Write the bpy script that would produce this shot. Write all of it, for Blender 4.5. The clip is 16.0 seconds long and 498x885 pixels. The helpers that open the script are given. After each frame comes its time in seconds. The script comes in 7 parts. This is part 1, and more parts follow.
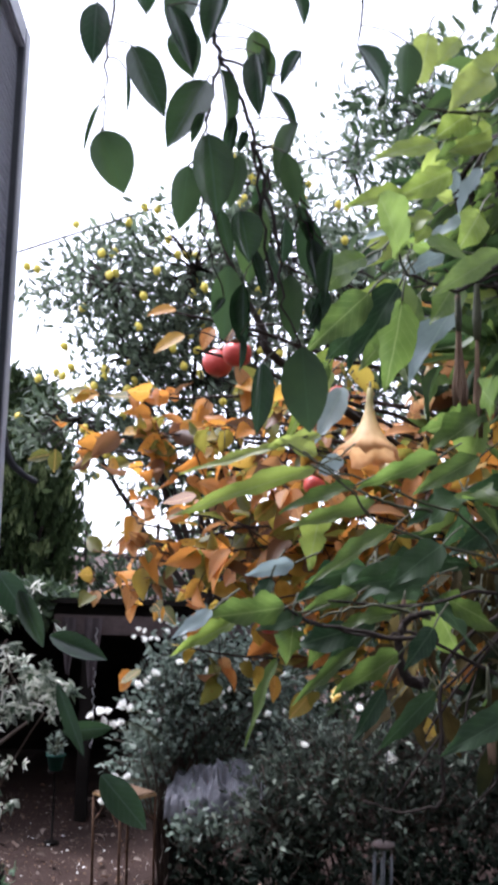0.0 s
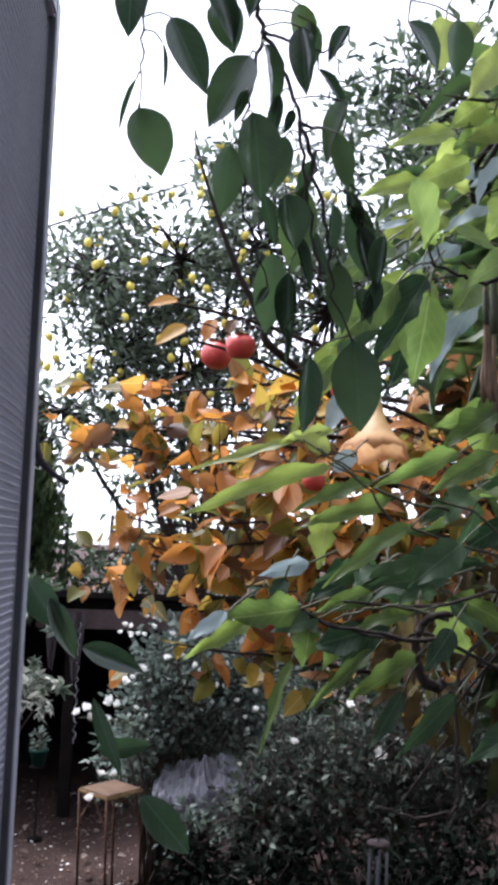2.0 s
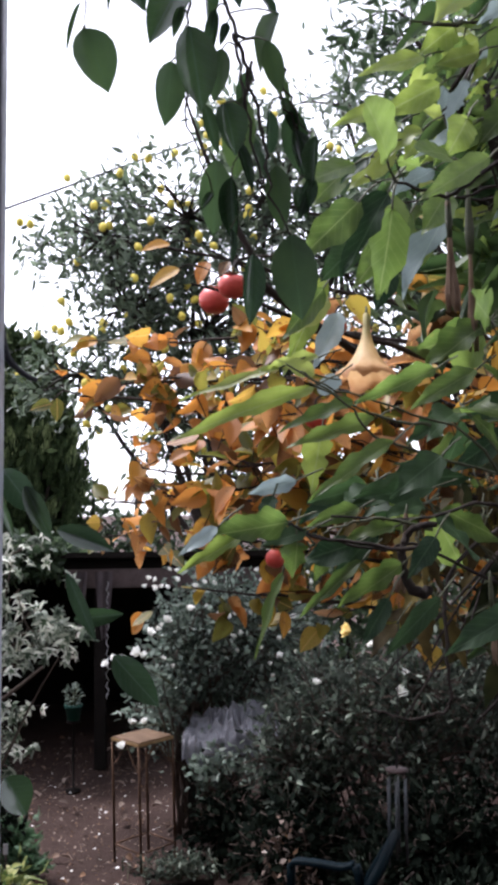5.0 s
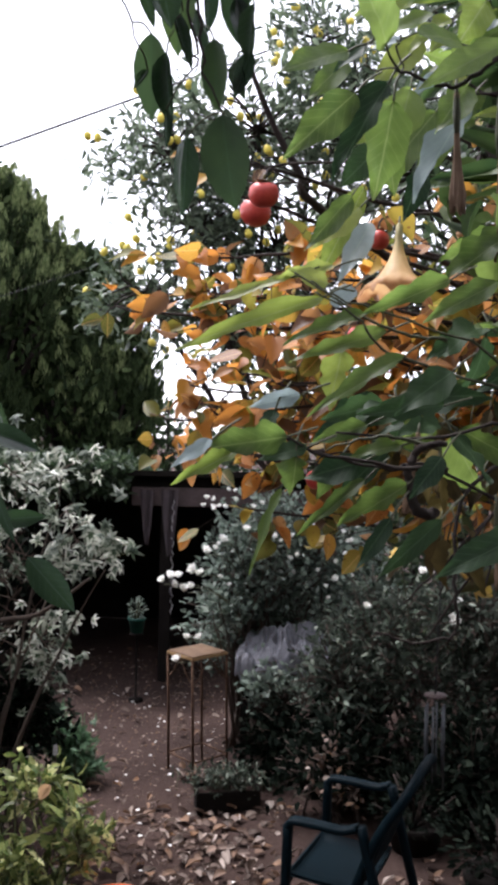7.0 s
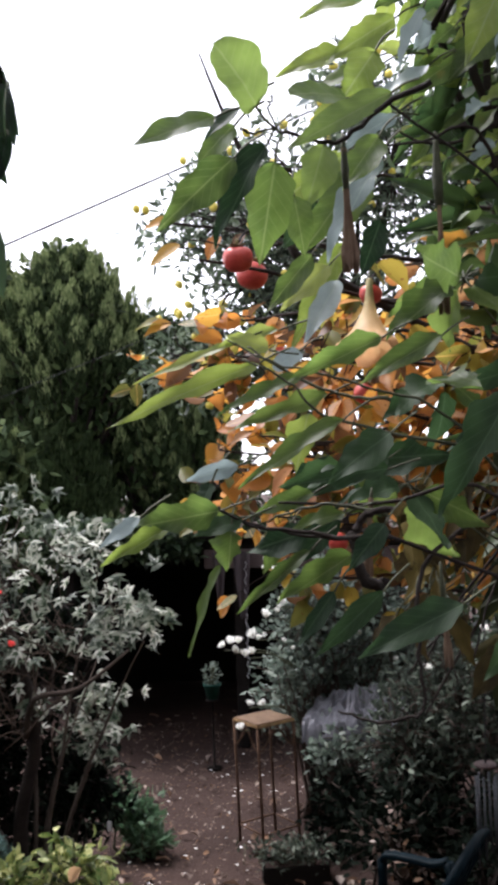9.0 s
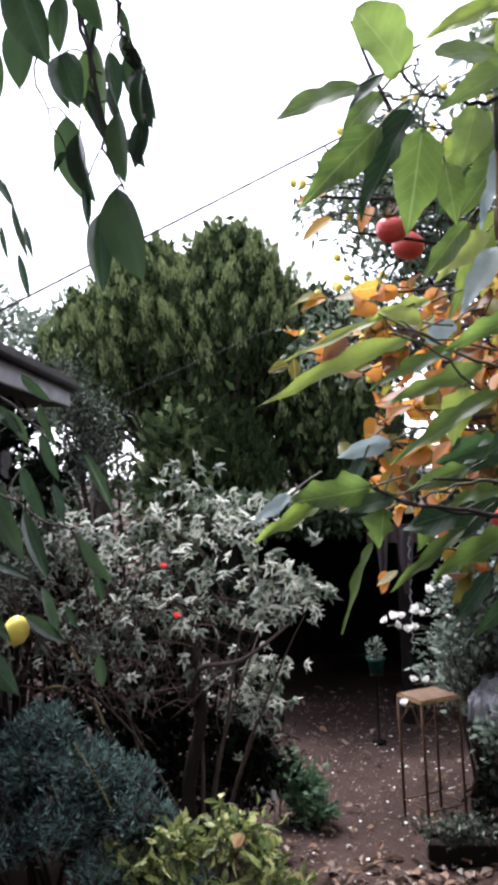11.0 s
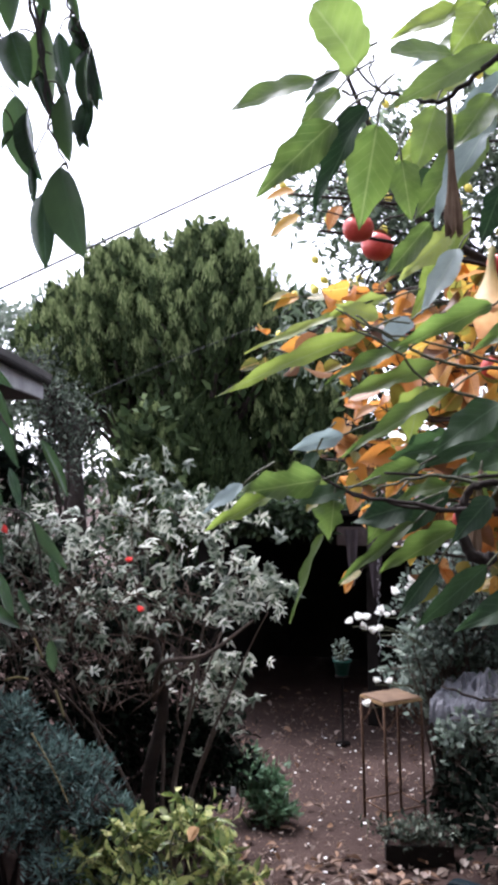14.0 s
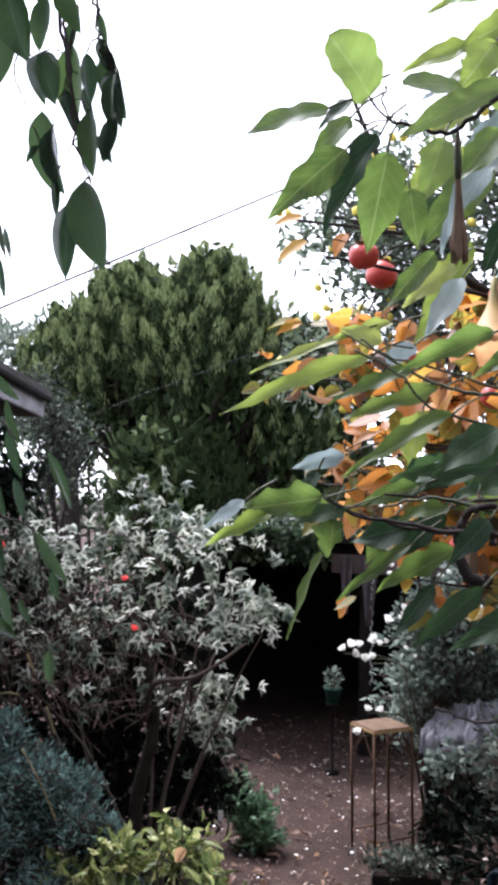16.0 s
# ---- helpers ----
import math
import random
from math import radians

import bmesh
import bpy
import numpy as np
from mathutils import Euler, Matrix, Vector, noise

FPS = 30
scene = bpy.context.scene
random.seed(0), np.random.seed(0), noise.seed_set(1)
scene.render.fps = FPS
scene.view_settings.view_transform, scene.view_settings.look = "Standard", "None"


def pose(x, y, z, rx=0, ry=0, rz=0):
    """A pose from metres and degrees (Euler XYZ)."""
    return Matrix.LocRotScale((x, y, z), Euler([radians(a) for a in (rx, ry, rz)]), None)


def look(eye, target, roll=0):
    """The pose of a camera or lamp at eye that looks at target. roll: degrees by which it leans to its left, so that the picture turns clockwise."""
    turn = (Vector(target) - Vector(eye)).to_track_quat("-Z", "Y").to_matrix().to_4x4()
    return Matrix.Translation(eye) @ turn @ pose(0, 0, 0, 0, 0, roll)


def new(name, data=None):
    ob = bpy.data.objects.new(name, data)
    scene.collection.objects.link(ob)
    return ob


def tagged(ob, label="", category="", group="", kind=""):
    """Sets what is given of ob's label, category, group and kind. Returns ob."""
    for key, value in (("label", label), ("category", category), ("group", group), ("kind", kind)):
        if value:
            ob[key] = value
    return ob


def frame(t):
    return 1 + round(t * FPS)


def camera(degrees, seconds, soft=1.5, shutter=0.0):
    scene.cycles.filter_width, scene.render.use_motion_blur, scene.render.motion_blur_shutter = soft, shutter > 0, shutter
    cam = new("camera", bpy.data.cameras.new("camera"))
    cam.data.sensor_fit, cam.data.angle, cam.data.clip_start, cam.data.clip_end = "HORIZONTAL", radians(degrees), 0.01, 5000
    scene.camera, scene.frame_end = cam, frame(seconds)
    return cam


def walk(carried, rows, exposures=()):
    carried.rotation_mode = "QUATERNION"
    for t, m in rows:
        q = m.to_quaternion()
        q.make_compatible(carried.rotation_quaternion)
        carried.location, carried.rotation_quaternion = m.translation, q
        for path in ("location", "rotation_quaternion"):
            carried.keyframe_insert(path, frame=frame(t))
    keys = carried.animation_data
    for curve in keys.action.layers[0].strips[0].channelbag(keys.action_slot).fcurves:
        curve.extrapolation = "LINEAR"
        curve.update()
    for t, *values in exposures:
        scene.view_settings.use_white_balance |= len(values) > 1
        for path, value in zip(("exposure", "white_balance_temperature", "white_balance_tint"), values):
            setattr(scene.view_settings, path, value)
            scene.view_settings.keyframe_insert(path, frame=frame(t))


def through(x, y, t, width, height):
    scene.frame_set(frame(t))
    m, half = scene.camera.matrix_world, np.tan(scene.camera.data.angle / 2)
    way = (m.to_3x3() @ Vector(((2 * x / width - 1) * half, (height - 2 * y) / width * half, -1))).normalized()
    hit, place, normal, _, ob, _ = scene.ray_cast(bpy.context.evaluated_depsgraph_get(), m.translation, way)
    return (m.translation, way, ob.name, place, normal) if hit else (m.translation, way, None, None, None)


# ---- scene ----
cam = camera(29.4, 16.0, 4.2, 0.3)
PATH = [
    (0, (0.224, -0.090, 2.249), (0.327, 2.092, 2.509), 1.80),
    (0.5, (0.186, -0.035, 2.254), (0.349, 2.154, 2.407), 0.70),
    (1, (0.156, -0.029, 2.261), (0.272, 2.160, 2.448), 0.70),
    (1.5, (0.154, -0.013, 2.263), (0.285, 2.173, 2.479), 0.80),
    (2, (0.152, -0.023, 2.262), (0.309, 2.158, 2.505), 1.90),
    (2.5, (0.152, -0.056, 2.258), (0.405, 2.111, 2.544), 1.91),
    (3, (0.158, -0.056, 2.248), (0.374, 2.119, 2.504), 1.31),
    (3.5, (0.183, -0.085, 2.210), (0.370, 2.098, 2.419), -0.49),
    (4, (0.184, -0.108, 2.186), (0.315, 2.079, 2.383), -0.90),
    (6.5, (0.372, -0.069, 2.155), (0.402, 2.131, 2.188), 0.60),
    (7, (0.411, -0.043, 2.145), (0.305, 2.155, 2.135), 1.10),
    (7.5, (0.455, -0.030, 2.138), (0.344, 2.167, 2.174), -0.10),
    (8, (0.527, -0.017, 2.147), (0.498, 2.179, 2.269), -0.40),
    (8.5, (0.666, 0.023, 2.169), (0.396, 2.201, 2.319), 0.81),
    (9, (0.741, 0.057, 2.180), (0.391, 2.226, 2.298), -1.88),
    (9.5, (0.748, 0.065, 2.180), (0.167, 2.184, 2.296), -1.84),
    (10, (0.746, 0.080, 2.192), (0.070, 2.173, 2.272), -2.52),
    (12.5, (0.800, 0.065, 2.167), (0.033, 2.126, 2.231), -1.09),
    (13, (0.803, 0.065, 2.164), (0.048, 2.131, 2.225), -1.10),
    (13.5, (0.808, 0.066, 2.160), (0.108, 2.149, 2.240), -0.51),
    (14, (0.813, 0.073, 2.159), (0.140, 2.166, 2.234), -0.52),
    (14.5, (0.816, 0.062, 2.153), (0.140, 2.154, 2.237), -0.22),
    (15, (0.814, 0.061, 2.148), (0.156, 2.158, 2.233), -0.02),
    (15.5, (0.811, 0.052, 2.146), (0.124, 2.138, 2.274), -0.01),
    (16, (0.810, 0.041, 2.139), (0.145, 2.133, 2.276), 1.28),
]
walk(cam, [(t, look(eye, target, roll)) for t, eye, target, roll in PATH],
     [(0, 2.2, 5800, 20), (1.5, 2.15, 5800, 20), (3.5, 1.98, 5900, 20), (9, 1.96, 6200, 18), (12.5, 2.42, 5900, 20), (16, 2.42, 5900, 20)])

# ---- light ----
SUN_TILT, SUN_TURN = radians(63), radians(-50)
world = bpy.data.worlds.new("overcast_sky")
scene.world = world
world.use_nodes = True
wn, wl = world.node_tree.nodes, world.node_tree.links
sky = wn.new("ShaderNodeTexSky")
sky.sky_type, sky.sun_disc = "NISHITA", False
sky.sun_elevation, sky.sun_rotation = SUN_TILT, SUN_TURN
sky.air_density, sky.dust_density = 1.0, 1.0
grey = wn.new("ShaderNodeHueSaturation")
grey.inputs["Saturation"].default_value = 0.12
wl.new(sky.outputs[0], grey.inputs["Color"])
wl.new(grey.outputs[0], wn["Background"].inputs["Color"])
wn["Background"].inputs["Strength"].default_value = 0.12
sun = new("sun", bpy.data.lights.new("sun", "SUN"))
sun.data.energy, sun.data.angle, sun.data.color = 1.5, radians(25), (1.0, 0.97, 0.93)
sun.matrix_world = look((20 * math.sin(SUN_TURN) * math.cos(SUN_TILT), 20 * math.cos(SUN_TURN) * math.cos(SUN_TILT), 20 * math.sin(SUN_TILT)), (0, 0, 0))


# ---- materials ----
def material(name, rough=0.7, metal=0.0, spec=0.4):
    m = bpy.data.materials.new(name)
    m.use_nodes = True
    b = m.node_tree.nodes["Principled BSDF"]
    b.inputs["Roughness"].default_value = rough
    b.inputs["Metallic"].default_value = metal
    b.inputs["Specular IOR Level"].default_value = spec
    return m, m.node_tree.nodes, m.node_tree.links, b


def noise_tex(n, l, scale, detail=4.0, rough=0.6, generated=False):
    c = n.new("ShaderNodeTexCoord")
    x = n.new("ShaderNodeTexNoise")
    x.inputs["Scale"].default_value, x.inputs["Detail"].default_value, x.inputs["Roughness"].default_value = scale, detail, rough
    l.new(c.outputs["Object"], x.inputs["Vector"])
    return x.outputs["Fac"]


def ramp(n, l, fac, stops):
    r = n.new("ShaderNodeValToRGB")
    e = r.color_ramp.elements
    while len(e) < len(stops):
        e.new(0.5)
    for k, (p, c) in zip(e, stops):
        k.position, k.color = p, (*c, 1)
    l.new(fac, r.inputs["Fac"])
    return r.outputs["Color"]


def mix(n, l, fac, a, b):
    x = n.new("ShaderNodeMix")
    x.data_type = "RGBA"
    for k, v in ((0, fac), (6, a), (7, b)):
        if isinstance(v, (float, int)):
            x.inputs[k].default_value = v
        elif isinstance(v, tuple):
            x.inputs[k].default_value = (*v, 1)
        else:
            l.new(v, x.inputs[k])
    return x.outputs[2]


def bump(n, l, b, fac, strength, dist=0.01):
    k = n.new("ShaderNodeBump")
    k.inputs["Strength"].default_value, k.inputs["Distance"].default_value = strength, dist
    l.new(fac, k.inputs["Height"])
    l.new(k.outputs[0], b.inputs["Normal"])


def rough_material(name, stops, scale, rough=0.8, metal=0.0, grain=60.0, depth=0.4, dist=0.01, spec=0.3):
    """Two scales of mottling with relief."""
    m, n, l, b = material(name, rough, metal, spec)
    big, fine = noise_tex(n, l, scale), noise_tex(n, l, grain, 6.0, 0.7)
    c = ramp(n, l, big, stops)
    c = mix(n, l, 0.35, c, ramp(n, l, fine, [(0.25, tuple(v * 0.45 for v in stops[0][1])), (0.75, stops[-1][1])]))
    l.new(c, b.inputs["Base Color"])
    bump(n, l, b, fine, depth, dist)
    return m


def leaf_material(name, stops, per_object=False, rough=0.45, thin=0.3, spot=None, spec=0.5, vein=0.25, ribs=None, through=1.8):
    """Leaf colour that varies from leaf to leaf, mottled, veined where near, and lets light through."""
    m, n, l, b = material(name, rough, 0.0, spec)
    geo = n.new("ShaderNodeNewGeometry")
    if per_object:
        rnd = n.new("ShaderNodeObjectInfo").outputs["Random"]
    else:
        rnd = geo.outputs["Random Per Island"]
    c = ramp(n, l, rnd, stops)
    mot = n.new("ShaderNodeTexNoise")
    mot.inputs["Scale"].default_value, mot.inputs["Detail"].default_value = 28.0 if per_object else 14.0, 5.0
    l.new(geo.outputs["Position"], mot.inputs["Vector"])
    mot = mot.outputs["Fac"]
    c = mix(n, l, vein, c, ramp(n, l, mot, [(0.3, tuple(v * 0.5 for v in stops[0][1])), (0.7, stops[-1][1])]))
    if spot:
        blot = n.new("ShaderNodeTexNoise")
        blot.inputs["Scale"].default_value, blot.inputs["Detail"].default_value = spot[0], 3.0
        l.new(geo.outputs["Position"], blot.inputs["Vector"])
        s = ramp(n, l, blot.outputs["Fac"], [(spot[1], (0, 0, 0)), (spot[1] + 0.08, (1, 1, 1))])
        c = mix(n, l, s, c, spot[2])
    height = mot
    if ribs:
        xyz = n.new("ShaderNodeSeparateXYZ")
        l.new(n.new("ShaderNodeTexCoord").outputs["Object"], xyz.inputs[0])
        side = calc(n, l, "ABSOLUTE", xyz.outputs["X"])
        rib = calc(n, l, "LESS_THAN", side, 0.022)
        slant = calc(n, l, "MULTIPLY", calc(n, l, "SUBTRACT", xyz.outputs["Y"], calc(n, l, "MULTIPLY", side, 0.55)), 8.0)
        line = calc(n, l, "LESS_THAN", calc(n, l, "FRACT", slant), 0.09)
        both = calc(n, l, "MAXIMUM", rib, calc(n, l, "MULTIPLY", line, 0.5))
        c = mix(n, l, calc(n, l, "MULTIPLY", both, 0.6), c, ribs)
        height = calc(n, l, "SUBTRACT", mot, both)
    l.new(c, b.inputs["Base Color"])
    t = n.new("ShaderNodeBsdfTranslucent")
    warm = n.new("ShaderNodeHueSaturation")
    warm.inputs["Saturation"].default_value, warm.inputs["Value"].default_value = 1.0, through
    l.new(c, warm.inputs["Color"])
    l.new(warm.outputs[0], t.inputs["Color"])
    s = n.new("ShaderNodeMixShader")
    s.inputs[0].default_value = thin
    l.new(b.outputs[0], s.inputs[1])
    l.new(t.outputs[0], s.inputs[2])
    l.new(s.outputs[0], n["Material Output"].inputs["Surface"])
    bump(n, l, b, height, 0.3, 0.004)
    return m


def calc(n, l, what, a, b=None):
    x = n.new("ShaderNodeMath")
    x.operation = what
    for k, v in ((0, a), (1, b)):
        if isinstance(v, (int, float)):
            x.inputs[k].default_value = v
        elif v is not None:
            l.new(v, x.inputs[k])
    return x.outputs[0]


# Near-black leaf colour that stands in for shade among the low plants.
SHADE_LEAF = leaf_material("near_black_shade_leaf", [(0, (0.002, 0.004, 0.003)), (0.7, (0.006, 0.010, 0.007)), (1, (0.03, 0.04, 0.028))], False, 0.85, 0.05, None, 0.03)
SOIL = rough_material("soil", [(0.3, (0.022, 0.0125, 0.010)), (0.55, (0.054, 0.033, 0.027)), (0.75, (0.10, 0.067, 0.055))], 1.3, 0.95, 0, 38, 0.8, 0.03, 0.15)
BARK = rough_material("bark", [(0.3, (0.05, 0.035, 0.028)), (0.7, (0.13, 0.10, 0.08))], 9, 0.9, 0, 70, 0.8)
DARK_BARK = rough_material("dark_bark", [(0.3, (0.014, 0.010, 0.009)), (0.7, (0.045, 0.032, 0.025))], 12, 0.85, 0, 80, 0.7)
GREEN_STEM = rough_material("green_stem", [(0.3, (0.035, 0.04, 0.02)), (0.7, (0.10, 0.105, 0.055))], 14, 0.6, 0, 90, 0.3)
DRY_TWIG = rough_material("dry_twig", [(0.3, (0.04, 0.026, 0.02)), (0.7, (0.125, 0.085, 0.062))], 9, 0.9, 0, 70, 0.5)
# Wood lowered to near black, so the shelter's inner shade lies in the colour.
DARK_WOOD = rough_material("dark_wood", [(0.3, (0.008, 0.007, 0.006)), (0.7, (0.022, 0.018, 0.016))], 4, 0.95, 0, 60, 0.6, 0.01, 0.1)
GREY_WOOD = rough_material("grey_wood", [(0.3, (0.07, 0.05, 0.048)), (0.7, (0.16, 0.12, 0.115))], 5, 0.85, 0, 50, 0.6)
SCREEN_WIRE = rough_material("screen_wire", [(0.3, (0.27, 0.275, 0.31)), (0.7, (0.37, 0.375, 0.42))], 4, 0.5, 0.0, 160, 0.1)
ALUMINIUM = rough_material("screen_frame_metal", [(0.3, (0.40, 0.41, 0.46)), (0.7, (0.52, 0.53, 0.58))], 6, 0.4, 0.0, 160, 0.1)
DARK_WALL = rough_material("dark_wall", [(0.3, (0.05, 0.045, 0.045)), (0.7, (0.11, 0.10, 0.10))], 4, 0.9, 0, 50, 0.4)
RUBBER = rough_material("black_rubber", [(0.3, (0.02, 0.02, 0.022)), (0.7, (0.05, 0.05, 0.055))], 10, 0.7, 0, 120, 0.2)
WHITE_PAINT = rough_material("white_paint", [(0.3, (0.62, 0.62, 0.62)), (0.7, (0.80, 0.80, 0.80))], 3, 0.6, 0, 60, 0.15)
WALL_PAINT = rough_material("wall_paint", [(0.3, (0.13, 0.12, 0.12)), (0.7, (0.20, 0.19, 0.185))], 3, 0.8, 0, 60, 0.3)
ROOFING = rough_material("roof_shingle", [(0.3, (0.06, 0.055, 0.055)), (0.7, (0.14, 0.13, 0.125))], 5, 0.9, 0, 45, 0.6)
GILT = rough_material("worn_tan_paint", [(0.3, (0.20, 0.12, 0.05)), (0.7, (0.40, 0.26, 0.12))], 20, 0.7, 0.1, 120, 0.3)
RUST = rough_material("rusty_metal", [(0.3, (0.06, 0.032, 0.02)), (0.7, (0.18, 0.10, 0.06))], 20, 0.75, 0.3, 120, 0.4)
STAND_TOP = rough_material("stand_top_wood", [(0.3, (0.10, 0.058, 0.032)), (0.7, (0.21, 0.13, 0.075))], 16, 0.7, 0, 90, 0.4)
GREEN_PLASTIC = rough_material("dark_green_plastic", [(0.3, (0.0015, 0.006, 0.009)), (0.7, (0.003, 0.012, 0.017))], 6, 0.55, 0, 90, 0.1, 0.002, 0.08)
POT_GREEN = rough_material("green_glazed_pot", [(0.3, (0.005, 0.045, 0.034)), (0.7, (0.009, 0.077, 0.054))], 8, 0.35, 0, 60, 0.1)
TARP = rough_material("grey_tarpaulin", [(0.3, (0.06, 0.06, 0.068)), (0.7, (0.26, 0.26, 0.29))], 9, 0.35, 0, 40, 0.4)
CABLE = rough_material("black_cable", [(0.3, (0.03, 0.03, 0.032)), (0.7, (0.06, 0.06, 0.06))], 9, 0.6, 0, 90, 0.1)
TUBE = rough_material("chime_tube", [(0.3, (0.06, 0.065, 0.07)), (0.7, (0.12, 0.125, 0.135))], 8, 0.5, 0.2, 90, 0.1)
DULL_WHITE = rough_material("dull_white_paint", [(0.3, (0.26, 0.26, 0.27)), (0.7, (0.50, 0.50, 0.52))], 5, 0.8, 0, 60, 0.3)
CLOTH = rough_material("faded_cloth", [(0.3, (0.06, 0.048, 0.05)), (0.7, (0.13, 0.105, 0.11))], 6, 0.95, 0, 90, 0.4)
GLASS_DARK, _n, _l, _b = material("dark_window_glass", 0.08, 0, 0.6)
_b.inputs["Base Color"].default_value = (0.03, 0.035, 0.04, 1)

CITRUS = leaf_material("citrus_leaf", [(0, (0.022, 0.040, 0.022)), (0.6, (0.035, 0.065, 0.024)), (1, (0.065, 0.11, 0.03))], True, 0.3, 0.36, None, 0.6, 0.25, (0.035, 0.065, 0.03))
# Dark copy of the citrus leaf, with the overhead leaves' shade in its colour.
DARK_CITRUS = leaf_material("dark_citrus_leaf", [(0, (0.014, 0.032, 0.016)), (1, (0.032, 0.062, 0.022))], True, 0.2, 0.3, None, 1.0, 0.3, (0.04, 0.065, 0.045))
TRUMPET = leaf_material("trumpet_leaf", [(0, (0.04, 0.07, 0.016)), (0.5, (0.07, 0.115, 0.024)), (1, (0.12, 0.17, 0.038))], True, 0.42, 0.55, (18.0, 0.70, (0.11, 0.12, 0.03)), 0.35, 0.3, (0.13, 0.17, 0.06), 2.2)
# Brighter, yellower copy of the trumpet leaf.
TRUMPET_BRIGHT = leaf_material("bright_trumpet_leaf", [(0, (0.11, 0.165, 0.026)), (0.6, (0.17, 0.225, 0.04)), (1, (0.24, 0.28, 0.07))], True, 0.4, 0.52, (22.0, 0.72, (0.2, 0.2, 0.04)), 0.35, 0.3, (0.2, 0.24, 0.10), 2.1)
# Blue-grey of the sky reflected on leaf undersides, painted into the base colour.
TRUMPET_SHEEN = leaf_material("trumpet_underside_sheen", [(0, (0.18, 0.24, 0.23)), (1, (0.30, 0.37, 0.37))], True, 0.35, 0.3, None, 0.5, 0.25, (0.30, 0.38, 0.34))
DEAD_LEAF = leaf_material("withered_leaf", [(0, (0.016, 0.012, 0.008)), (0.7, (0.05, 0.036, 0.016)), (1, (0.13, 0.10, 0.03))], True, 0.8, 0.2, None, 0.1, 0.3, (0.06, 0.045, 0.02))
# Dark copy of the trumpet leaf: older teal leaves, and shade by colour.
TRUMPET_DARK = leaf_material("dark_trumpet_leaf", [(0, (0.010, 0.027, 0.012)), (1, (0.036, 0.070, 0.024))], True, 0.58, 0.35, None, 0.25, 0.25, (0.06, 0.10, 0.05))
# Two darker copies of the loose trumpet leaf, with inner shade in their colour.
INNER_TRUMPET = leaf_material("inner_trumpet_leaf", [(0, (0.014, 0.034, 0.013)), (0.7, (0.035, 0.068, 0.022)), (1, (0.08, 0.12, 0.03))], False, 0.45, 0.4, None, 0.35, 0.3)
SHADED_TRUMPET = leaf_material("shaded_inner_leaf", [(0, (0.006, 0.014, 0.008)), (0.6, (0.018, 0.03, 0.014)), (0.85, (0.06, 0.045, 0.018)), (1, (0.10, 0.085, 0.025))], False, 0.7, 0.3, None, 0.15, 0.3)
LOOSE_TRUMPET = leaf_material("loose_trumpet_leaf", [(0, (0.012, 0.030, 0.014)), (0.35, (0.03, 0.062, 0.02)), (0.7, (0.075, 0.125, 0.032)), (1, (0.17, 0.24, 0.06))], False, 0.5, 0.5, (18.0, 0.66, (0.16, 0.17, 0.03)), 0.3, 0.3)
AUTUMN = [(0, (0.07, 0.09, 0.02)), (0.18, (0.22, 0.21, 0.035)), (0.34, (0.50, 0.31, 0.05)), (0.52, (0.60, 0.26, 0.045)), (0.66, (0.50, 0.19, 0.04)), (0.78, (0.54, 0.27, 0.10)), (0.88, (0.20, 0.095, 0.04)), (1, (0.08, 0.04, 0.022))]
PERSIMMON_LEAF = leaf_material("persimmon_leaf", AUTUMN, True, 0.5, 0.42, (45.0, 0.64, (0.14, 0.06, 0.02)), 0.35, 0.25, (0.6, 0.36, 0.12))
LOOSE_PERSIMMON = leaf_material("loose_persimmon_leaf", AUTUMN, False, 0.5, 0.42, (45.0, 0.64, (0.14, 0.06, 0.02)), 0.35, 0.25)
LEMON_LEAF = leaf_material("lemon_tree_leaf", [(0, (0.0135, 0.0216, 0.0135)), (0.5, (0.06, 0.09, 0.052)), (1, (0.20, 0.25, 0.17))], False, 0.4, 0.3, None, 0.4)
FAR_CITRUS = leaf_material("far_citrus_leaf", [(0, (0.0067, 0.0135, 0.0081)), (0.6, (0.035, 0.065, 0.03)), (1, (0.10, 0.14, 0.07))], False, 0.45, 0.25, None, 0.3)
# Dark base and pale tip: crown shade and light in colour, besides young growth.
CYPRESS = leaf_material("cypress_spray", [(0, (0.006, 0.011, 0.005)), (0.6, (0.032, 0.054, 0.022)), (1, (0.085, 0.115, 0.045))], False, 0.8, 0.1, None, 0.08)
CYPRESS_TIP = leaf_material("pale_cypress_spray", [(0, (0.06, 0.092, 0.032)), (0.6, (0.15, 0.195, 0.078)), (1, (0.32, 0.37, 0.17))], False, 0.7, 0.2, None, 0.15)
ROSE_LEAF = leaf_material("rose_leaf", [(0, (0.01, 0.018, 0.013)), (0.5, (0.085, 0.125, 0.092)), (0.85, (0.26, 0.33, 0.26)), (1, (0.48, 0.54, 0.47))], False, 0.6, 0.3, None, 0.2)
# Mostly near-black with a few pale leaves: shade and glints put into colour.
SHADED_FINE_LEAF = leaf_material("shade_and_glint_leaf", [(0, (0.003, 0.005, 0.004)), (0.6, (0.010, 0.018, 0.012)), (0.85, (0.05, 0.075, 0.05)), (1, (0.36, 0.41, 0.33))], False, 0.8, 0.2, None, 0.05)
VARIEGATED = leaf_material("variegated_leaf_heart", [(0, (0.006, 0.013, 0.007)), (0.6, (0.03, 0.055, 0.03)), (1, (0.10, 0.14, 0.08))], False, 0.5, 0.25, None, 0.3)
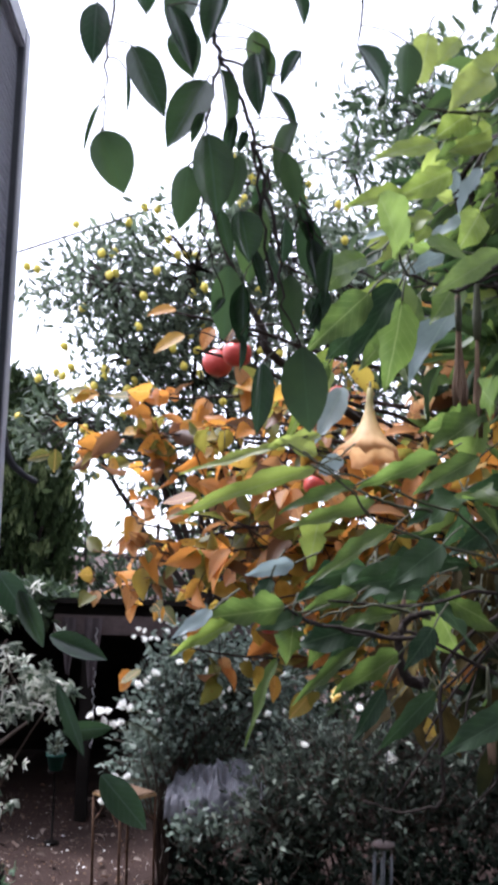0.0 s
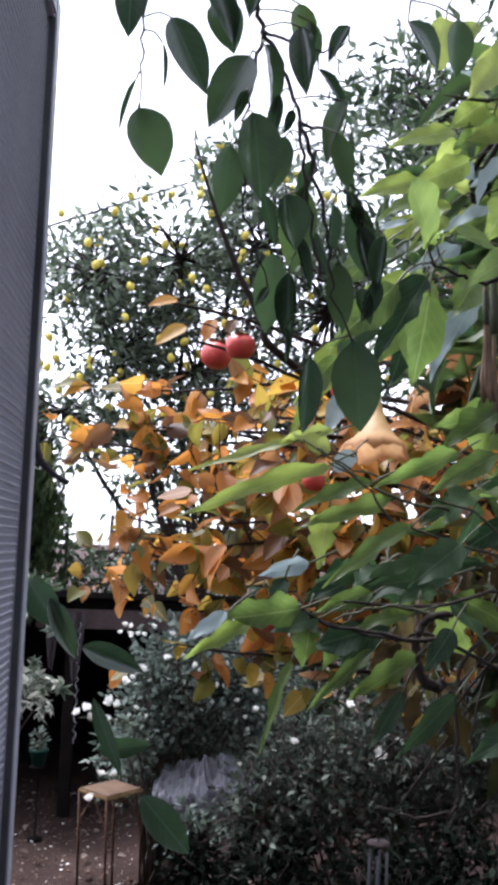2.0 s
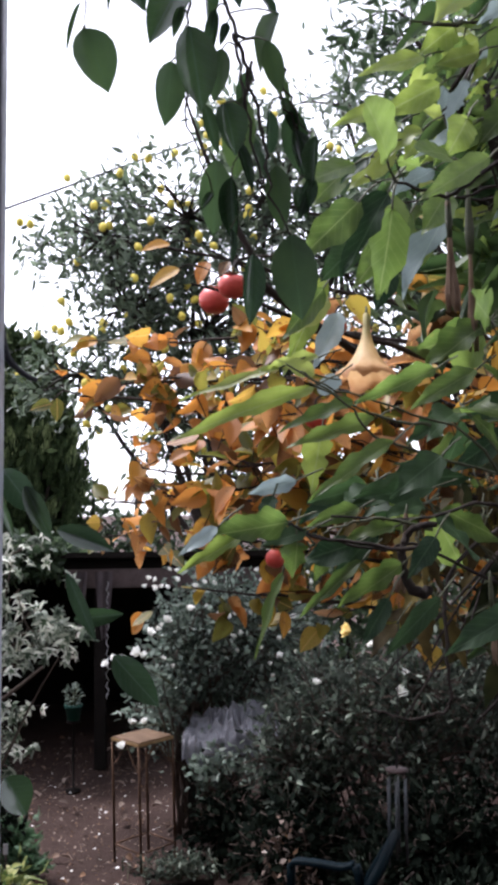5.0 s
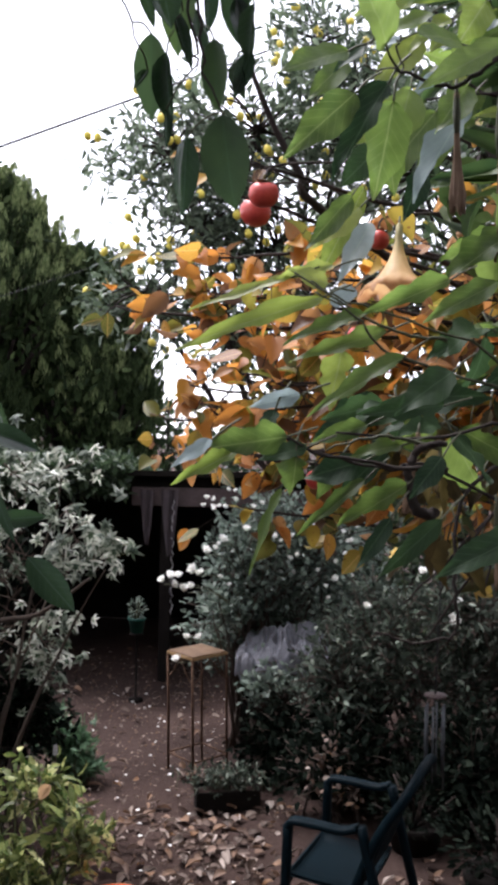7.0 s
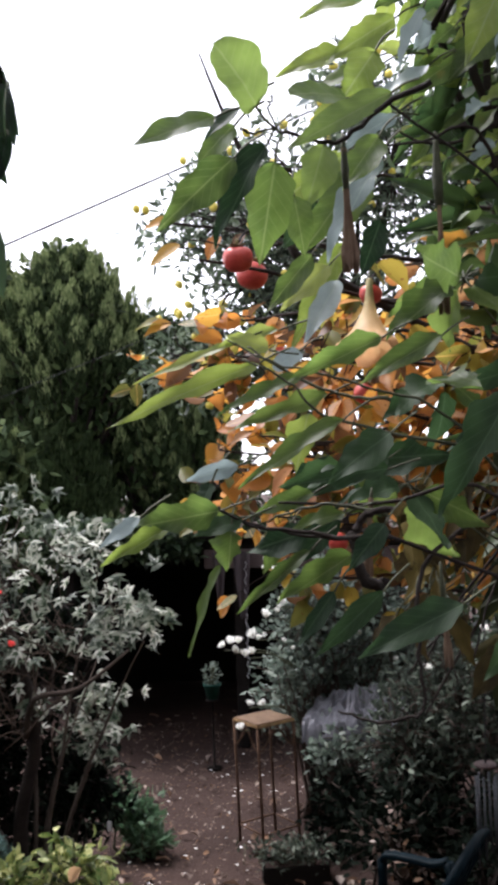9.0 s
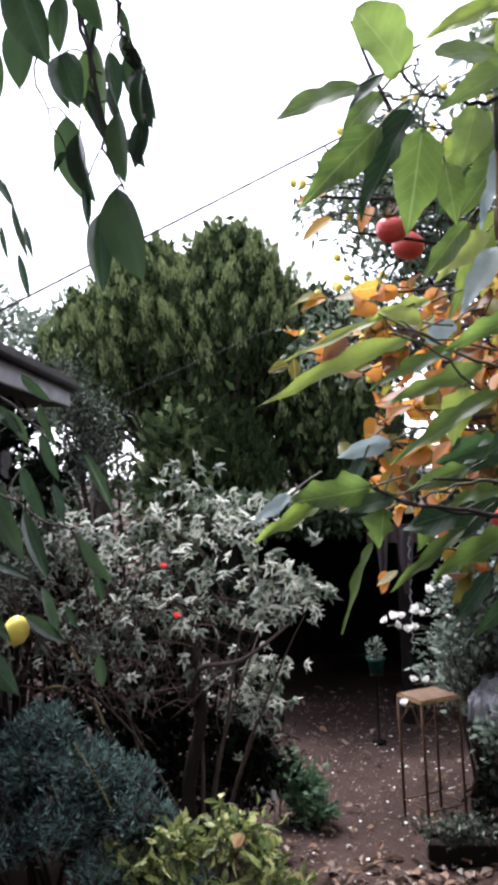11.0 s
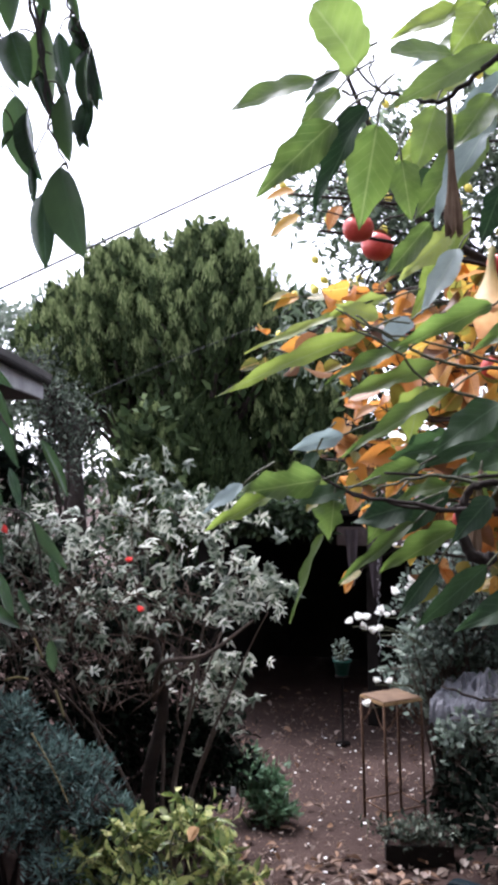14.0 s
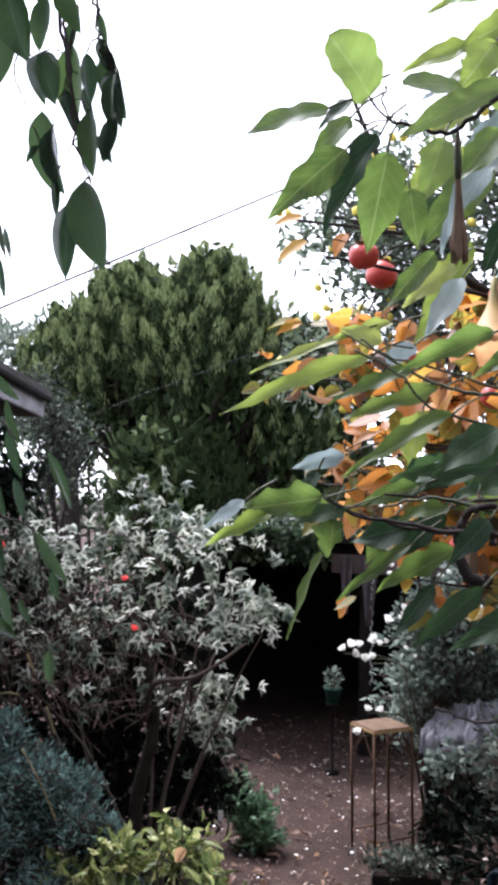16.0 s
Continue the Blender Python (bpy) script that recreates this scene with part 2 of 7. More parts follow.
VARIEGATED_EDGE = leaf_material("variegated_leaf_edge", [(0, (0.03, 0.055, 0.03)), (0.4, (0.09, 0.13, 0.075)), (0.6, (0.36, 0.39, 0.30)), (1, (0.80, 0.81, 0.72))], False, 0.55, 0.25, None, 0.25)
GOLDEN = leaf_material("golden_leaf", [(0, (0.0135, 0.0270, 0.0067)), (0.45, (0.10, 0.16, 0.035)), (0.75, (0.30, 0.34, 0.10)), (1, (0.64, 0.62, 0.30))], False, 0.45, 0.25, (60.0, 0.55, (0.05, 0.11, 0.03)), 0.3)
JUNIPER = leaf_material("blue_needle", [(0, (0.016, 0.034, 0.034)), (0.6, (0.10, 0.175, 0.155)), (1, (0.24, 0.34, 0.30))], False, 0.75, 0.15, None, 0.12)
FERN_GREEN = leaf_material("soft_green_leaf", [(0, (0.03, 0.075, 0.04)), (1, (0.15, 0.27, 0.14))], False, 0.55, 0.25)
HAZE_LEAF = leaf_material("grey_green_leaf", [(0, (0.06, 0.09, 0.06)), (1, (0.20, 0.24, 0.18))], False, 0.5, 0.25)
LITTER = leaf_material("fallen_leaf", [(0, (0.035, 0.02, 0.014)), (0.35, (0.10, 0.055, 0.035)), (0.55, (0.22, 0.11, 0.045)), (0.75, (0.20, 0.145, 0.12)), (0.9, (0.34, 0.27, 0.22)), (1, (0.52, 0.45, 0.40))], False, 0.8, 0.1, None, 0.15)
WHITE_PETAL = leaf_material("white_petal", [(0, (0.78, 0.78, 0.74)), (1, (0.86, 0.86, 0.84))], False, 0.6, 0.3, None, 0.2, 0.05)
YELLOW_PETAL = leaf_material("yellow_petal", [(0, (0.75, 0.60, 0.20)), (1, (0.85, 0.75, 0.40))], False, 0.6, 0.3, None, 0.2, 0.1)
RED_PETAL = leaf_material("red_petal", [(0, (0.70, 0.06, 0.06)), (1, (0.85, 0.16, 0.14))], False, 0.5, 0.3, None, 0.2, 0.1)
TRUMPET_PETAL, _n, _l, _b = material("peach_petal", 0.5, 0, 0.3)
_x = _n.new("ShaderNodeSeparateXYZ")
_l.new(_n.new("ShaderNodeTexCoord").outputs["Object"], _x.inputs[0])
_c = ramp(_n, _l, calc(_n, _l, "MULTIPLY", _x.outputs["Z"], -1.0), [(0.15, (0.45, 0.46, 0.20)), (0.5, (0.84, 0.70, 0.38)), (0.78, (0.80, 0.56, 0.27)), (0.9, (0.74, 0.45, 0.20)), (1.0, (0.60, 0.30, 0.13))])
_c = mix(_n, _l, 0.3, _c, ramp(_n, _l, noise_tex(_n, _l, 7.0), [(0.3, (0.55, 0.26, 0.12)), (0.7, (0.85, 0.62, 0.36))]))
_l.new(_c, _b.inputs["Base Color"])
_t = _n.new("ShaderNodeBsdfTranslucent")
_l.new(_c, _t.inputs["Color"])
_s = _n.new("ShaderNodeMixShader")
_s.inputs[0].default_value = 0.4
_l.new(_b.outputs[0], _s.inputs[1])
_l.new(_t.outputs[0], _s.inputs[2])
_l.new(_s.outputs[0], _n["Material Output"].inputs["Surface"])
DRY_PETAL = leaf_material("withered_petal", [(0, (0.07, 0.04, 0.025)), (0.6, (0.18, 0.11, 0.07)), (1, (0.34, 0.25, 0.17))], False, 0.7, 0.2, None, 0.2, 0.5)
PERSIMMON = rough_material("persimmon_skin", [(0.3, (0.58, 0.055, 0.045)), (0.7, (0.72, 0.10, 0.07))], 14, 0.4, 0, 60, 0.05, 0.002, 0.5)
LEMON = rough_material("lemon_skin", [(0.3, (0.80, 0.62, 0.05)), (0.7, (0.90, 0.77, 0.16))], 14, 0.45, 0, 220, 0.1, 0.002, 0.4)
ORANGE_PLASTIC = rough_material("orange_plastic", [(0.3, (0.62, 0.12, 0.03)), (0.7, (0.74, 0.18, 0.05))], 6, 0.4, 0, 60, 0.08)
CALYX_LEAF = leaf_material("tan_dry_leaf", [(0, (0.42, 0.26, 0.14)), (1, (0.55, 0.36, 0.2))], False, 0.7, 0.25, None, 0.2)
CALYX = rough_material("dry_calyx", [(0.3, (0.16, 0.13, 0.06)), (0.7, (0.30, 0.25, 0.12))], 20, 0.8, 0, 90, 0.3)


# ---- building blocks ----
def mesh_of(name, v, f, mat=None, smooth=True):
    me = bpy.data.meshes.new(name)
    me.from_pydata([tuple(p) for p in v], [], [tuple(q) for q in f])
    if smooth:
        me.shade_smooth()
    if mat:
        me.materials.append(mat)
    return me


def thing(name, place, label, category, group="", kind=""):
    ob = new(name)
    ob.empty_display_size = 0.1
    ob.matrix_basis = Matrix.Translation(place)
    return tagged(ob, label, category, group, kind)


def part(name, me, parent, label="", m=None, kind=""):
    """A mesh given in the world's own coordinates (or at the pose m), under a thing or a part."""
    ob = new(name, me)
    ob.parent = parent
    if parent.parent is None:
        ob.matrix_parent_inverse = parent.matrix_basis.inverted()
    if m is not None:
        ob.matrix_basis = m
    return tagged(ob, label, "", "", kind)


def single(name, me, label, category, group="", kind=""):
    return tagged(new(name, me), label, category, group, kind)


def box(x0, y0, z0, x1, y1, z1, bevel=0.004):
    bm = bmesh.new()
    bmesh.ops.create_cube(bm, size=1)
    bmesh.ops.transform(bm, matrix=Matrix.Translation(((x0 + x1) / 2, (y0 + y1) / 2, (z0 + z1) / 2)) @ Matrix.Diagonal((x1 - x0, y1 - y0, z1 - z0, 1)), verts=bm.verts)
    if bevel:
        bmesh.ops.bevel(bm, geom=bm.edges[:], offset=bevel, segments=2, affect="EDGES")
    return bm


def made(name, bm, mat, smooth=False):
    me = bpy.data.meshes.new(name)
    bm.to_mesh(me)
    bm.free()
    me.materials.append(mat)
    if smooth:
        me.shade_smooth()
    return me


def tube(points, radii, sides=7):
    """Vertices and faces of a round stem along the points."""
    p = np.array(points, float)
    if np.isscalar(radii):
        radii = [radii] * len(p)
    v, f = [], []
    t = np.gradient(p, axis=0)
    up = np.array([0.31, 0.17, 0.93])
    for i in range(len(p)):
        d = t[i] / (np.linalg.norm(t[i]) + 1e-9)
        a = np.cross(d, up)
        a /= np.linalg.norm(a) + 1e-9
        b = np.cross(d, a)
        for k in range(sides):
            w = 2 * math.pi * k / sides
            v.append(p[i] + radii[i] * (math.cos(w) * a + math.sin(w) * b))
    for i in range(len(p) - 1):
        for k in range(sides):
            q = (k + 1) % sides
            f.append((i * sides + k, i * sides + q, (i + 1) * sides + q, (i + 1) * sides + k))
    v += [p[0], p[-1]]
    n = len(v)
    for k in range(sides):
        q = (k + 1) % sides
        f.append((n - 2, q, k))
        f.append((n - 1, (len(p) - 1) * sides + k, (len(p) - 1) * sides + q))
    return v, f


def joined(pieces):
    v, f = [], []
    for a, b in pieces:
        o = len(v)
        v += list(a)
        f += [tuple(i + o for i in q) for q in b]
    return v, f


def bent(points, steps=5, wobble=0.0, rng=None):
    """A smooth line through the points, a little crooked."""
    p = np.array(points, float)
    out = []
    for i in range(len(p) - 1):
        a, b, c, d = p[max(i - 1, 0)], p[i], p[i + 1], p[min(i + 2, len(p) - 1)]
        for s in range(steps):
            t = s / steps
            out.append(0.5 * (2 * b + (c - a) * t + (2 * a - 5 * b + 4 * c - d) * t * t + (3 * b - a - 3 * c + d) * t ** 3))
    out.append(p[-1])
    out = np.array(out)
    if wobble:
        out[1:-1] += rng.normal(0, wobble, out[1:-1].shape)
    return out


def blade(sections, widths, fold=0.15, droop=0.2, curl=0.0, wave=0.0):
    """One leaf of length 1 and width 1 along +Y: rows of three points, folded at the midrib."""
    v, f = [], []
    n = len(sections)
    for i, (s, w) in enumerate(zip(sections, widths)):
        z = -droop * 2.6 * s * s
        for k in (-1, -0.5, 0, 0.5, 1):
            x = 0.5 * w * k
            a = curl * k
            xx = x * math.cos(a * 0.8)
            zz = z + fold * abs(x) + abs(x) * math.sin(abs(a)) * 0.9 + (wave * math.sin(i * 2.4 + k) * abs(k))
            v.append((xx, s - 0.04 * abs(k) * w, zz))
    for i in range(n - 1):
        for k in range(4):
            f.append((i * 5 + k, i * 5 + k + 1, i * 5 + k + 6, i * 5 + k + 5))
    return v, f


def simple_blade(fold=0.2, droop=0.15):
    v = [(0, 0, 0), (-0.42, 0.35, fold * 0.42), (0, 0.4, 0), (0.42, 0.35, fold * 0.42), (-0.32, 0.7, fold * 0.3 - droop * 0.5), (0, 0.72, -droop * 0.5), (0.32, 0.7, fold * 0.3 - droop * 0.5), (0, 1, -droop)]
    return v, [(0, 2, 1), (0, 3, 2), (1, 2, 5, 4), (2, 3, 6, 5), (4, 5, 7), (5, 6, 7)]


def star_blade():
    """A lobed leaf with five points."""
    v = [(0, 0, 0), (0, 0.45, 0.02)]
    rim = [(-0.16, -0.03), (-0.46, 0.08), (-0.2, 0.27), (-0.54, 0.62), (-0.15, 0.52), (0, 1.08), (0.15, 0.52), (0.54, 0.62), (0.2, 0.27), (0.46, 0.08), (0.16, -0.03)]
    v += [(x, y, -0.3 * (abs(x) + max(0, y - 0.4))) for x, y in rim]
    f = [(1, 3 + i, 2 + i) for i in range(len(rim) - 1)] + [(0, 1, 2), (1, 0, 2 + len(rim) - 1)]
    return v, f


def edged_star():
    """A five-pointed leaf with a heart and an edge; also says which faces are edge."""
    v0, _ = star_blade()
    rim = v0[2:]
    n = len(rim)
    v = [(0, 0.4, 0.02)] + [(x * 0.5, 0.4 + (y - 0.4) * 0.5, z * 0.4) for x, y, z in rim] + rim
    f = [(0, 1 + (i + 1) % n, 1 + i) for i in range(n)] + [(1 + i, 1 + (i + 1) % n, 1 + n + (i + 1) % n, 1 + n + i) for i in range(n)]
    return v, f, [0] * n + [1] * n


def spray_blade():
    """A flat feathery spray of short scales."""
    v, f = [], []
    for k in range(5):
        y = 0.12 + 0.17 * k
        w = 0.34 * (1 - 0.15 * k)
        o = len(v)
        v += [(0, y - 0.12, 0), (-w, y + 0.2, 0.03), (-w * 0.5, y + 0.02, 0.0), (w, y + 0.2, 0.03), (w * 0.5, y + 0.02, 0.0), (0, y + 0.1, 0)]
        f += [(o, o + 5, o + 1), (o, o + 1, o + 2), (o, o + 3, o + 5), (o, o + 4, o + 3)]
    o = len(v)
    v += [(-0.06, 0.7, 0), (0.06, 0.7, 0), (0, 1.1, 0)]
    f += [(o, o + 1, o + 2)]
    return v, f


def scatter(shape, places, ways, faces, length, width):
    """Many copies of a small shape in one mesh: each at its place, along its way, facing its way."""
    v0, f0 = np.array(shape[0], float), shape[1]
    p, d, n = (np.array(a, float) for a in (places, ways, faces))
    d /= np.linalg.norm(d, axis=1, keepdims=True) + 1e-9
    x = np.cross(d, n)
    x /= np.linalg.norm(x, axis=1, keepdims=True) + 1e-9
    z = np.cross(x, d)
    length, width = np.broadcast_to(length, len(p)), np.broadcast_to(width, len(p))
    v = (p[:, None] + x[:, None] * (v0[None, :, 0:1] * width[:, None, None]) + d[:, None] * (v0[None, :, 1:2] * length[:, None, None]) + z[:, None] * (v0[None, :, 2:3] * length[:, None, None])).reshape(-1, 3)
    k = len(v0)
    f = [tuple(i + o for i in q) for o in range(0, len(v), k) for q in f0]
    return v, f


def scatter_mesh(name, shape, rows, mat, edge=None):
    """A mesh of scattered shapes; rows: tuples of arrays, as scatter() takes them."""
    p, d, n, a, w = (np.concatenate([np.asarray(r[k], float) for r in rows]) for k in range(5))
    v, _ = scatter((shape[0], []), p, d, n, a, w)
    k, f0, many = len(shape[0]), shape[1], len(p)
    sizes = np.array([len(q) for q in f0])
    flat = np.concatenate([np.array(q) for q in f0])
    loops = (flat[None, :] + (np.arange(many) * k)[:, None]).ravel()
    totals = np.tile(sizes, many)
    starts = np.concatenate([[0], np.cumsum(totals)[:-1]])
    me = bpy.data.meshes.new(name)
    me.vertices.add(len(v))
    me.vertices.foreach_set("co", v.astype(np.float32).ravel())
    me.loops.add(len(loops))
    me.loops.foreach_set("vertex_index", loops.astype(np.int32))
    me.polygons.add(len(totals))
    me.polygons.foreach_set("loop_start", starts.astype(np.int32))
    me.update(calc_edges=True)
    me.shade_smooth()
    me.materials.append(mat)
    if edge:
        me.materials.append(edge)
        me.polygons.foreach_set("material_index", np.tile(np.array(shape[2]), many).astype(np.int32))
    return me


def ways(rng, n, up=0.0, side=1.0):
    d = rng.normal(0, 1, (n, 3)) * (side, side, 1)
    d[:, 2] += up
    return d / (np.linalg.norm(d, axis=1, keepdims=True) + 1e-9)


def in_ball(rng, n, centre, radii, shell=0.6):
    d = ways(rng, n)
    r = shell + (1 - shell) * rng.random(n) ** 0.6
    return np.array(centre) + d * r[:, None] * np.array(radii), d


def leaf_pose(base, tip, width, turn=0.0, depth=1.0):
    """The pose and scale that lay a unit leaf from base to tip, its face turned about its length."""
    b, t = Vector(base), Vector(tip)
    y = t - b
    size = y.length
    y.normalize()
    z = Vector((0.2, -1, 0.35))
    x = y.cross(z).normalized()
    x.rotate(Matrix.Rotation(radians(turn), 3, y))
    z = x.cross(y)
    return Matrix.Translation(b) @ Matrix((x, y, z)).transposed().to_4x4() @ Matrix.Diagonal((width, size, width * depth, 1))


# ---- ground ----
def ground_sheet():
    rng = np.random.default_rng(3)
    xs = np.concatenate([[-1500, -200, -40, -15], np.linspace(-7, 7, 85), [15, 40, 200, 1500]])
    ys = np.concatenate([[-1500, -200, -40, -10], np.linspace(-4, 14, 110), [20, 40, 200, 1500]])
    v = []
    for y in ys:
        for x in xs:
            z = 0.0
            if abs(x) < 7 and -4 < y < 14:
                z = 0.05 * noise.noise(Vector((x * 0.7, y * 0.7, 0))) + 0.02 * noise.noise(Vector((x * 4, y * 4, 2)))
                z += 0.05 * min(1, max(0, (abs(x + 0.9 + 0.05 * (y - 6)) - 0.75))) * 2
            v.append((x, y, z - 0.01))
    w = len(xs)
    f = [(j * w + i, j * w + i + 1, (j + 1) * w + i + 1, (j + 1) * w + i) for j in range(len(ys) - 1) for i in range(w - 1)]
    return single("ground", mesh_of("ground", v, f, SOIL), "damp brown garden soil with a trodden path", "ground", "", "structure")


ground_sheet()


def litter():
    rng = np.random.default_rng(5)
    n = 2600
    p = np.column_stack([rng.normal(0.75, 0.75, n), rng.uniform(3.0, 5.4, n), rng.uniform(0.005, 0.05, n)])
    q = np.column_stack([rng.uniform(-2.2, 2.5, 330), rng.uniform(3, 9.5, 330), rng.uniform(0.005, 0.03, 330)])
    w = np.column_stack([rng.uniform(0.9, 1.9, 700), rng.uniform(3.3, 4.5, 700), rng.uniform(0.01, 0.16, 700)])
    p = np.vstack([p, q, w])
    d = ways(rng, len(p), 0, 1) * (1, 1, 0.25)
    f = ways(rng, len(p)) * 0.5 + (0, 0, 1)
    me = scatter_mesh("leaf_litter", blade([0, 0.15, 0.38, 0.65, 0.88, 1.0], [0.06, 0.66, 1.0, 0.9, 0.45, 0.03], 0.15, 0.12, 0.3, 0.05), [(p, d, f, rng.uniform(0.04, 0.095, len(p)), rng.uniform(0.022, 0.055, len(p)))], LITTER)
    single("leaf_litter", me, "fallen brown and yellow leaves strewn over the soil", "leaves", "", "stuff")
    n = 9000
    p = np.column_stack([rng.uniform(-2.2, 2.2, n), rng.uniform(3.0, 9.0, n), rng.uniform(0.0, 0.02, n)])
    for k in range(n):
        p[k, 2] += 0.05 * noise.noise(Vector((p[k, 0] * 0.7, p[k, 1] * 0.7, 0))) + 0.02 * noise.noise(Vector((p[k, 0] * 4, p[k, 1] * 4, 2))) - 0.005
    me = scatter_mesh("soil_debris", simple_blade(0.3, 0.2), [(p, ways(rng, n) * (1, 1, 0.3), ways(rng, n) * 0.7 + (0, 0, 1), rng.uniform(0.008, 0.035, n), rng.uniform(0.004, 0.018, n))], LITTER)
    single("soil_debris", me, "crumbs of bark and leaf scattered over the soil", "debris", "", "stuff")
    n = 110
    p = np.column_stack([rng.normal(-0.5, 0.6, n), rng.uniform(4.4, 8.0, n), rng.uniform(0.015, 0.04, n)])
    v, fc = scatter(simple_blade(0.2, 0.1), p, ways(rng, n) * (1, 1, 0.1), ways(rng, n) * 0.3 + (0, 0, 1), rng.uniform(0.015, 0.035, n), rng.uniform(0.015, 0.03, n))
    single("fallen_petals", mesh_of("fallen_petals", v, fc, WHITE_PETAL), "white rose petals fallen on the path", "petals", "", "stuff")


litter()


# ---- unseen house wall, roof, side walls and deck; screen ----
def home():
    rng = np.random.default_rng(1)
    # Unseen walls and roof, added to keep sky light from behind and beside.
    single("wall_south", made("wall_south", box(-6, -1.5, 0, 6, -1.3, 5.2, 0), WALL_PAINT), "unseen house wall added to block the sky behind the deck", "wall", "", "structure")
    single("wall_east", made("wall_east", box(4.6, -1.3, 0, 4.75, 14, 2.2, 0), DARK_WALL), "unseen dark wall added to block low sky light", "wall", "", "structure")
    single("wall_west", made("wall_west", box(-9.2, -1.3, 0, -9.05, 14, 2.2, 0), DARK_WALL), "unseen dark wall added to block low sky light", "wall", "", "structure")
    single("ceiling", made("ceiling", box(-4, -1.3, 3.3, 4, 0.1, 3.4, 0), WALL_PAINT), "unseen roof overhang added to block light from above", "ceiling", "", "structure")
    for x in (-3.6, 3.6):
        single("deck_roof_post", made("deck_roof_post", box(x - 0.06, -0.06, 0, x + 0.06, 0.06, 3.3, 0.006), WHITE_PAINT), "unseen white post under the added roof", "post")
    deck = thing("floor", (0, 0, 0), "unseen dark deck boards along the house", "deck", "", "structure")
    for k in range(14):
        y = -1.28 + k * 0.094
        part("deck_board", made("deck_board", box(-2.6, y, 0.55, 2.6, y + 0.088, 0.585, 0.003), DARK_WOOD), deck)
    for x in (-2.4, -0.8, 0.8, 2.4):
        part("deck_post", made("deck_post", box(x - 0.05, -0.1, 0, x + 0.05, 0.0, 0.55, 0.004), DARK_WOOD), deck)
    s = thing("window_screen", (-0.01, 0.6, 0.585), "grey metal framed insect screen panel swung open", "screen")
    x0, x1, y0, y1, z0, z1 = -0.024, -0.002, 0.28, 1.0, 0.0, 2.86
    part("stile", made("stile", box(x0, y1 - 0.03, z0, x1, y1, z1, 0.003), ALUMINIUM), s)
    part("stile", made("stile", box(x0, y0, z0, x1, y0 + 0.03, z1, 0.003), ALUMINIUM), s)
    part("rail", made("rail", box(x0, y0 + 0.03, z1 - 0.03, x1, y1 - 0.03, z1, 0.003), ALUMINIUM), s)
    part("rail", made("rail", box(x0, y0 + 0.03, 0.6, x1, y1 - 0.03, 0.66, 0.003), ALUMINIUM), s)
    part("rubber_seal", made("rubber_seal", box(x1 - 0.008, y1 - 0.0322, 0.66, x1 - 0.001, y1 - 0.0305, z1 - 0.03, 0), TUBE), s, "grey rubber seal")
    part("latch", mesh_of("latch", *tube(bent([(-0.008, 0.995, 2.40), (0.0, 1.0, 2.355), (0.016, 1.005, 2.335), (0.034, 1.005, 2.325)], 5), np.linspace(0.005, 0.003, 16), 7), RUBBER), s, "black curved latch hook")
    wires = []
    for k in range(400):
        z = 0.662 + k * 0.0084
        if z < z1 - 0.03:
            wires.append(strip((-0.0125, y0 + 0.03, z), (-0.0125, y1 - 0.0325, z), 0.0019))
    for k in range(150):
        y = y0 + 0.032 + k * 0.0055
        if y < y1 - 0.034:
            wires.append(strip((-0.0122, y, 0.662), (-0.0122, y, z1 - 0.03), 0.0007))
    part("mesh", mesh_of("mesh", *joined(wires), SCREEN_WIRE), s, "fine grey insect mesh")


def strip(a, b, r):
    a, b = np.array(a), np.array(b)
    d = (b - a) / np.linalg.norm(b - a)
    u = np.array((1.0, 0, 0))
    w = np.cross(d, u)
    v = [a + r * u, a + r * w, a - r * u, a - r * w, b + r * u, b + r * w, b - r * u, b - r * w]
    return v, [(0, 1, 5, 4), (1, 2, 6, 5), (2, 3, 7, 6), (3, 0, 4, 7)]


home()


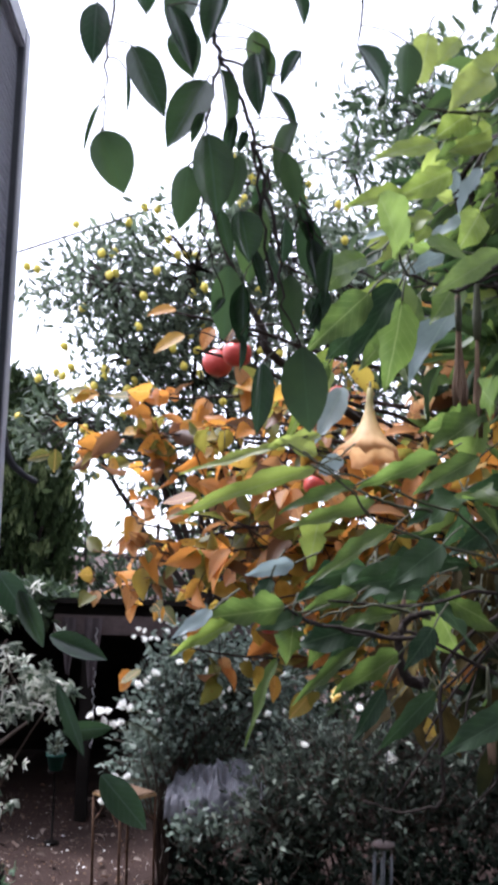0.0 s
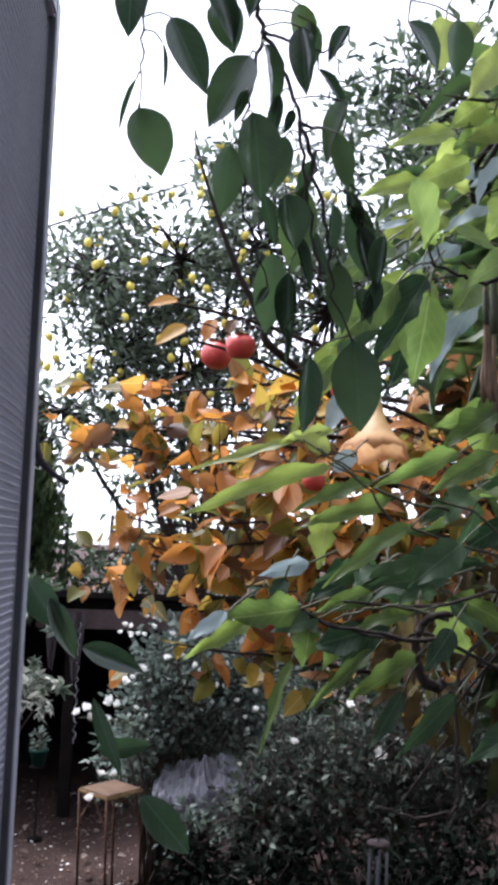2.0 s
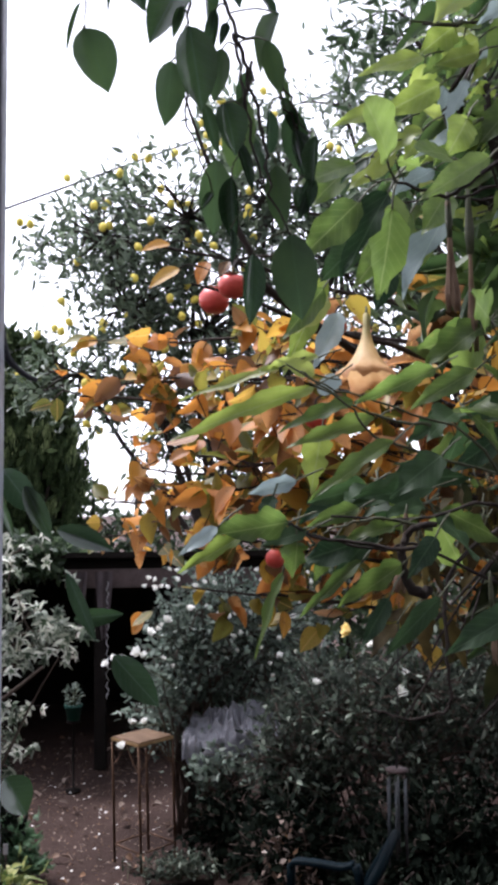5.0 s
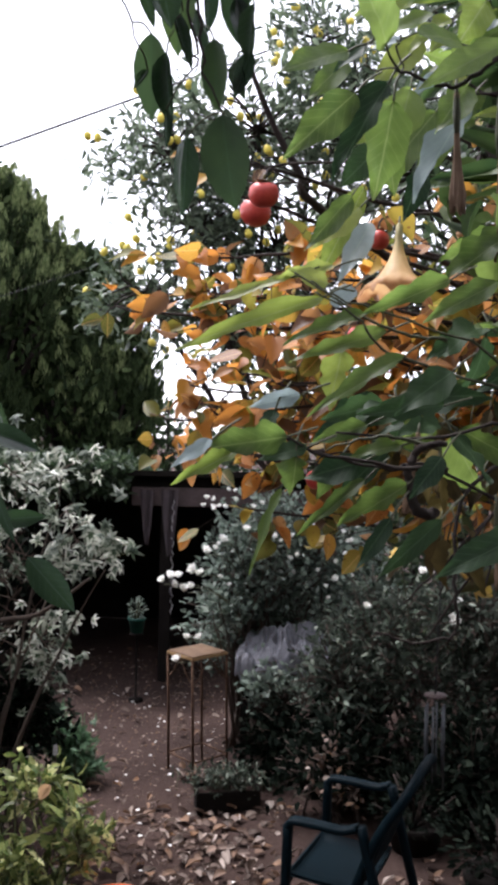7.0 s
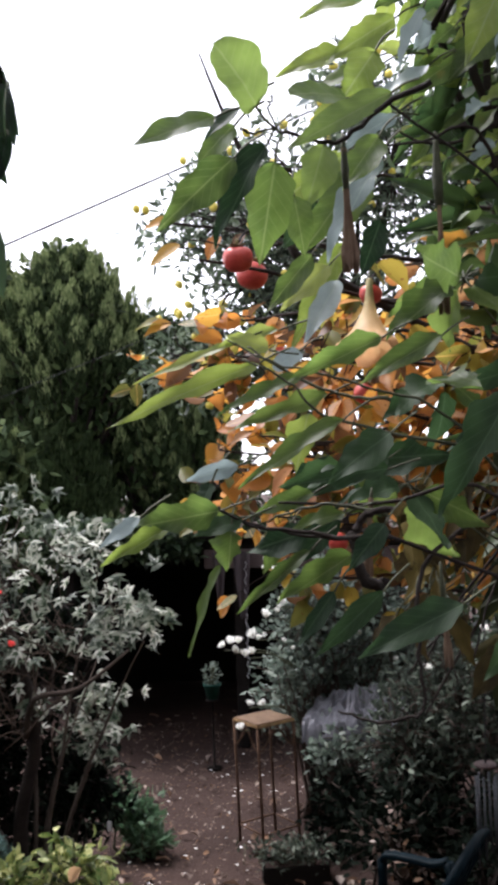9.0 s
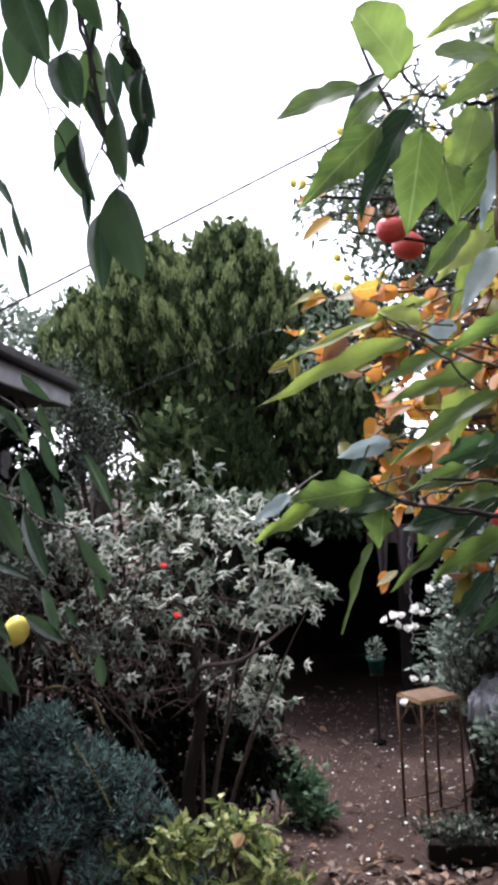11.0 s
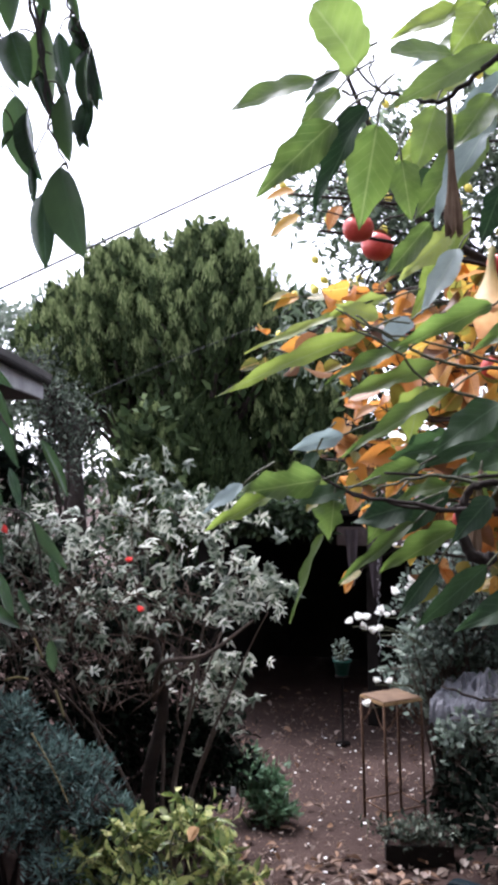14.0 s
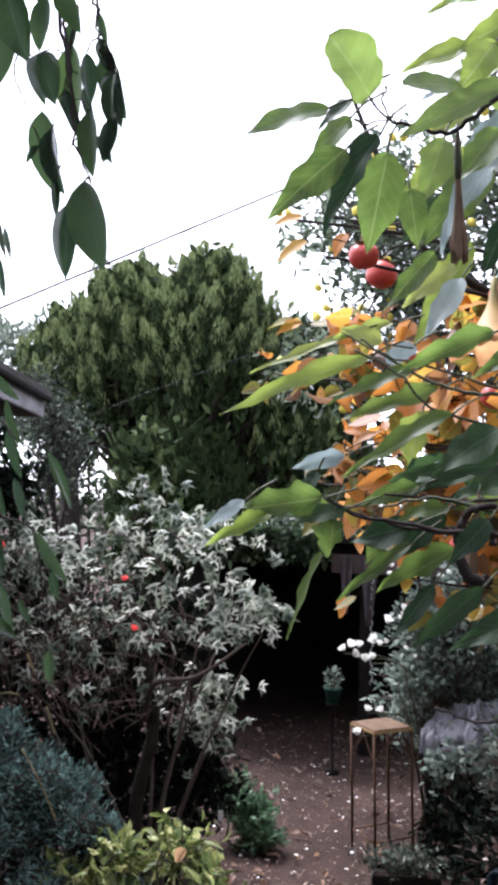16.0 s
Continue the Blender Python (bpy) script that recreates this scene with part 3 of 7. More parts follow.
# ---- neighbouring house with the eave ----
def side_house():
    a, b = Vector((-1.6, 3.2, 0)), Vector((-2.49, 5.83, 0))
    d = (b - a).normalized()
    n = Vector((-d.y, d.x, 0))
    size = (b - a).length
    m = Matrix((d, n, Vector((0, 0, 1)))).transposed().to_4x4()
    m.translation = a - Vector((0.05, 0, 0.09))
    h = thing("garden_house", (-3.5, 5, 0), "low house with white eaves and dark shingle roof", "house")
    # Dark wall and soffit colour carries the shade under the eave.
    part("wall", made("wall", box(0, 0.38, 0, size - 0.1, 0.5, 2.86, 0), DARK_WALL), h, "", m)
    part("wall", made("wall", box(size - 0.22, 0.5, 0, size - 0.1, 4.0, 2.86, 0), DARK_WALL), h, "", m)
    part("fascia", made("fascia", box(-0.1, -0.02, 2.78, size, 0.005, 2.9, 0.004), DULL_WHITE), h, "dull white fascia board", m)
    part("soffit", made("soffit", box(-0.1, 0.006, 2.78, size, 0.378, 2.798, 0), DARK_WALL), h, "soffit with eave shade in its dark colour", m)
    part("gutter", mesh_of("gutter", *tube([(-0.1, -0.05, 2.905), (size * 0.5, -0.05, 2.903), (size + 0.02, -0.05, 2.9)], 0.022, 10), DARK_WOOD), h, "dark metal gutter", m)
    roof = part("roof", made("roof", box(-0.15, -0.06, 2.93, size + 0.1, 4.3, 2.97, 0.004), ROOFING), h, "dark shingle roof", m @ Matrix.Translation((0, 0, 0)) @ Matrix.Translation((0, 0, 2.93)) @ Matrix.Rotation(radians(9), 4, "X") @ Matrix.Translation((0, 0, -2.93)))
    w = part("window", made("window", box(0.85, 0.365, 1.35, 1.75, 0.379, 2.25, 0.002), GLASS_DARK), h, "dark window with white frame", m)
    for q in (box(0.80, 0.33, 1.30, 0.85, 0.378, 2.30), box(1.75, 0.33, 1.30, 1.80, 0.378, 2.30), box(0.85, 0.33, 1.30, 1.75, 0.378, 1.35), box(0.85, 0.33, 2.25, 1.75, 0.378, 2.30), box(1.28, 0.34, 1.35, 1.32, 0.377, 2.25)):
        o = new("window_frame", made("window_frame", q, WHITE_PAINT))
        o.parent = w


side_house()


# ---- shelter over the end of the path, shade in its near-black timber ----
def shelter():
    # Near-black walls and roof stand in for the deep shade under the trees.
    s = thing("garden_shelter", (-1.0, 9.3, 0), "open-fronted timber garden shelter, its inner shade in near-black colour", "shelter")
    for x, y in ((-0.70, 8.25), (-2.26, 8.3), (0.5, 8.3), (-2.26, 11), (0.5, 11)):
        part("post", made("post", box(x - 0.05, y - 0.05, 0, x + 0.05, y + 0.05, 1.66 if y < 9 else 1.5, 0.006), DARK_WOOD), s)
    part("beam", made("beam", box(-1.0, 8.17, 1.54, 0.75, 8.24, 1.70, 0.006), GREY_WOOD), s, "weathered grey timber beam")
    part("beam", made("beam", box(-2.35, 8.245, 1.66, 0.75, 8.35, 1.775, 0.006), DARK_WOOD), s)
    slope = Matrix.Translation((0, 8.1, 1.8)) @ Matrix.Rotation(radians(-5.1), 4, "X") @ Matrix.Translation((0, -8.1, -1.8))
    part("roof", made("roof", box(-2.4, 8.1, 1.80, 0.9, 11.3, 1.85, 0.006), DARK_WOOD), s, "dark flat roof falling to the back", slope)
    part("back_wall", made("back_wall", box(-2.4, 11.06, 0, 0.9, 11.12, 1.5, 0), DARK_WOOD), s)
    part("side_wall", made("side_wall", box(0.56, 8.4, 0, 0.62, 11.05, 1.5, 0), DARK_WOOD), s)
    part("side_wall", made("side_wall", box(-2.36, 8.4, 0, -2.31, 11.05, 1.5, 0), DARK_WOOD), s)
    for x, w, z in ((-0.86, 0.11, 1.22), (-0.66, 0.14, 1.12)):
        v, f = [], []
        for i in range(9):
            for j in range(12):
                t, u = i / 8, j / 11
                v.append((x + w * (t - 0.5) * (1.1 - 0.8 * u ** 1.5), 8.14 + 0.03 * math.sin(t * 11 + u * 2), 1.68 - (1.68 - z) * u - 0.05 * abs(t - 0.5) * u))
        f = [(i * 12 + j, i * 12 + j + 1, (i + 1) * 12 + j + 1, (i + 1) * 12 + j) for i in range(8) for j in range(11)]
        part("hanging_cloth", mesh_of("hanging_cloth", v, f, CLOTH), s, "faded cloth hanging from the beam")
    # chain beside the post
    links = [tube([(-0.63 + 0.008 * math.sin(k), 8.13, 1.6 - 0.045 * k), (-0.63 + 0.012 * (-1) ** k, 8.13, 1.577 - 0.045 * k), (-0.63, 8.13, 1.555 - 0.045 * k)], 0.0035, 5) for k in range(22)]
    part("chain", mesh_of("chain", *joined(links), WHITE_PAINT), s, "thin pale hanging rain chain")


shelter()


# ---- stand, chair, chime, tub, pots ----
def plant_stand():
    c = Vector((-0.175, 6.05, 0))
    s = thing("plant_stand", c, "rusty wire plant stand with a tan square top", "plant stand")
    m = Matrix.Translation(c) @ Matrix.Rotation(radians(42), 4, "Z") @ Matrix.Rotation(radians(-1.5), 4, "Y")
    h = 0.135
    bm = box(-h, -h, 0.762, h, h, 0.776, 0.004)
    part("top", made("top", bm, STAND_TOP), s, "tan woven square top", m)
    for q in (box(-h - 0.006, -h - 0.006, 0.75, h + 0.006, -h + 0.004, 0.768, 0.002), box(-h - 0.006, h - 0.004, 0.75, h + 0.006, h + 0.006, 0.768, 0.002), box(-h - 0.006, -h + 0.004, 0.75, -h + 0.004, h - 0.004, 0.768, 0.002), box(h - 0.004, -h + 0.004, 0.75, h + 0.006, h - 0.004, 0.768, 0.002)):
        part("rim", made("rim", q, GILT), s, "tan painted rim", m)
    for x, y in ((-1, -1), (1, -1), (1, 1), (-1, 1)):
        part("leg", mesh_of("leg", *tube([(x * h, y * h, 0), (x * h * 0.99, y * h * 0.99, 0.4), (x * h, y * h, 0.752)], 0.009, 8), RUST), s, "", m)
    for a, b in (((-1, -1), (1, -1)), ((1, -1), (1, 1)), ((1, 1), (-1, 1)), ((-1, 1), (-1, -1))):
        part("stretcher", mesh_of("stretcher", *tube([(a[0] * h, a[1] * h, 0.11), (b[0] * h, b[1] * h, 0.11)], 0.006, 6), RUST), s, "", m)
        mid = ((a[0] + b[0]) / 2 * h, (a[1] + b[1]) / 2 * h)
        pts = bent([(a[0] * h, a[1] * h, 0.60), (a[0] * h * 0.6 + mid[0] * 0.4, a[1] * h * 0.6 + mid[1] * 0.4, 0.64), (mid[0], mid[1], 0.74), (b[0] * h * 0.6 + mid[0] * 0.4, b[1] * h * 0.6 + mid[1] * 0.4, 0.64), (b[0] * h, b[1] * h, 0.60)], 4)
        part("scroll", mesh_of("scroll", *tube(pts, 0.0045, 5), RUST), s, "curved wire scroll", m)


plant_stand()


def garden_chair():
    """A moulded stacking armchair; local +x is its front."""
    c = thing("garden_chair", (0.66, 3.86, 0), "dark green moulded plastic garden armchair", "chair")
    m = Matrix.Translation((0.71, 3.86, 0)) @ Matrix.Rotation(radians(160), 4, "Z")
    seat = []
    for i in range(9):
        for j in range(9):
            x, y = -0.08 + 0.32 * i / 8, -0.22 + 0.44 * j / 8
            seat.append((x, y, 0.40 + 0.03 * (x + 0.2) + 0.05 * (y / 0.22) ** 4 * 0.4 - 0.02 * math.sin((x + 0.2) * 6)))
    n = len(seat)
    seat += [(x, y, z - 0.014) for x, y, z in seat]
    f = []
    for i in range(8):
        for j in range(8):
            q = (i * 9 + j, i * 9 + j + 1, (i + 1) * 9 + j + 1, (i + 1) * 9 + j)
            f += [q[::-1], tuple(k + n for k in q)]
    rim = [i * 9 for i in range(9)] + [72 + j for j in range(1, 9)] + [i * 9 + 8 for i in range(7, -1, -1)] + [j for j in range(7, 0, -1)]
    f += [(rim[k], rim[(k + 1) % len(rim)], rim[(k + 1) % len(rim)] + n, rim[k] + n) for k in range(len(rim))]
    part("seat", mesh_of("seat", seat, f, GREEN_PLASTIC), c, "", m)
    for y in (-0.255, 0.255):
        part("armrest", mesh_of("armrest", *ribbon([(0.22, y, 0.62), (0.20, y, 0.645), (0.10, y, 0.645), (0.0, y * 0.99, 0.64), (-0.06, y * 0.97, 0.66)], 0.055, 0.024), GREEN_PLASTIC), c, "", m)
        part("leg", mesh_of("leg", *ribbon([(0.235, y, 0.0), (0.23, y, 0.35), (0.222, y, 0.63)], 0.05, 0.03, True), GREEN_PLASTIC), c, "", m)
        part("leg", mesh_of("leg", *ribbon([(-0.24, y * 0.95, 0.0), (-0.14, y * 0.93, 0.38), (-0.07, y * 0.93, 0.66)], 0.05, 0.03, True), GREEN_PLASTIC), c, "", m)
    for k in range(7):
        y = -0.18 + 0.06 * k
        part("back_slat", mesh_of("back_slat", *ribbon([(-0.06, y, 0.41), (-0.14, y, 0.6), (-0.25, y * 0.95, 0.80 + 0.05 * (1 - (y / 0.2) ** 2))], 0.034, 0.012, True), GREEN_PLASTIC), c, "", m)
    part("back_rim", mesh_of("back_rim", *tube(bent([(-0.05, -0.23, 0.42), (-0.13, -0.235, 0.62), (-0.24, -0.20, 0.80), (-0.27, 0, 0.865), (-0.24, 0.20, 0.80), (-0.13, 0.235, 0.62), (-0.05, 0.23, 0.42)], 5), 0.02, 8), GREEN_PLASTIC), c, "", m)
    part("apron", mesh_of("apron", *ribbon([(0.235, -0.24, 0.395), (0.238, 0, 0.39), (0.235, 0.24, 0.395)], 0.05, 0.014, True, True), GREEN_PLASTIC), c, "", m)


def ribbon(points, width, thick, upright=False, tall=False):
    """A flat bar along the points."""
    p = bent(points, 4)
    t = np.gradient(p, axis=0)
    v, f = [], []
    for i in range(len(p)):
        d = t[i] / np.linalg.norm(t[i])
        side = np.array((0, 1.0, 0)) if not tall else np.array((0, 0, 1.0))
        u = np.cross(d, side)
        u /= np.linalg.norm(u)
        for a, b in ((-0.5, -0.35), (-0.4, -0.5), (0.4, -0.5), (0.5, -0.35), (0.5, 0.35), (0.4, 0.5), (-0.4, 0.5), (-0.5, 0.35)):
            v.append(p[i] + side * a * width + u * b * thick)
    for i in range(len(p) - 1):
        for k in range(8):
            f.append((i * 8 + k, i * 8 + (k + 1) % 8, i * 8 + 8 + (k + 1) % 8, i * 8 + 8 + k))
    f += [tuple(range(7, -1, -1)), tuple(range(len(v) - 8, len(v)))]
    return v, f


garden_chair()


def lathe(profile, sides=20, lobes=0, depth=0.0):
    v, f = [], []
    for r, z in profile:
        for k in range(sides):
            w = 2 * math.pi * k / sides
            q = r * (1 + depth * math.cos(lobes * w))
            v.append((q * math.cos(w), q * math.sin(w), z))
    for i in range(len(profile) - 1):
        for k in range(sides):
            j = (k + 1) % sides
            f.append((i * sides + k, i * sides + j, (i + 1) * sides + j, (i + 1) * sides + k))
    return v, f


def wind_chime():
    c = thing("wind_chime", (1.01, 3.9, 1.10), "metal tube wind chime hanging under the tree", "wind chime")
    m = Matrix.Translation((1.01, 3.9, -0.05))
    part("disc", mesh_of("disc", *lathe([(0.0, 1.154), (0.044, 1.154), (0.048, 1.149), (0.044, 1.144), (0.0, 1.144)], 18), GREY_WOOD), c, "round grey top disc", m)
    part("cord", mesh_of("cord", *tube([(0, 0, 1.15), (0.01, 0, 1.5), (0.04, 0.02, 2.1)], 0.003, 5), CABLE), c, "", m)
    for k in range(6):
        w = k * math.pi / 3 + 0.2
        x, y = 0.04 * math.cos(w), 0.04 * math.sin(w)
        part("tube", mesh_of("tube", *tube([(x, y, 1.11), (x, y, 0.76 + 0.04 * (k % 3))], 0.0045, 10), TUBE), c, "", m)


wind_chime()


def covered_tub():
    t = thing("covered_tub", (0.3, 6.15, 0), "low table draped with a crumpled grey tarpaulin", "table")
    for x in (0.12, 0.66):
        for y in (5.98, 6.4):
            part("leg", made("leg", box(x - 0.02, y - 0.02, 0, x + 0.02, y + 0.02, 0.68, 0.003), DARK_WOOD), t)
    part("board", made("board", box(0.08, 5.94, 0.68, 0.70, 6.44, 0.705, 0.004), DARK_WOOD), t)
    v, n = [], 96
    for i in range(n):
        for j in range(n):
            u, w = i / (n - 1), j / (n - 1)
            x, y = 0.06 + 0.66 * u, 5.92 + 0.56 * w
            z = 0.72 + 0.2 * (0.5 + noise.noise(Vector((x * 3.1, y * 3.1, 4)))) * math.sin(math.pi * u) ** 0.6 * math.sin(math.pi * w) ** 0.5 + 0.10 * (0.5 - abs(noise.noise(Vector((x * 8, y * 6, 1)))) * 1.6) + 0.045 * (0.5 - abs(noise.noise(Vector((x * 26, y * 9, 5)))) * 1.6)
            if i in (0, n - 1) or j in (0, n - 1):
                z -= 0.1
            v.append((x, y, z))
    f = [(i * n + j, i * n + j + 1, (i + 1) * n + j + 1, (i + 1) * n + j) for i in range(n - 1) for j in range(n - 1)]
    part("tarpaulin", mesh_of("tarpaulin", v, f, TARP), t, "crumpled pale grey tarpaulin")


covered_tub()


def pot_plant(place, size, pot_mat, leaf_mat, label, seed, spread=1.0, name="potted_plant", count=160, stand=0.0, leaf=0.42):
    rng = np.random.default_rng(seed)
    x, y, z = place
    p = thing(name, place, label, "plant")
    part("pot", mesh_of("pot", *lathe([(0, 0), (size * 0.36, 0), (size * 0.5, size * 0.75), (size * 0.55, size * 0.76), (size * 0.55, size * 0.9), (size * 0.47, size * 0.9), (size * 0.44, size * 0.8), (0, size * 0.8)], 22), pot_mat), p, "", Matrix.Translation(place))
    if stand:
        part("post", mesh_of("post", *lathe([(0, -stand), (0.06, -stand), (0.06, 0.015 - stand), (0.010, 0.025 - stand), (0.010, -0.02), (0.06, -0.012), (0.06, -0.002), (0, -0.002)], 14), DARK_WOOD), p, "thin dark pedestal", Matrix.Translation(place))
    a, d = in_ball(rng, count, (x, y, z + size * 1.35), (size * 0.8 * spread, size * 0.8 * spread, size * 0.7), 0.2)
    v, f = scatter(simple_blade(), a, d + (0, 0, 0.4), ways(rng, count, 1.0), size * leaf, size * leaf * 0.5)
    stems = [tube([(x, y, z + size * 0.78), tuple(a[k])], 0.006, 5) for k in range(0, count, max(1, count // 14))]
    part("branchwork", mesh_of("branchwork", *joined(stems), DARK_BARK if leaf_mat == SHADE_LEAF else GREEN_STEM), p, "", None, "stuff")
    part("foliage", mesh_of("foliage", v, f, leaf_mat), p, "", None, "stuff")


pot_plant((-0.84, 7.6, 0.55), 0.135, POT_GREEN, ROSE_LEAF, "small plant in a green glazed pot on a pedestal", 8, 0.7, "potted_plant", 90, 0.55, 0.3)


def planter_trough():
    """A long dark trough filled with trailing leaves."""
    rng = np.random.default_rng(9)
    t = thing("planter_trough", (0.06, 5.42, 0), "low dark planter trough of dull green leaves", "planter")
    m = Matrix.Translation((0.06, 5.42, 0)) @ Matrix.Rotation(radians(12), 4, "Z")
    for q in (box(-0.18, -0.08, 0.0, 0.18, 0.08, 0.012), box(-0.18, -0.085, 0.012, 0.18, -0.07, 0.13), box(-0.18, 0.07, 0.012, 0.18, 0.085, 0.13), box(-0.185, -0.068, 0.012, -0.17, 0.068, 0.13), box(0.17, -0.068, 0.012, 0.185, 0.068, 0.13)):
        part("side", made("side", q, DARK_WOOD), t, "", m)
    part("soil", made("soil", box(-0.168, -0.068, 0.014, 0.168, 0.068, 0.11, 0), SOIL), t, "dark potting soil", m)
    n = 520
    p = np.column_stack([0.06 + rng.normal(0, 0.11, n), 5.42 + rng.normal(0, 0.06, n), 0.12 + 0.13 * rng.random(n)])
    part("foliage", scatter_mesh("foliage", simple_blade(), [(p, ways(rng, n, 0.5), ways(rng, n, 0.8), rng.uniform(0.025, 0.05, n), rng.uniform(0.012, 0.022, n))], SHADED_FINE_LEAF), t, "", None, "stuff")
    part("branchwork", mesh_of("branchwork", *joined([tube([(p[k, 0], 5.42, 0.1), tuple(p[k])], 0.002, 4) for k in range(0, n, 9)]), GREEN_STEM), t, "", None, "stuff")


planter_trough()
pot_plant((1.35, 4.15, 0.0), 0.3, DARK_WOOD, SHADE_LEAF, "dark pot of leaves with shade in their colour, beside the chair", 18, 1.1, "potted_plant", 420, 0.0, 0.16)
pot_plant((1.05, 4.75, 0.0), 0.26, DARK_WOOD, SHADE_LEAF, "dark pot of leaves with shade in their colour, under the tree", 19, 1.1, "potted_plant", 420, 0.0, 0.16)
single("bucket", mesh_of("bucket", *lathe([(0, 0), (0.11, 0), (0.12, 0.445), (0.125, 0.45), (0.125, 0.466), (0.115, 0.466), (0.115, 0.3), (0, 0.28)], 24), ORANGE_PLASTIC), "orange plastic bucket beside the golden shrub", "bucket").location = (-0.21, 3.36, 0)


# ---- far trees ----
def broad_tree(name, foot, crown, leaf_mat, leaf, count, label, seed, fruit=None, bark=None, droop=0.0, thin=0.35):
    """Trunk, limbs to each clump of the crown, and leaves; crown: rows of centre and radii."""
    rng = np.random.default_rng(seed)
    t = thing(name, foot, label, "tree")
    foot = np.array(foot, float)
    mid = np.mean([c for c, r in crown], axis=0)
    fork = foot * 0.55 + mid * 0.45
    fork[:2] = foot[:2] * 0.8 + mid[:2] * 0.2
    h = mid[2] - foot[2]
    part("trunk", mesh_of("trunk", *tube(bent([foot - (0, 0, 0.1), foot * 0.6 + fork * 0.4 + (0.04, 0, 0), fork], 5, 0.008, rng), np.linspace(0.016 * h, 0.009 * h, 11), 10), bark or DARK_BARK), t)
    twigs, lv, lf = [], [], []
    for c, r in crown:
        c, r = np.array(c, float), np.array(r, float)
        line = bent([fork, fork * 0.45 + c * 0.55 + rng.normal(0, 0.08, 3) * r, c], 5, 0.012, rng)
        part("limb", mesh_of("limb", *tube(line, np.linspace(0.007 * h, 0.003 * h, len(line)), 8), bark or DARK_BARK), t)
        k = max(6, int(count * np.prod(r) ** 0.67 / sum(np.prod(np.array(q)) ** 0.67 for _, q in crown) / 22))
        tips, d = in_ball(rng, k, c, r, thin)
        for a, way in zip(tips, d):
            twigs.append(tube(bent([c, c * 0.5 + a * 0.5 + rng.normal(0, 0.06, 3), a], 3), [0.012, 0.011, 0.010, 0.009, 0.007, 0.005, 0.003], 4))
            n = 22
            s = 0.095 * (r.mean() ** 0.5) + 0.045
            p = a + rng.normal(0, 1, (n, 3)) * s * (1, 1, 0.8)
            w = ways(rng, n, 0.2 - droop) + way * 0.5
            lv.append((p, w, ways(rng, n, 0.8), leaf * rng.uniform(0.7, 1.25, n), leaf * rng.uniform(0.32, 0.5, n)))
    part("branchwork", mesh_of("branchwork", *joined(twigs), bark or DARK_BARK), t, "", None, "stuff")
    part("crown", scatter_mesh("crown", simple_blade(0.25, 0.2), lv, leaf_mat), t, "", None, "stuff")
    if fruit:
        size, number, mat, what = fruit
        me = mesh_of(what, *lathe([(0.0, -0.62), (0.16, -0.6), (0.36, -0.42), (0.49, -0.1), (0.47, 0.18), (0.3, 0.44), (0.14, 0.56), (0.0, 0.62)], 10), mat)
        for k in range(number):
            c, r = crown[k % len(crown)]
            p, d = in_ball(rng, 1, c, np.array(r) * 1.12, 0.95)
            d = d[0]
            q = p[0].copy()
            if d[1] > 0:
                q[1] = 2 * c[1] - q[1]
            m = Matrix.Translation(q) @ Euler(rng.normal(0, 0.5, 3)).to_matrix().to_4x4() @ Matrix.Diagonal((size, size, size, 1))
            part(what, me, t, "", m)
    return t


broad_tree("lemon_tree", (0.3, 7.4, 0), [((-0.35, 7.2, 3.75), (0.55, 0.6, 0.5)), ((-0.75, 7.2, 3.25), (0.4, 0.5, 0.4)), ((-0.55, 7.1, 4.3), (0.6, 0.6, 0.45)), ((0.1, 7.1, 4.45), (0.6, 0.6, 0.5)), ((0.75, 7.2, 4.6), (0.6, 0.6, 0.6)), ((0.25, 7.3, 3.6), (0.6, 0.6, 0.5)), ((0.55, 7.3, 5.2), (0.4, 0.4, 0.3)), ((1.3, 7.3, 4.2), (0.7, 0.6, 0.8)), ((-0.1, 7.3, 3.0), (0.5, 0.5, 0.4)), ((1.1, 7.4, 3.2), (0.9, 0.5, 0.6))],
           LEMON_LEAF, 0.10, 10200, "citrus tree hung with many ripe yellow lemons", 11, (0.058, 130, LEMON, "lemon"))
broad_tree("tall_tree", (3.4, 9.8, 0), [((1.6, 9.2, 6.3), (0.6, 0.6, 0.6)), ((2.3, 9.2, 6.9), (0.7, 0.7, 0.8)), ((3.0, 9.2, 6.0), (0.9, 0.8, 0.9)), ((2.0, 9.3, 5.2), (0.9, 0.7, 0.7)), ((3.2, 9.4, 4.4), (1.0, 0.8, 0.9))],
           HAZE_LEAF, 0.11, 3600, "tall grey-green tree with sparse crown", 12, None, None, 0.1, 0.15)
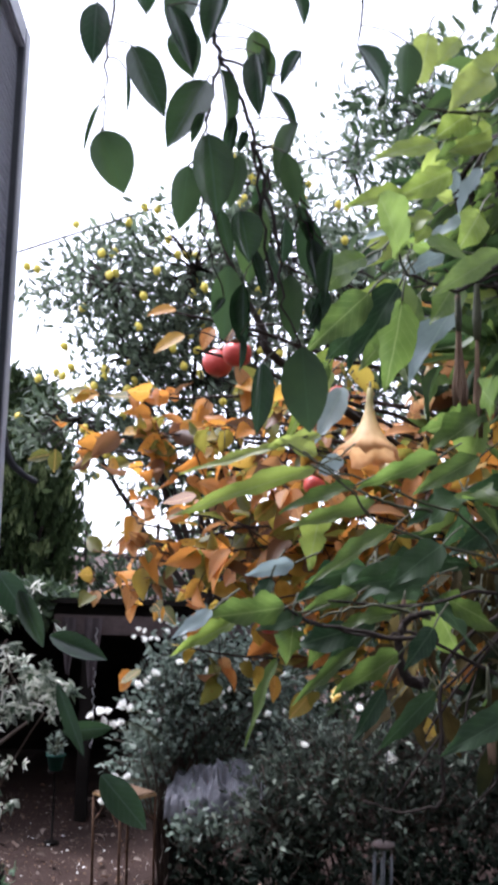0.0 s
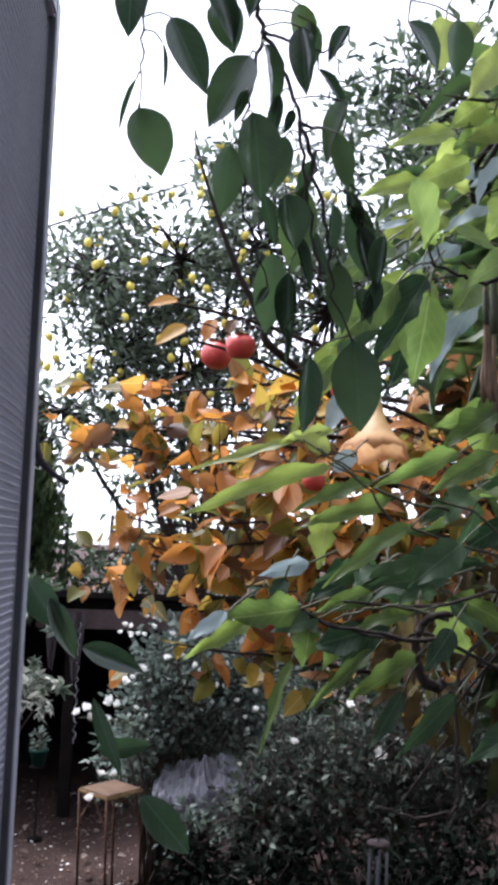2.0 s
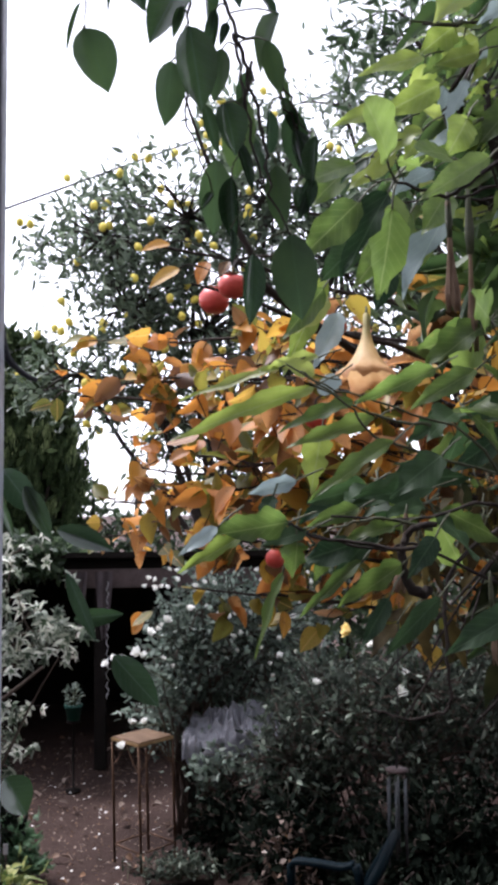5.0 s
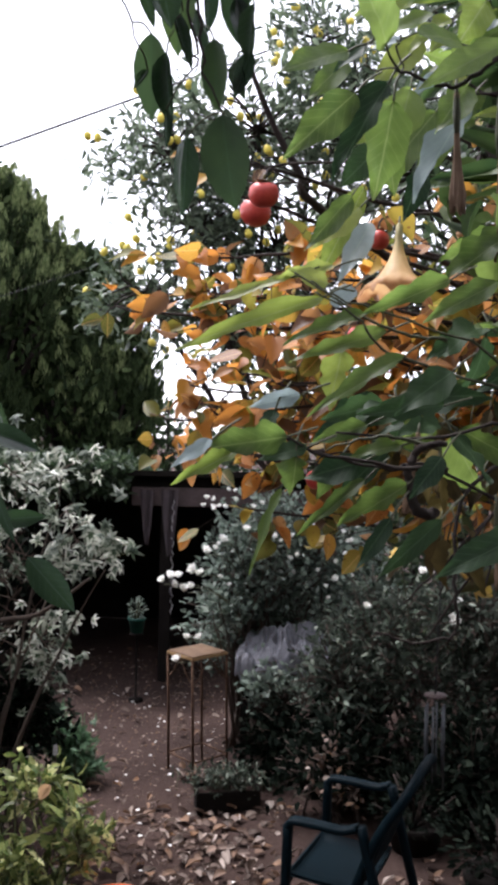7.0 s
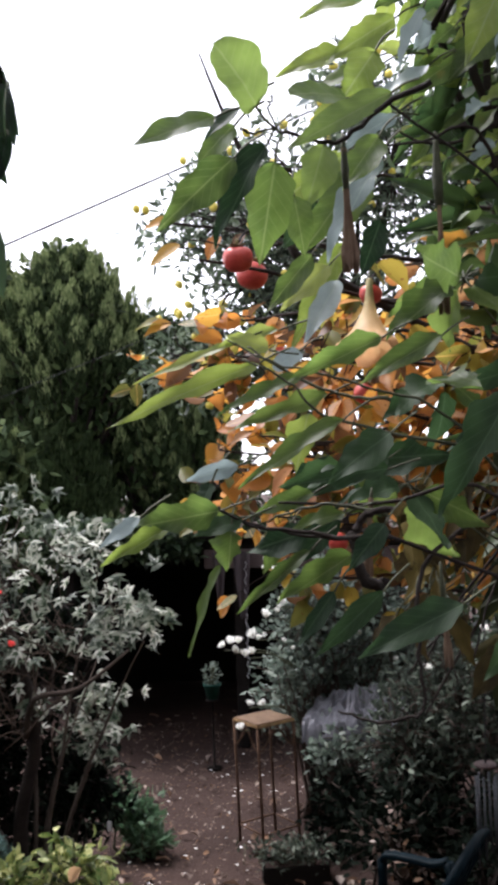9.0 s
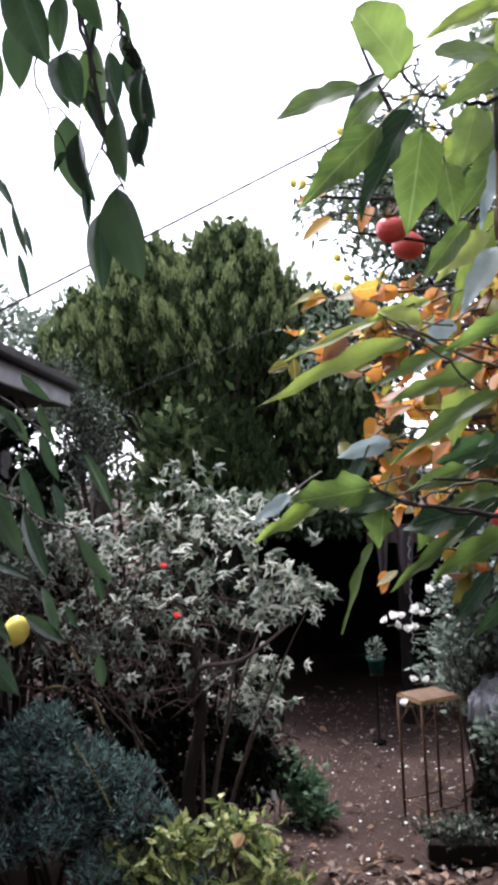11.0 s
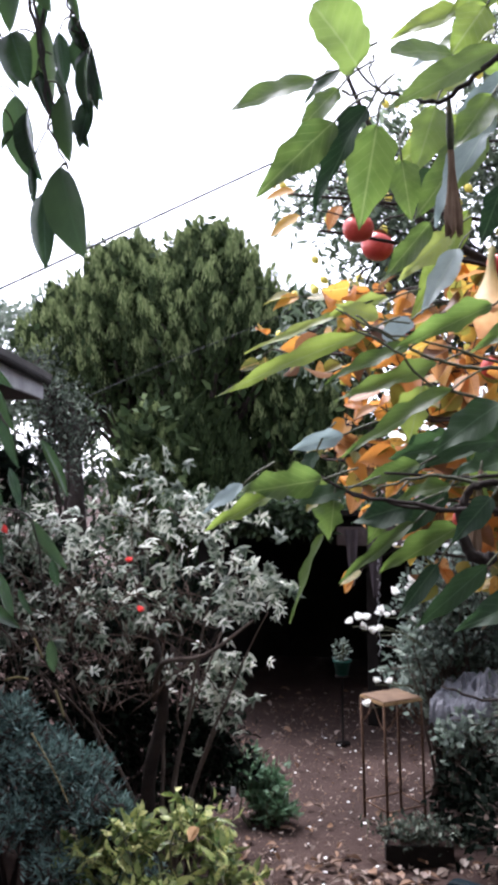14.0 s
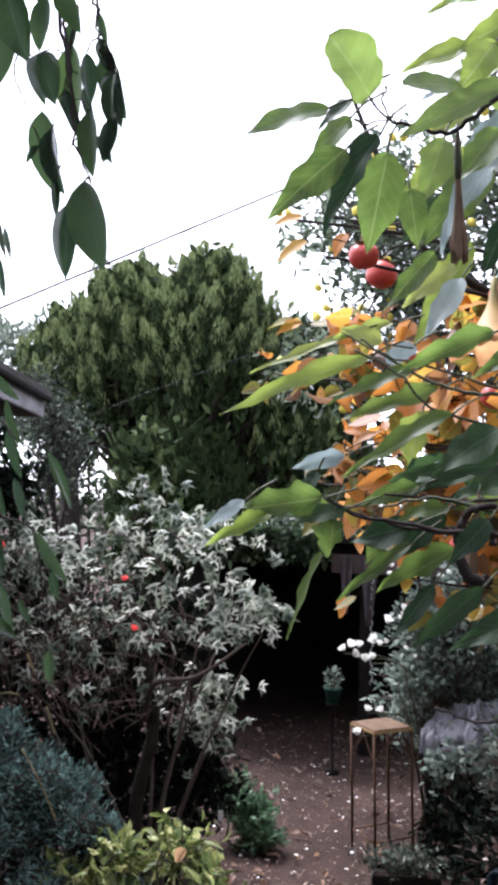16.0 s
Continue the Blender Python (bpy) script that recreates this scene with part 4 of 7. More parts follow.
# The clumps higher and farther right are added canopy, shading the plants below.
broad_tree("broadleaf_tree", (2.5, 4.95, 0), [((1.25, 4.4, 3.5), (0.45, 0.5, 0.6)), ((1.7, 4.3, 3.1), (0.5, 0.5, 0.5)), ((1.7, 4.5, 4.1), (0.6, 0.5, 0.6)), ((2.4, 4.4, 3.6), (0.7, 0.7, 0.7)), ((1.5, 4.8, 4.6), (0.6, 0.5, 0.4)), ((3.0, 4.6, 4.4), (0.9, 0.9, 0.8)), ((3.2, 3.4, 3.8), (0.9, 0.9, 0.8)), ((2.2, 5.6, 4.4), (0.8, 0.8, 0.7)), ((3.4, 5.8, 3.6), (0.9, 0.9, 0.8)), ((2.1, 3.8, 5.0), (0.8, 0.8, 0.5)), ((2.9, 2.2, 3.6), (0.7, 0.7, 0.6)), ((2.2, 5.9, 3.2), (0.8, 0.7, 0.6)), ((2.7, 6.8, 4.2), (0.9, 0.8, 0.7)), ((1.9, 6.2, 5.0), (0.7, 0.7, 0.5))],
           FAR_CITRUS, 0.10, 11500, "dense dark green broadleaf tree behind the trumpet shrub", 15)
broad_tree("hazy_tree", (-9.2, 15, 0), [((-8.9, 14.5, 4.9), (1.0, 0.8, 0.8)), ((-7.6, 14.5, 4.7), (0.9, 0.8, 0.7)), ((-10.2, 14.5, 5.2), (1.2, 0.9, 0.9)), ((-8.2, 14.6, 3.8), (1.4, 0.8, 0.8))],
           HAZE_LEAF, 0.2, 3200, "pale grey-green tree beyond the roof", 13, None, None, 0.1, 0.2)
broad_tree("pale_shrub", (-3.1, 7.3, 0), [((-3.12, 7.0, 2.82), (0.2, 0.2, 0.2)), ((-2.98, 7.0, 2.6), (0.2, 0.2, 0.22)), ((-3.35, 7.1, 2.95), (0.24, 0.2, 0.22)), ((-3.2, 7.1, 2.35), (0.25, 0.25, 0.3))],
           SHADED_FINE_LEAF, 0.05, 2600, "small-leaved grey-green shrub beside the house", 14)


def plume_tree(name, foot, top, radius, label, seed, plumes=190, low=1.1, bright=0.75):
    """An evergreen of upright feathery plumes round a broad, lobed crown; bright: share of pale-tipped plumes, small
    where shade falls.
    """
    rng = np.random.default_rng(seed)
    t = thing(name, foot, label, "tree")
    x, y, z = foot
    part("trunk", mesh_of("trunk", *tube([(x, y, -0.1), (x + 0.04, y, 1.2), (x, y, top * 0.7)], [0.22, 0.18, 0.06], 10), DARK_BARK), t)
    pieces, tips, arms = [], [], []
    shape = ([(0, 0, 0), (-0.5, 0.38, 0.03), (0.5, 0.38, 0.03), (-0.3, 0.74, 0.02), (0.3, 0.74, 0.02), (0, 1, 0)], [(0, 2, 1), (1, 2, 4, 3), (3, 4, 5)])
    for k in range(plumes):
        u = (k + 0.5) / plumes
        h = low + (top - low - 0.12) * u ** 0.85
        rel = (h - low) / (top - low)
        r = radius * (1 - rel ** 1.8) ** 0.8 * rng.uniform(0.82, 1.06) * (0.72 + 0.28 * min(1.0, rel / 0.35))
        w = k * 2.39996 + rng.normal(0, 0.15)
        c = np.array([x + r * math.cos(w), y + r * math.sin(w) * 0.85, h])
        arms.append(tube(bent([(x, y, max(0.6, h - 0.7)), (x * 0.4 + c[0] * 0.6, y * 0.4 + c[1] * 0.6, h - 0.35), tuple(c)], 3), 0.02, 5))
        # a plume: a flame of fine sprays, leaning out, its tip pale for young growth and light
        out = rng.uniform(0.35, 0.6) * (1 - 0.6 * rel)
        lean = np.array([math.cos(w) * out, math.sin(w) * out, 1.0]) + rng.normal(0, 0.08, 3)
        tall = rng.uniform(0.36, 0.62) * min(1.0, radius + 0.3) * (1 - 0.5 * rel ** 3)
        n = 230
        s = rng.random(n) ** 0.8
        fat = rng.uniform(0.075, 0.125) * min(1.0, radius + 0.3) * np.sin(np.pi * np.clip(s * 0.86 + 0.13, 0, 1)) ** 0.8
        a = rng.uniform(0, 2 * math.pi, n)
        p = c + s[:, None] * tall * lean + np.column_stack([np.cos(a) * fat, np.sin(a) * fat, np.zeros(n)]) * rng.uniform(0.8, 1.0, (n, 1))
        d = np.column_stack([np.cos(a) * 0.22, np.sin(a) * 0.22, np.full(n, 1.0)]) + lean * 0.5 + rng.normal(0, 0.1, (n, 3))
        nn = np.column_stack([np.cos(a), np.sin(a), np.full(n, 0.1)]) + rng.normal(0, 0.3, (n, 3))
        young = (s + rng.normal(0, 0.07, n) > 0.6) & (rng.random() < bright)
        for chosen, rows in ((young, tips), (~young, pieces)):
            if chosen.any():
                m = int(chosen.sum())
                rows.append((p[chosen], d[chosen], nn[chosen], rng.uniform(0.05, 0.085, m), rng.uniform(0.012, 0.02, m)))
        # dark filling behind the plumes, in place of the crown's inner shade
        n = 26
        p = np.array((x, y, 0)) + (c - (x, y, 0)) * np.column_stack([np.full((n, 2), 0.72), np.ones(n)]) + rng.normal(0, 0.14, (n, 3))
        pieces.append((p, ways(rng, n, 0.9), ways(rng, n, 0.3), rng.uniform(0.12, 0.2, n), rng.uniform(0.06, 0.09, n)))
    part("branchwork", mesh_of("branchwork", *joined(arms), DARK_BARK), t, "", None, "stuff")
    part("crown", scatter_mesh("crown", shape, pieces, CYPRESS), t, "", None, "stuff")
    part("pale_growth", scatter_mesh("pale_growth", shape, tips, CYPRESS_TIP), t, "pale sprays: young growth, with light in their colour", None, "stuff")


plume_tree("cypress_tree", (-3.25, 11.1, 0), 5.1, 0.92, "broad dark green cypress with upright feathery plumes", 21, 250, 3.0, 0.9)
plume_tree("cypress_tree", (-4.45, 11.3, 0), 5.08, 0.92, "broad dark green cypress with upright feathery plumes", 22, 240, 3.0, 0.9)
plume_tree("cypress_tree", (-5.25, 11.3, 0), 4.5, 0.64, "lower dark green cypress beside taller ones", 27, 170, 3.0, 0.85)
plume_tree("cypress_tree", (-2.35, 11.4, 0), 4.3, 0.58, "lower dark green cypress beside taller ones", 24, 170, 2.3, 0.5)
plume_tree("cypress_tree", (-1.92, 11.5, 0), 4.2, 0.6, "lower dark green cypress beside taller ones", 25, 200, 1.5, 0.35)
# Low tree added almost without pale tips, to fill the shade below the crowns.
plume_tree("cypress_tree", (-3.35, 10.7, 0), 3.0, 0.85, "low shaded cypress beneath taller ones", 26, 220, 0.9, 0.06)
plume_tree("young_cypress", (-3.40, 9.6, 0), 2.86, 0.30, "small bright green cypress in front of a larger one", 23, 80, 1.3, 1.0)


def hedge(x0, x1, y, tall, seed, label):
    rng = np.random.default_rng(seed)
    n = int((x1 - x0) * tall * 420)
    p = np.column_stack([rng.uniform(x0, x1, n), y + rng.normal(0, 0.22, n), tall * rng.random(n) ** 0.8])
    p[:, 2] *= 0.85 + 0.2 * np.sin(p[:, 0] * 2.1)
    rows = [(p, ways(rng, n), ways(rng, n, 0.7), rng.uniform(0.09, 0.17, n), rng.uniform(0.05, 0.09, n))]
    h = thing("hedge", ((x0 + x1) / 2, y, 0), label, "hedge")
    part("foliage", scatter_mesh("foliage", simple_blade(), rows, FAR_CITRUS), h, "", None, "stuff")
    part("branchwork", mesh_of("branchwork", *joined([tube([(x, y, -0.05), (x + rng.normal(0, 0.1), y, tall * 0.8)], 0.025, 5) for x in np.arange(x0 + 0.2, x1, 0.45)]), DARK_BARK), h, "", None, "stuff")


hedge(0.8, 5.0, 8.6, 2.3, 31, "dense dark boundary hedge behind the roses")
hedge(-9.0, -1.9, 12.8, 3.6, 32, "dense dark boundary hedge under the cypress")
# Leaves added over the roof to hide its pale top; hanging cypress grows there.
ROOF_LEAF_COVER = thing("creeper", (-1.5, 8.7, 1.85), "dark leaf cover added to hide the pale shelter roof", "creeper")
rng = np.random.default_rng(34)
n = 3600
p = np.column_stack([rng.uniform(-2.5, -1.02, n), rng.uniform(8.04, 9.9, n), 1.84 + 0.16 * rng.random(n)])
low = rng.random(n) < 0.3
p[low, 1], p[low, 2] = rng.uniform(8.02, 8.1, low.sum()), rng.uniform(1.62, 1.9, low.sum())
p[:, 2] -= 0.09 * (p[:, 1] - 8.1)
part("foliage", scatter_mesh("foliage", simple_blade(), [(p, ways(rng, n), ways(rng, n, 0.9), rng.uniform(0.06, 0.12, n), rng.uniform(0.04, 0.07, n))], FAR_CITRUS), ROOF_LEAF_COVER, "", None, "stuff")
part("branchwork", mesh_of("branchwork", *joined([tube(bent([(x, 8.05, 1.862), (x + rng.normal(0, 0.15), 8.8, 1.795), (x + rng.normal(0, 0.25), 9.8, 1.705)], 4), 0.008, 5) for x in np.arange(-2.35, -1.1, 0.15)]), DARK_BARK), ROOF_LEAF_COVER, "", None, "stuff")
hedge(-1.9, 0.9, 12.7, 3.3, 35, "dense dark boundary hedge behind the shelter")
hedge(0.9, 6.0, 12.5, 2.6, 33, "dense dark boundary hedge at the back")


# ---- shrubs ----
def shrub(name, foot, clumps, leaf_mat, shape, leaf, wide, count, label, seed, stem_mat=None, stems=9, up=0.3, face_up=0.7, spread=0.05, category="shrub", edge=None, face=(0.0, 0.0, 0.0)):
    rng = np.random.default_rng(seed)
    s = thing(name, foot, label, category)
    foot = np.array(foot, float)
    pieces, sticks = [], []
    total = sum(np.prod(np.array(r)) ** 0.67 for c, r in clumps)
    for c, r in clumps:
        c, r = np.array(c, float), np.array(r, float)
        k = max(5, int(count * np.prod(r) ** 0.67 / total / 14))
        tips, d = in_ball(rng, k, c, r, 0.35)
        for i, (a, way) in enumerate(zip(tips, d)):
            base = foot + rng.normal(0, 0.06, 3) * (1, 1, 0)
            low = c - (0, 0, r[2] * 0.7)
            if i < stems:
                sticks.append(tube(bent([base, base * 0.4 + low * 0.6 + rng.normal(0, 0.05, 3), a], 4, 0.006, rng), np.linspace(0.014, 0.003, 9), 5))
            else:
                sticks.append(tube(bent([c, c * 0.4 + a * 0.6 + rng.normal(0, 0.04, 3), a], 3), 0.0035, 4))
            n = 14
            u = rng.random(n)
            p = a - way * (u[:, None] * spread * 3) + rng.normal(0, spread, (n, 3))
            pieces.append((p, ways(rng, n, up) + way * 0.6, ways(rng, n, face_up) + face, leaf * rng.uniform(0.65, 1.25, n), wide * rng.uniform(0.75, 1.2, n)))
    part("branchwork", mesh_of("branchwork", *joined(sticks), stem_mat or BARK), s, "", None, "stuff")
    part("foliage", scatter_mesh("foliage", shape, pieces, leaf_mat, edge), s, "", None, "stuff")
    return s


def blossom(name, places, size, mat, parent, seed, label):
    """Cupped flowers of many petals, each its own part of the shrub."""
    rng = np.random.default_rng(seed)
    n = 16
    a = np.arange(n) * 2.4
    tilt = np.linspace(1.3, 0.25, n)
    d = np.column_stack([np.cos(a) * np.cos(tilt), np.sin(a) * np.cos(tilt), np.sin(tilt)])
    nn = np.column_stack([-np.cos(a) * np.sin(tilt), -np.sin(a) * np.sin(tilt), np.cos(tilt)])
    me = mesh_of(name, *scatter(simple_blade(0.5, -0.25), np.zeros((n, 3)), d, nn, np.linspace(0.35, 0.6, n), np.linspace(0.4, 0.62, n)), mat)
    for p in places:
        m = Matrix.Translation(p) @ Euler((rng.uniform(-0.1, 1.2), rng.uniform(-0.5, 0.5), rng.uniform(0, 6))).to_matrix().to_4x4() @ Matrix.Scale(size * rng.uniform(0.75, 1.05), 4) @ Matrix.Diagonal((1, 1, 1.5, 1))
        part(name, me, parent, label, m)


rose = shrub("rose_bush", (0.1, 6.6, 0), [((0.02, 6.5, 1.25), (0.3, 0.35, 0.4)), ((0.25, 6.5, 1.5), (0.4, 0.4, 0.35)), ((0.6, 6.5, 1.35), (0.5, 0.4, 0.4)), ((0.1, 6.7, 0.8), (0.5, 0.4, 0.4)), ((0.75, 6.6, 0.9), (0.6, 0.4, 0.5)), ((0.3, 5.85, 0.62), (0.3, 0.15, 0.18)), ((0.0, 6.25, 0.98), (0.16, 0.15, 0.2))],
             ROSE_LEAF, simple_blade(), 0.058, 0.038, 7600, "tall rose bush with small white blooms", 41)
rng = np.random.default_rng(6)
for tip in ((-0.39, 5.86, 1.22), (-0.33, 5.86, 1.20), (-0.24, 5.86, 1.17), (-0.19, 5.86, 1.28), (-0.13, 5.86, 1.41), (-0.03, 5.86, 1.48), (-0.25, 5.86, 0.87), (-0.155, 5.86, 0.87), (-0.3, 5.86, 0.73)):
    part("bloom_stem", mesh_of("bloom_stem", *tube(bent([(0.1, 6.3, tip[2] - 0.25), ((tip[0] + 0.1) / 2, 6.05, tip[2] - 0.04), tip], 4), 0.003, 5), GREEN_STEM), rose)
blossom("rose_bloom", [(-0.390, 5.850, 1.243), (-0.358, 5.850, 1.262), (-0.339, 5.850, 1.218), (-0.303, 5.850, 1.264), (-0.199, 5.850, 1.311), (-0.179, 5.850, 1.285), (-0.260, 5.850, 1.180), (-0.225, 5.850, 1.201), (-0.247, 5.850, 0.884), (-0.155, 5.850, 0.889), (-0.298, 5.850, 0.737), (-0.135, 5.850, 1.429), (-0.032, 5.850, 1.499), (0.119, 5.850, 1.569)], 0.078, WHITE_PETAL, rose, 7, "white rose bloom")
blossom("rose_bloom", [(rng.uniform(-0.2, 0.9), 6.1 + rng.uniform(-0.05, 0.2), rng.uniform(1.1, 1.8)) for k in range(52)], 0.05, WHITE_PETAL, rose, 8, "white rose bloom")
# This bush has its shade and glints in the leaf colour.
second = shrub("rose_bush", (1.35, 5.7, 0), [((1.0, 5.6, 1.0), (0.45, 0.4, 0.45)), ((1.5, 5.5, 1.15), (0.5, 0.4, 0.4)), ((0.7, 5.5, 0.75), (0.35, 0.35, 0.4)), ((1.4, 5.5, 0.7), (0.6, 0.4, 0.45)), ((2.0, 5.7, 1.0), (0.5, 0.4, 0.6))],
               SHADED_FINE_LEAF, simple_blade(), 0.06, 0.028, 7500, "spreading rose bush with a few white blooms", 42)
blossom("rose_bloom", [(1.33, 5.34, 1.15), (1.36, 5.34, 1.13), (1.31, 5.32, 1.12), (1.34, 5.33, 1.24), (0.82, 5.2, 1.22), (1.12, 5.2, 1.42)], 0.06, WHITE_PETAL, second, 9, "white rose bloom")
blossom("yellow_bloom", [(0.95, 4.7, 1.57)], 0.11, YELLOW_PETAL, second, 10, "full yellow rose bloom")
part("bloom_stem", mesh_of("bloom_stem", *tube([(1.1, 5.3, 0.9), (1.02, 5.0, 1.3), (0.95, 4.72, 1.55)], 0.004, 5), GREEN_STEM), second)
# Low shrubs added in near-black leaf, giving the ground its shade by colour.
shrub("low_shrub", (0.75, 5.2, 0), [((0.7, 5.2, 0.35), (0.45, 0.3, 0.3)), ((1.4, 5.0, 0.4), (0.5, 0.35, 0.35)), ((0.35, 5.75, 0.3), (0.3, 0.2, 0.28)), ((0.75, 5.6, 0.5), (0.35, 0.25, 0.35))], SHADE_LEAF, simple_blade(), 0.065, 0.04, 4300, "low shrub added in near-black for the shade under the roses", 43)
shrub("low_shrub", (-1.7, 5.3, 0), [((-1.3, 5.2, 0.35), (0.3, 0.3, 0.3)), ((-1.8, 5.2, 0.55), (0.4, 0.3, 0.45)), ((-2.2, 5.1, 0.9), (0.35, 0.3, 0.5)), ((-1.9, 5.4, 1.2), (0.4, 0.3, 0.4))], SHADE_LEAF, simple_blade(), 0.07, 0.04, 2600, "near-black shrub added to darken the foot of the house wall", 48, DARK_BARK)
shrub("low_shrub", (-1.3, 4.95, 0), [((-1.0, 4.9, 0.7), (0.28, 0.2, 0.35)), ((-1.5, 4.9, 0.8), (0.4, 0.2, 0.45)), ((-1.3, 4.95, 1.4), (0.4, 0.2, 0.35)), ((-2.0, 4.9, 1.5), (0.4, 0.2, 0.4))], SHADE_LEAF, simple_blade(), 0.06, 0.035, 6000, "near-black undergrowth added for shade behind the flowering maple", 50, DARK_BARK)

shrub("low_shrub", (1.9, 5.1, 0), [((1.6, 5.0, 0.4), (0.35, 0.3, 0.4)), ((2.1, 5.0, 0.55), (0.45, 0.3, 0.55)), ((1.9, 4.6, 0.3), (0.4, 0.3, 0.3))], SHADE_LEAF, simple_blade(), 0.065, 0.04, 4000, "near-black shrub added for shade beside the tree trunk", 51, DARK_BARK)
shrub("autumn_shrub", (0.62, 5.05, 0), [((0.6, 5.0, 0.42), (0.12, 0.1, 0.16)), ((0.72, 5.0, 0.3), (0.1, 0.1, 0.12))], LITTER, simple_blade(), 0.05, 0.03, 120, "small sparse shrub with yellow-brown leaves", 52, DARK_BARK, 2)
maple = shrub("variegated_shrub", (-1.13, 4.5, 0), [((-0.8, 4.4, 1.9), (0.28, 0.3, 0.36)), ((-1.2, 4.4, 1.95), (0.42, 0.35, 0.4)), ((-1.7, 4.4, 1.9), (0.45, 0.35, 0.45)), ((-0.95, 4.35, 1.5), (0.42, 0.32, 0.34)), ((-1.5, 4.3, 1.45), (0.45, 0.35, 0.4)), ((-2.05, 4.4, 1.5), (0.4, 0.3, 0.5)), ((-2.15, 4.2, 2.0), (0.35, 0.3, 0.3)), ((-0.5, 4.3, 1.65), (0.2, 0.2, 0.2)), ((-0.78, 4.6, 1.1), (0.12, 0.15, 0.2))],
              VARIEGATED, edged_star(), 0.08, 0.082, 740, "flowering maple shrub with white-edged lobed leaves", 44, BARK, 1, -0.8, 0.4, 0.075, "shrub", VARIEGATED_EDGE, (0.1, -0.9, 0.55))
blossom("red_bloom", [(-1.08, 4.12, 1.755), (-1.0, 4.05, 1.54), (-1.75, 4.1, 1.9)], 0.06, RED_PETAL, maple, 11, "small red bell flower")
part("trunk", mesh_of("trunk", *tube(bent([(-1.13, 4.5, -0.05), (-1.15, 4.48, 0.6), (-1.05, 4.45, 1.1), (-1.2, 4.4, 1.7)], 4), np.linspace(0.045, 0.02, 13), 8), DARK_BARK), maple)
part("limb", mesh_of("limb", *tube(bent([(-1.1, 4.45, 1.05), (-0.95, 4.2, 1.28), (-0.72, 4.15, 1.34), (-0.5, 4.2, 1.5)], 4), np.linspace(0.018, 0.006, 13), 7), BARK), maple)
dry = []
drng = np.random.default_rng(91)
for k in range(420):
    a = np.array((drng.uniform(-2.4, -0.8), drng.uniform(4.0, 4.7), drng.uniform(1.05, 1.8)))
    way = np.clip(drng.normal(0, 1, 3), -1.4, 1.4) * (0.11, 0.06, 0.10)
    dry.append(tube(bent([a, a + way + drng.normal(0, 0.015, 3), a + way * 1.7], 3), drng.uniform(0.0015, 0.0035), 4))
part("dry_twigwork", mesh_of("dry_twigwork", *joined(dry), DRY_TWIG), maple, "bare brown inner twigs", None, "stuff")
shrub("golden_shrub", (-0.7, 3.65, 0), [((-1.0, 3.6, 0.62), (0.15, 0.15, 0.12)), ((-0.82, 3.55, 0.74), (0.13, 0.14, 0.14)), ((-0.56, 3.6, 0.78), (0.15, 0.14, 0.14)), ((-0.38, 3.5, 0.64), (0.14, 0.16, 0.18)), ((-0.66, 3.45, 0.55), (0.22, 0.15, 0.14)), ((-0.9, 3.45, 0.42), (0.2, 0.15, 0.14)), ((-0.5, 3.42, 0.4), (0.2, 0.15, 0.15))],
      GOLDEN, simple_blade(), 0.066, 0.032, 1500, "low shrub with yellow-edged green leaves", 45, GREEN_STEM, 4, 0.45, 0.7, 0.028)
PAD_RNG = np.random.default_rng(146)
PADS = [((-1.5 + 0.58 * math.cos(k * 2.4) * (k / 22) ** 0.5, 3.75 + 0.3 * math.sin(k * 2.4) * (k / 22) ** 0.5, 1.06 - 0.6 * (k / 22) ** 1.1 + PAD_RNG.uniform(-0.06, 0.06)), (PAD_RNG.uniform(0.13, 0.19), 0.15, PAD_RNG.uniform(0.08, 0.12))) for k in range(23)]
juniper = shrub("blue_juniper", (-1.55, 3.9, 0), PADS, JUNIPER, ([(0, 0, 0), (-0.5, 0.35, 0.04), (0.5, 0.35, 0.04), (0, 1, 0)], [(0, 2, 1), (1, 2, 3)]), 0.042, 0.009, 60000, "soft blue-green juniper bush", 46, DARK_BARK, 1, 0.7, 0.3, 0.02)
shrub("green_tuft", (-0.95, 5.82, 0), [((-0.93, 5.8, 0.20), (0.16, 0.15, 0.15)), ((-1.08, 5.82, 0.29), (0.15, 0.15, 0.15)), ((-0.86, 5.75, 0.11), (0.13, 0.14, 0.10))],
      FERN_GREEN, spray_blade(), 0.06, 0.05, 1500, "soft green cushion plant at the path edge", 47, GREEN_STEM, 5, 0.3, 0.5, 0.03)


shrub("wall_climber", (-2.45, 4.85, 0), [((-2.4, 4.8, 2.45), (0.22, 0.2, 0.22)), ((-2.15, 4.85, 2.2), (0.22, 0.2, 0.25)), ((-2.5, 4.7, 2.1), (0.3, 0.2, 0.3))], SHADE_LEAF, simple_blade(), 0.09, 0.05, 700, "dark leafy climber against the house wall", 49, DARK_BARK)


# ---- small things ----
single("fallen_leaf", mesh_of("fallen_leaf", *scatter(blade([0, 0.15, 0.38, 0.65, 0.88, 1.0], [0.06, 0.7, 1.0, 0.9, 0.45, 0.03], 0.3, 0.2, 0.6, 0.05), [(-0.449, 3.360, 0.870)], [(-0.047, -0.020, -0.045)], [(0.2, -0.8, 0.6)], 0.065, 0.05), CALYX_LEAF), "curled tan leaf caught on the golden shrub", "leaf")
tag = thing("plant_label", (-0.742, 4.6, 0), "small white plant label on a thin stake", "plant label")
part("plate", made("plate", box(-0.754, 4.596, 0.558, -0.730, 4.6, 0.608, 0.001), WHITE_PAINT), tag)
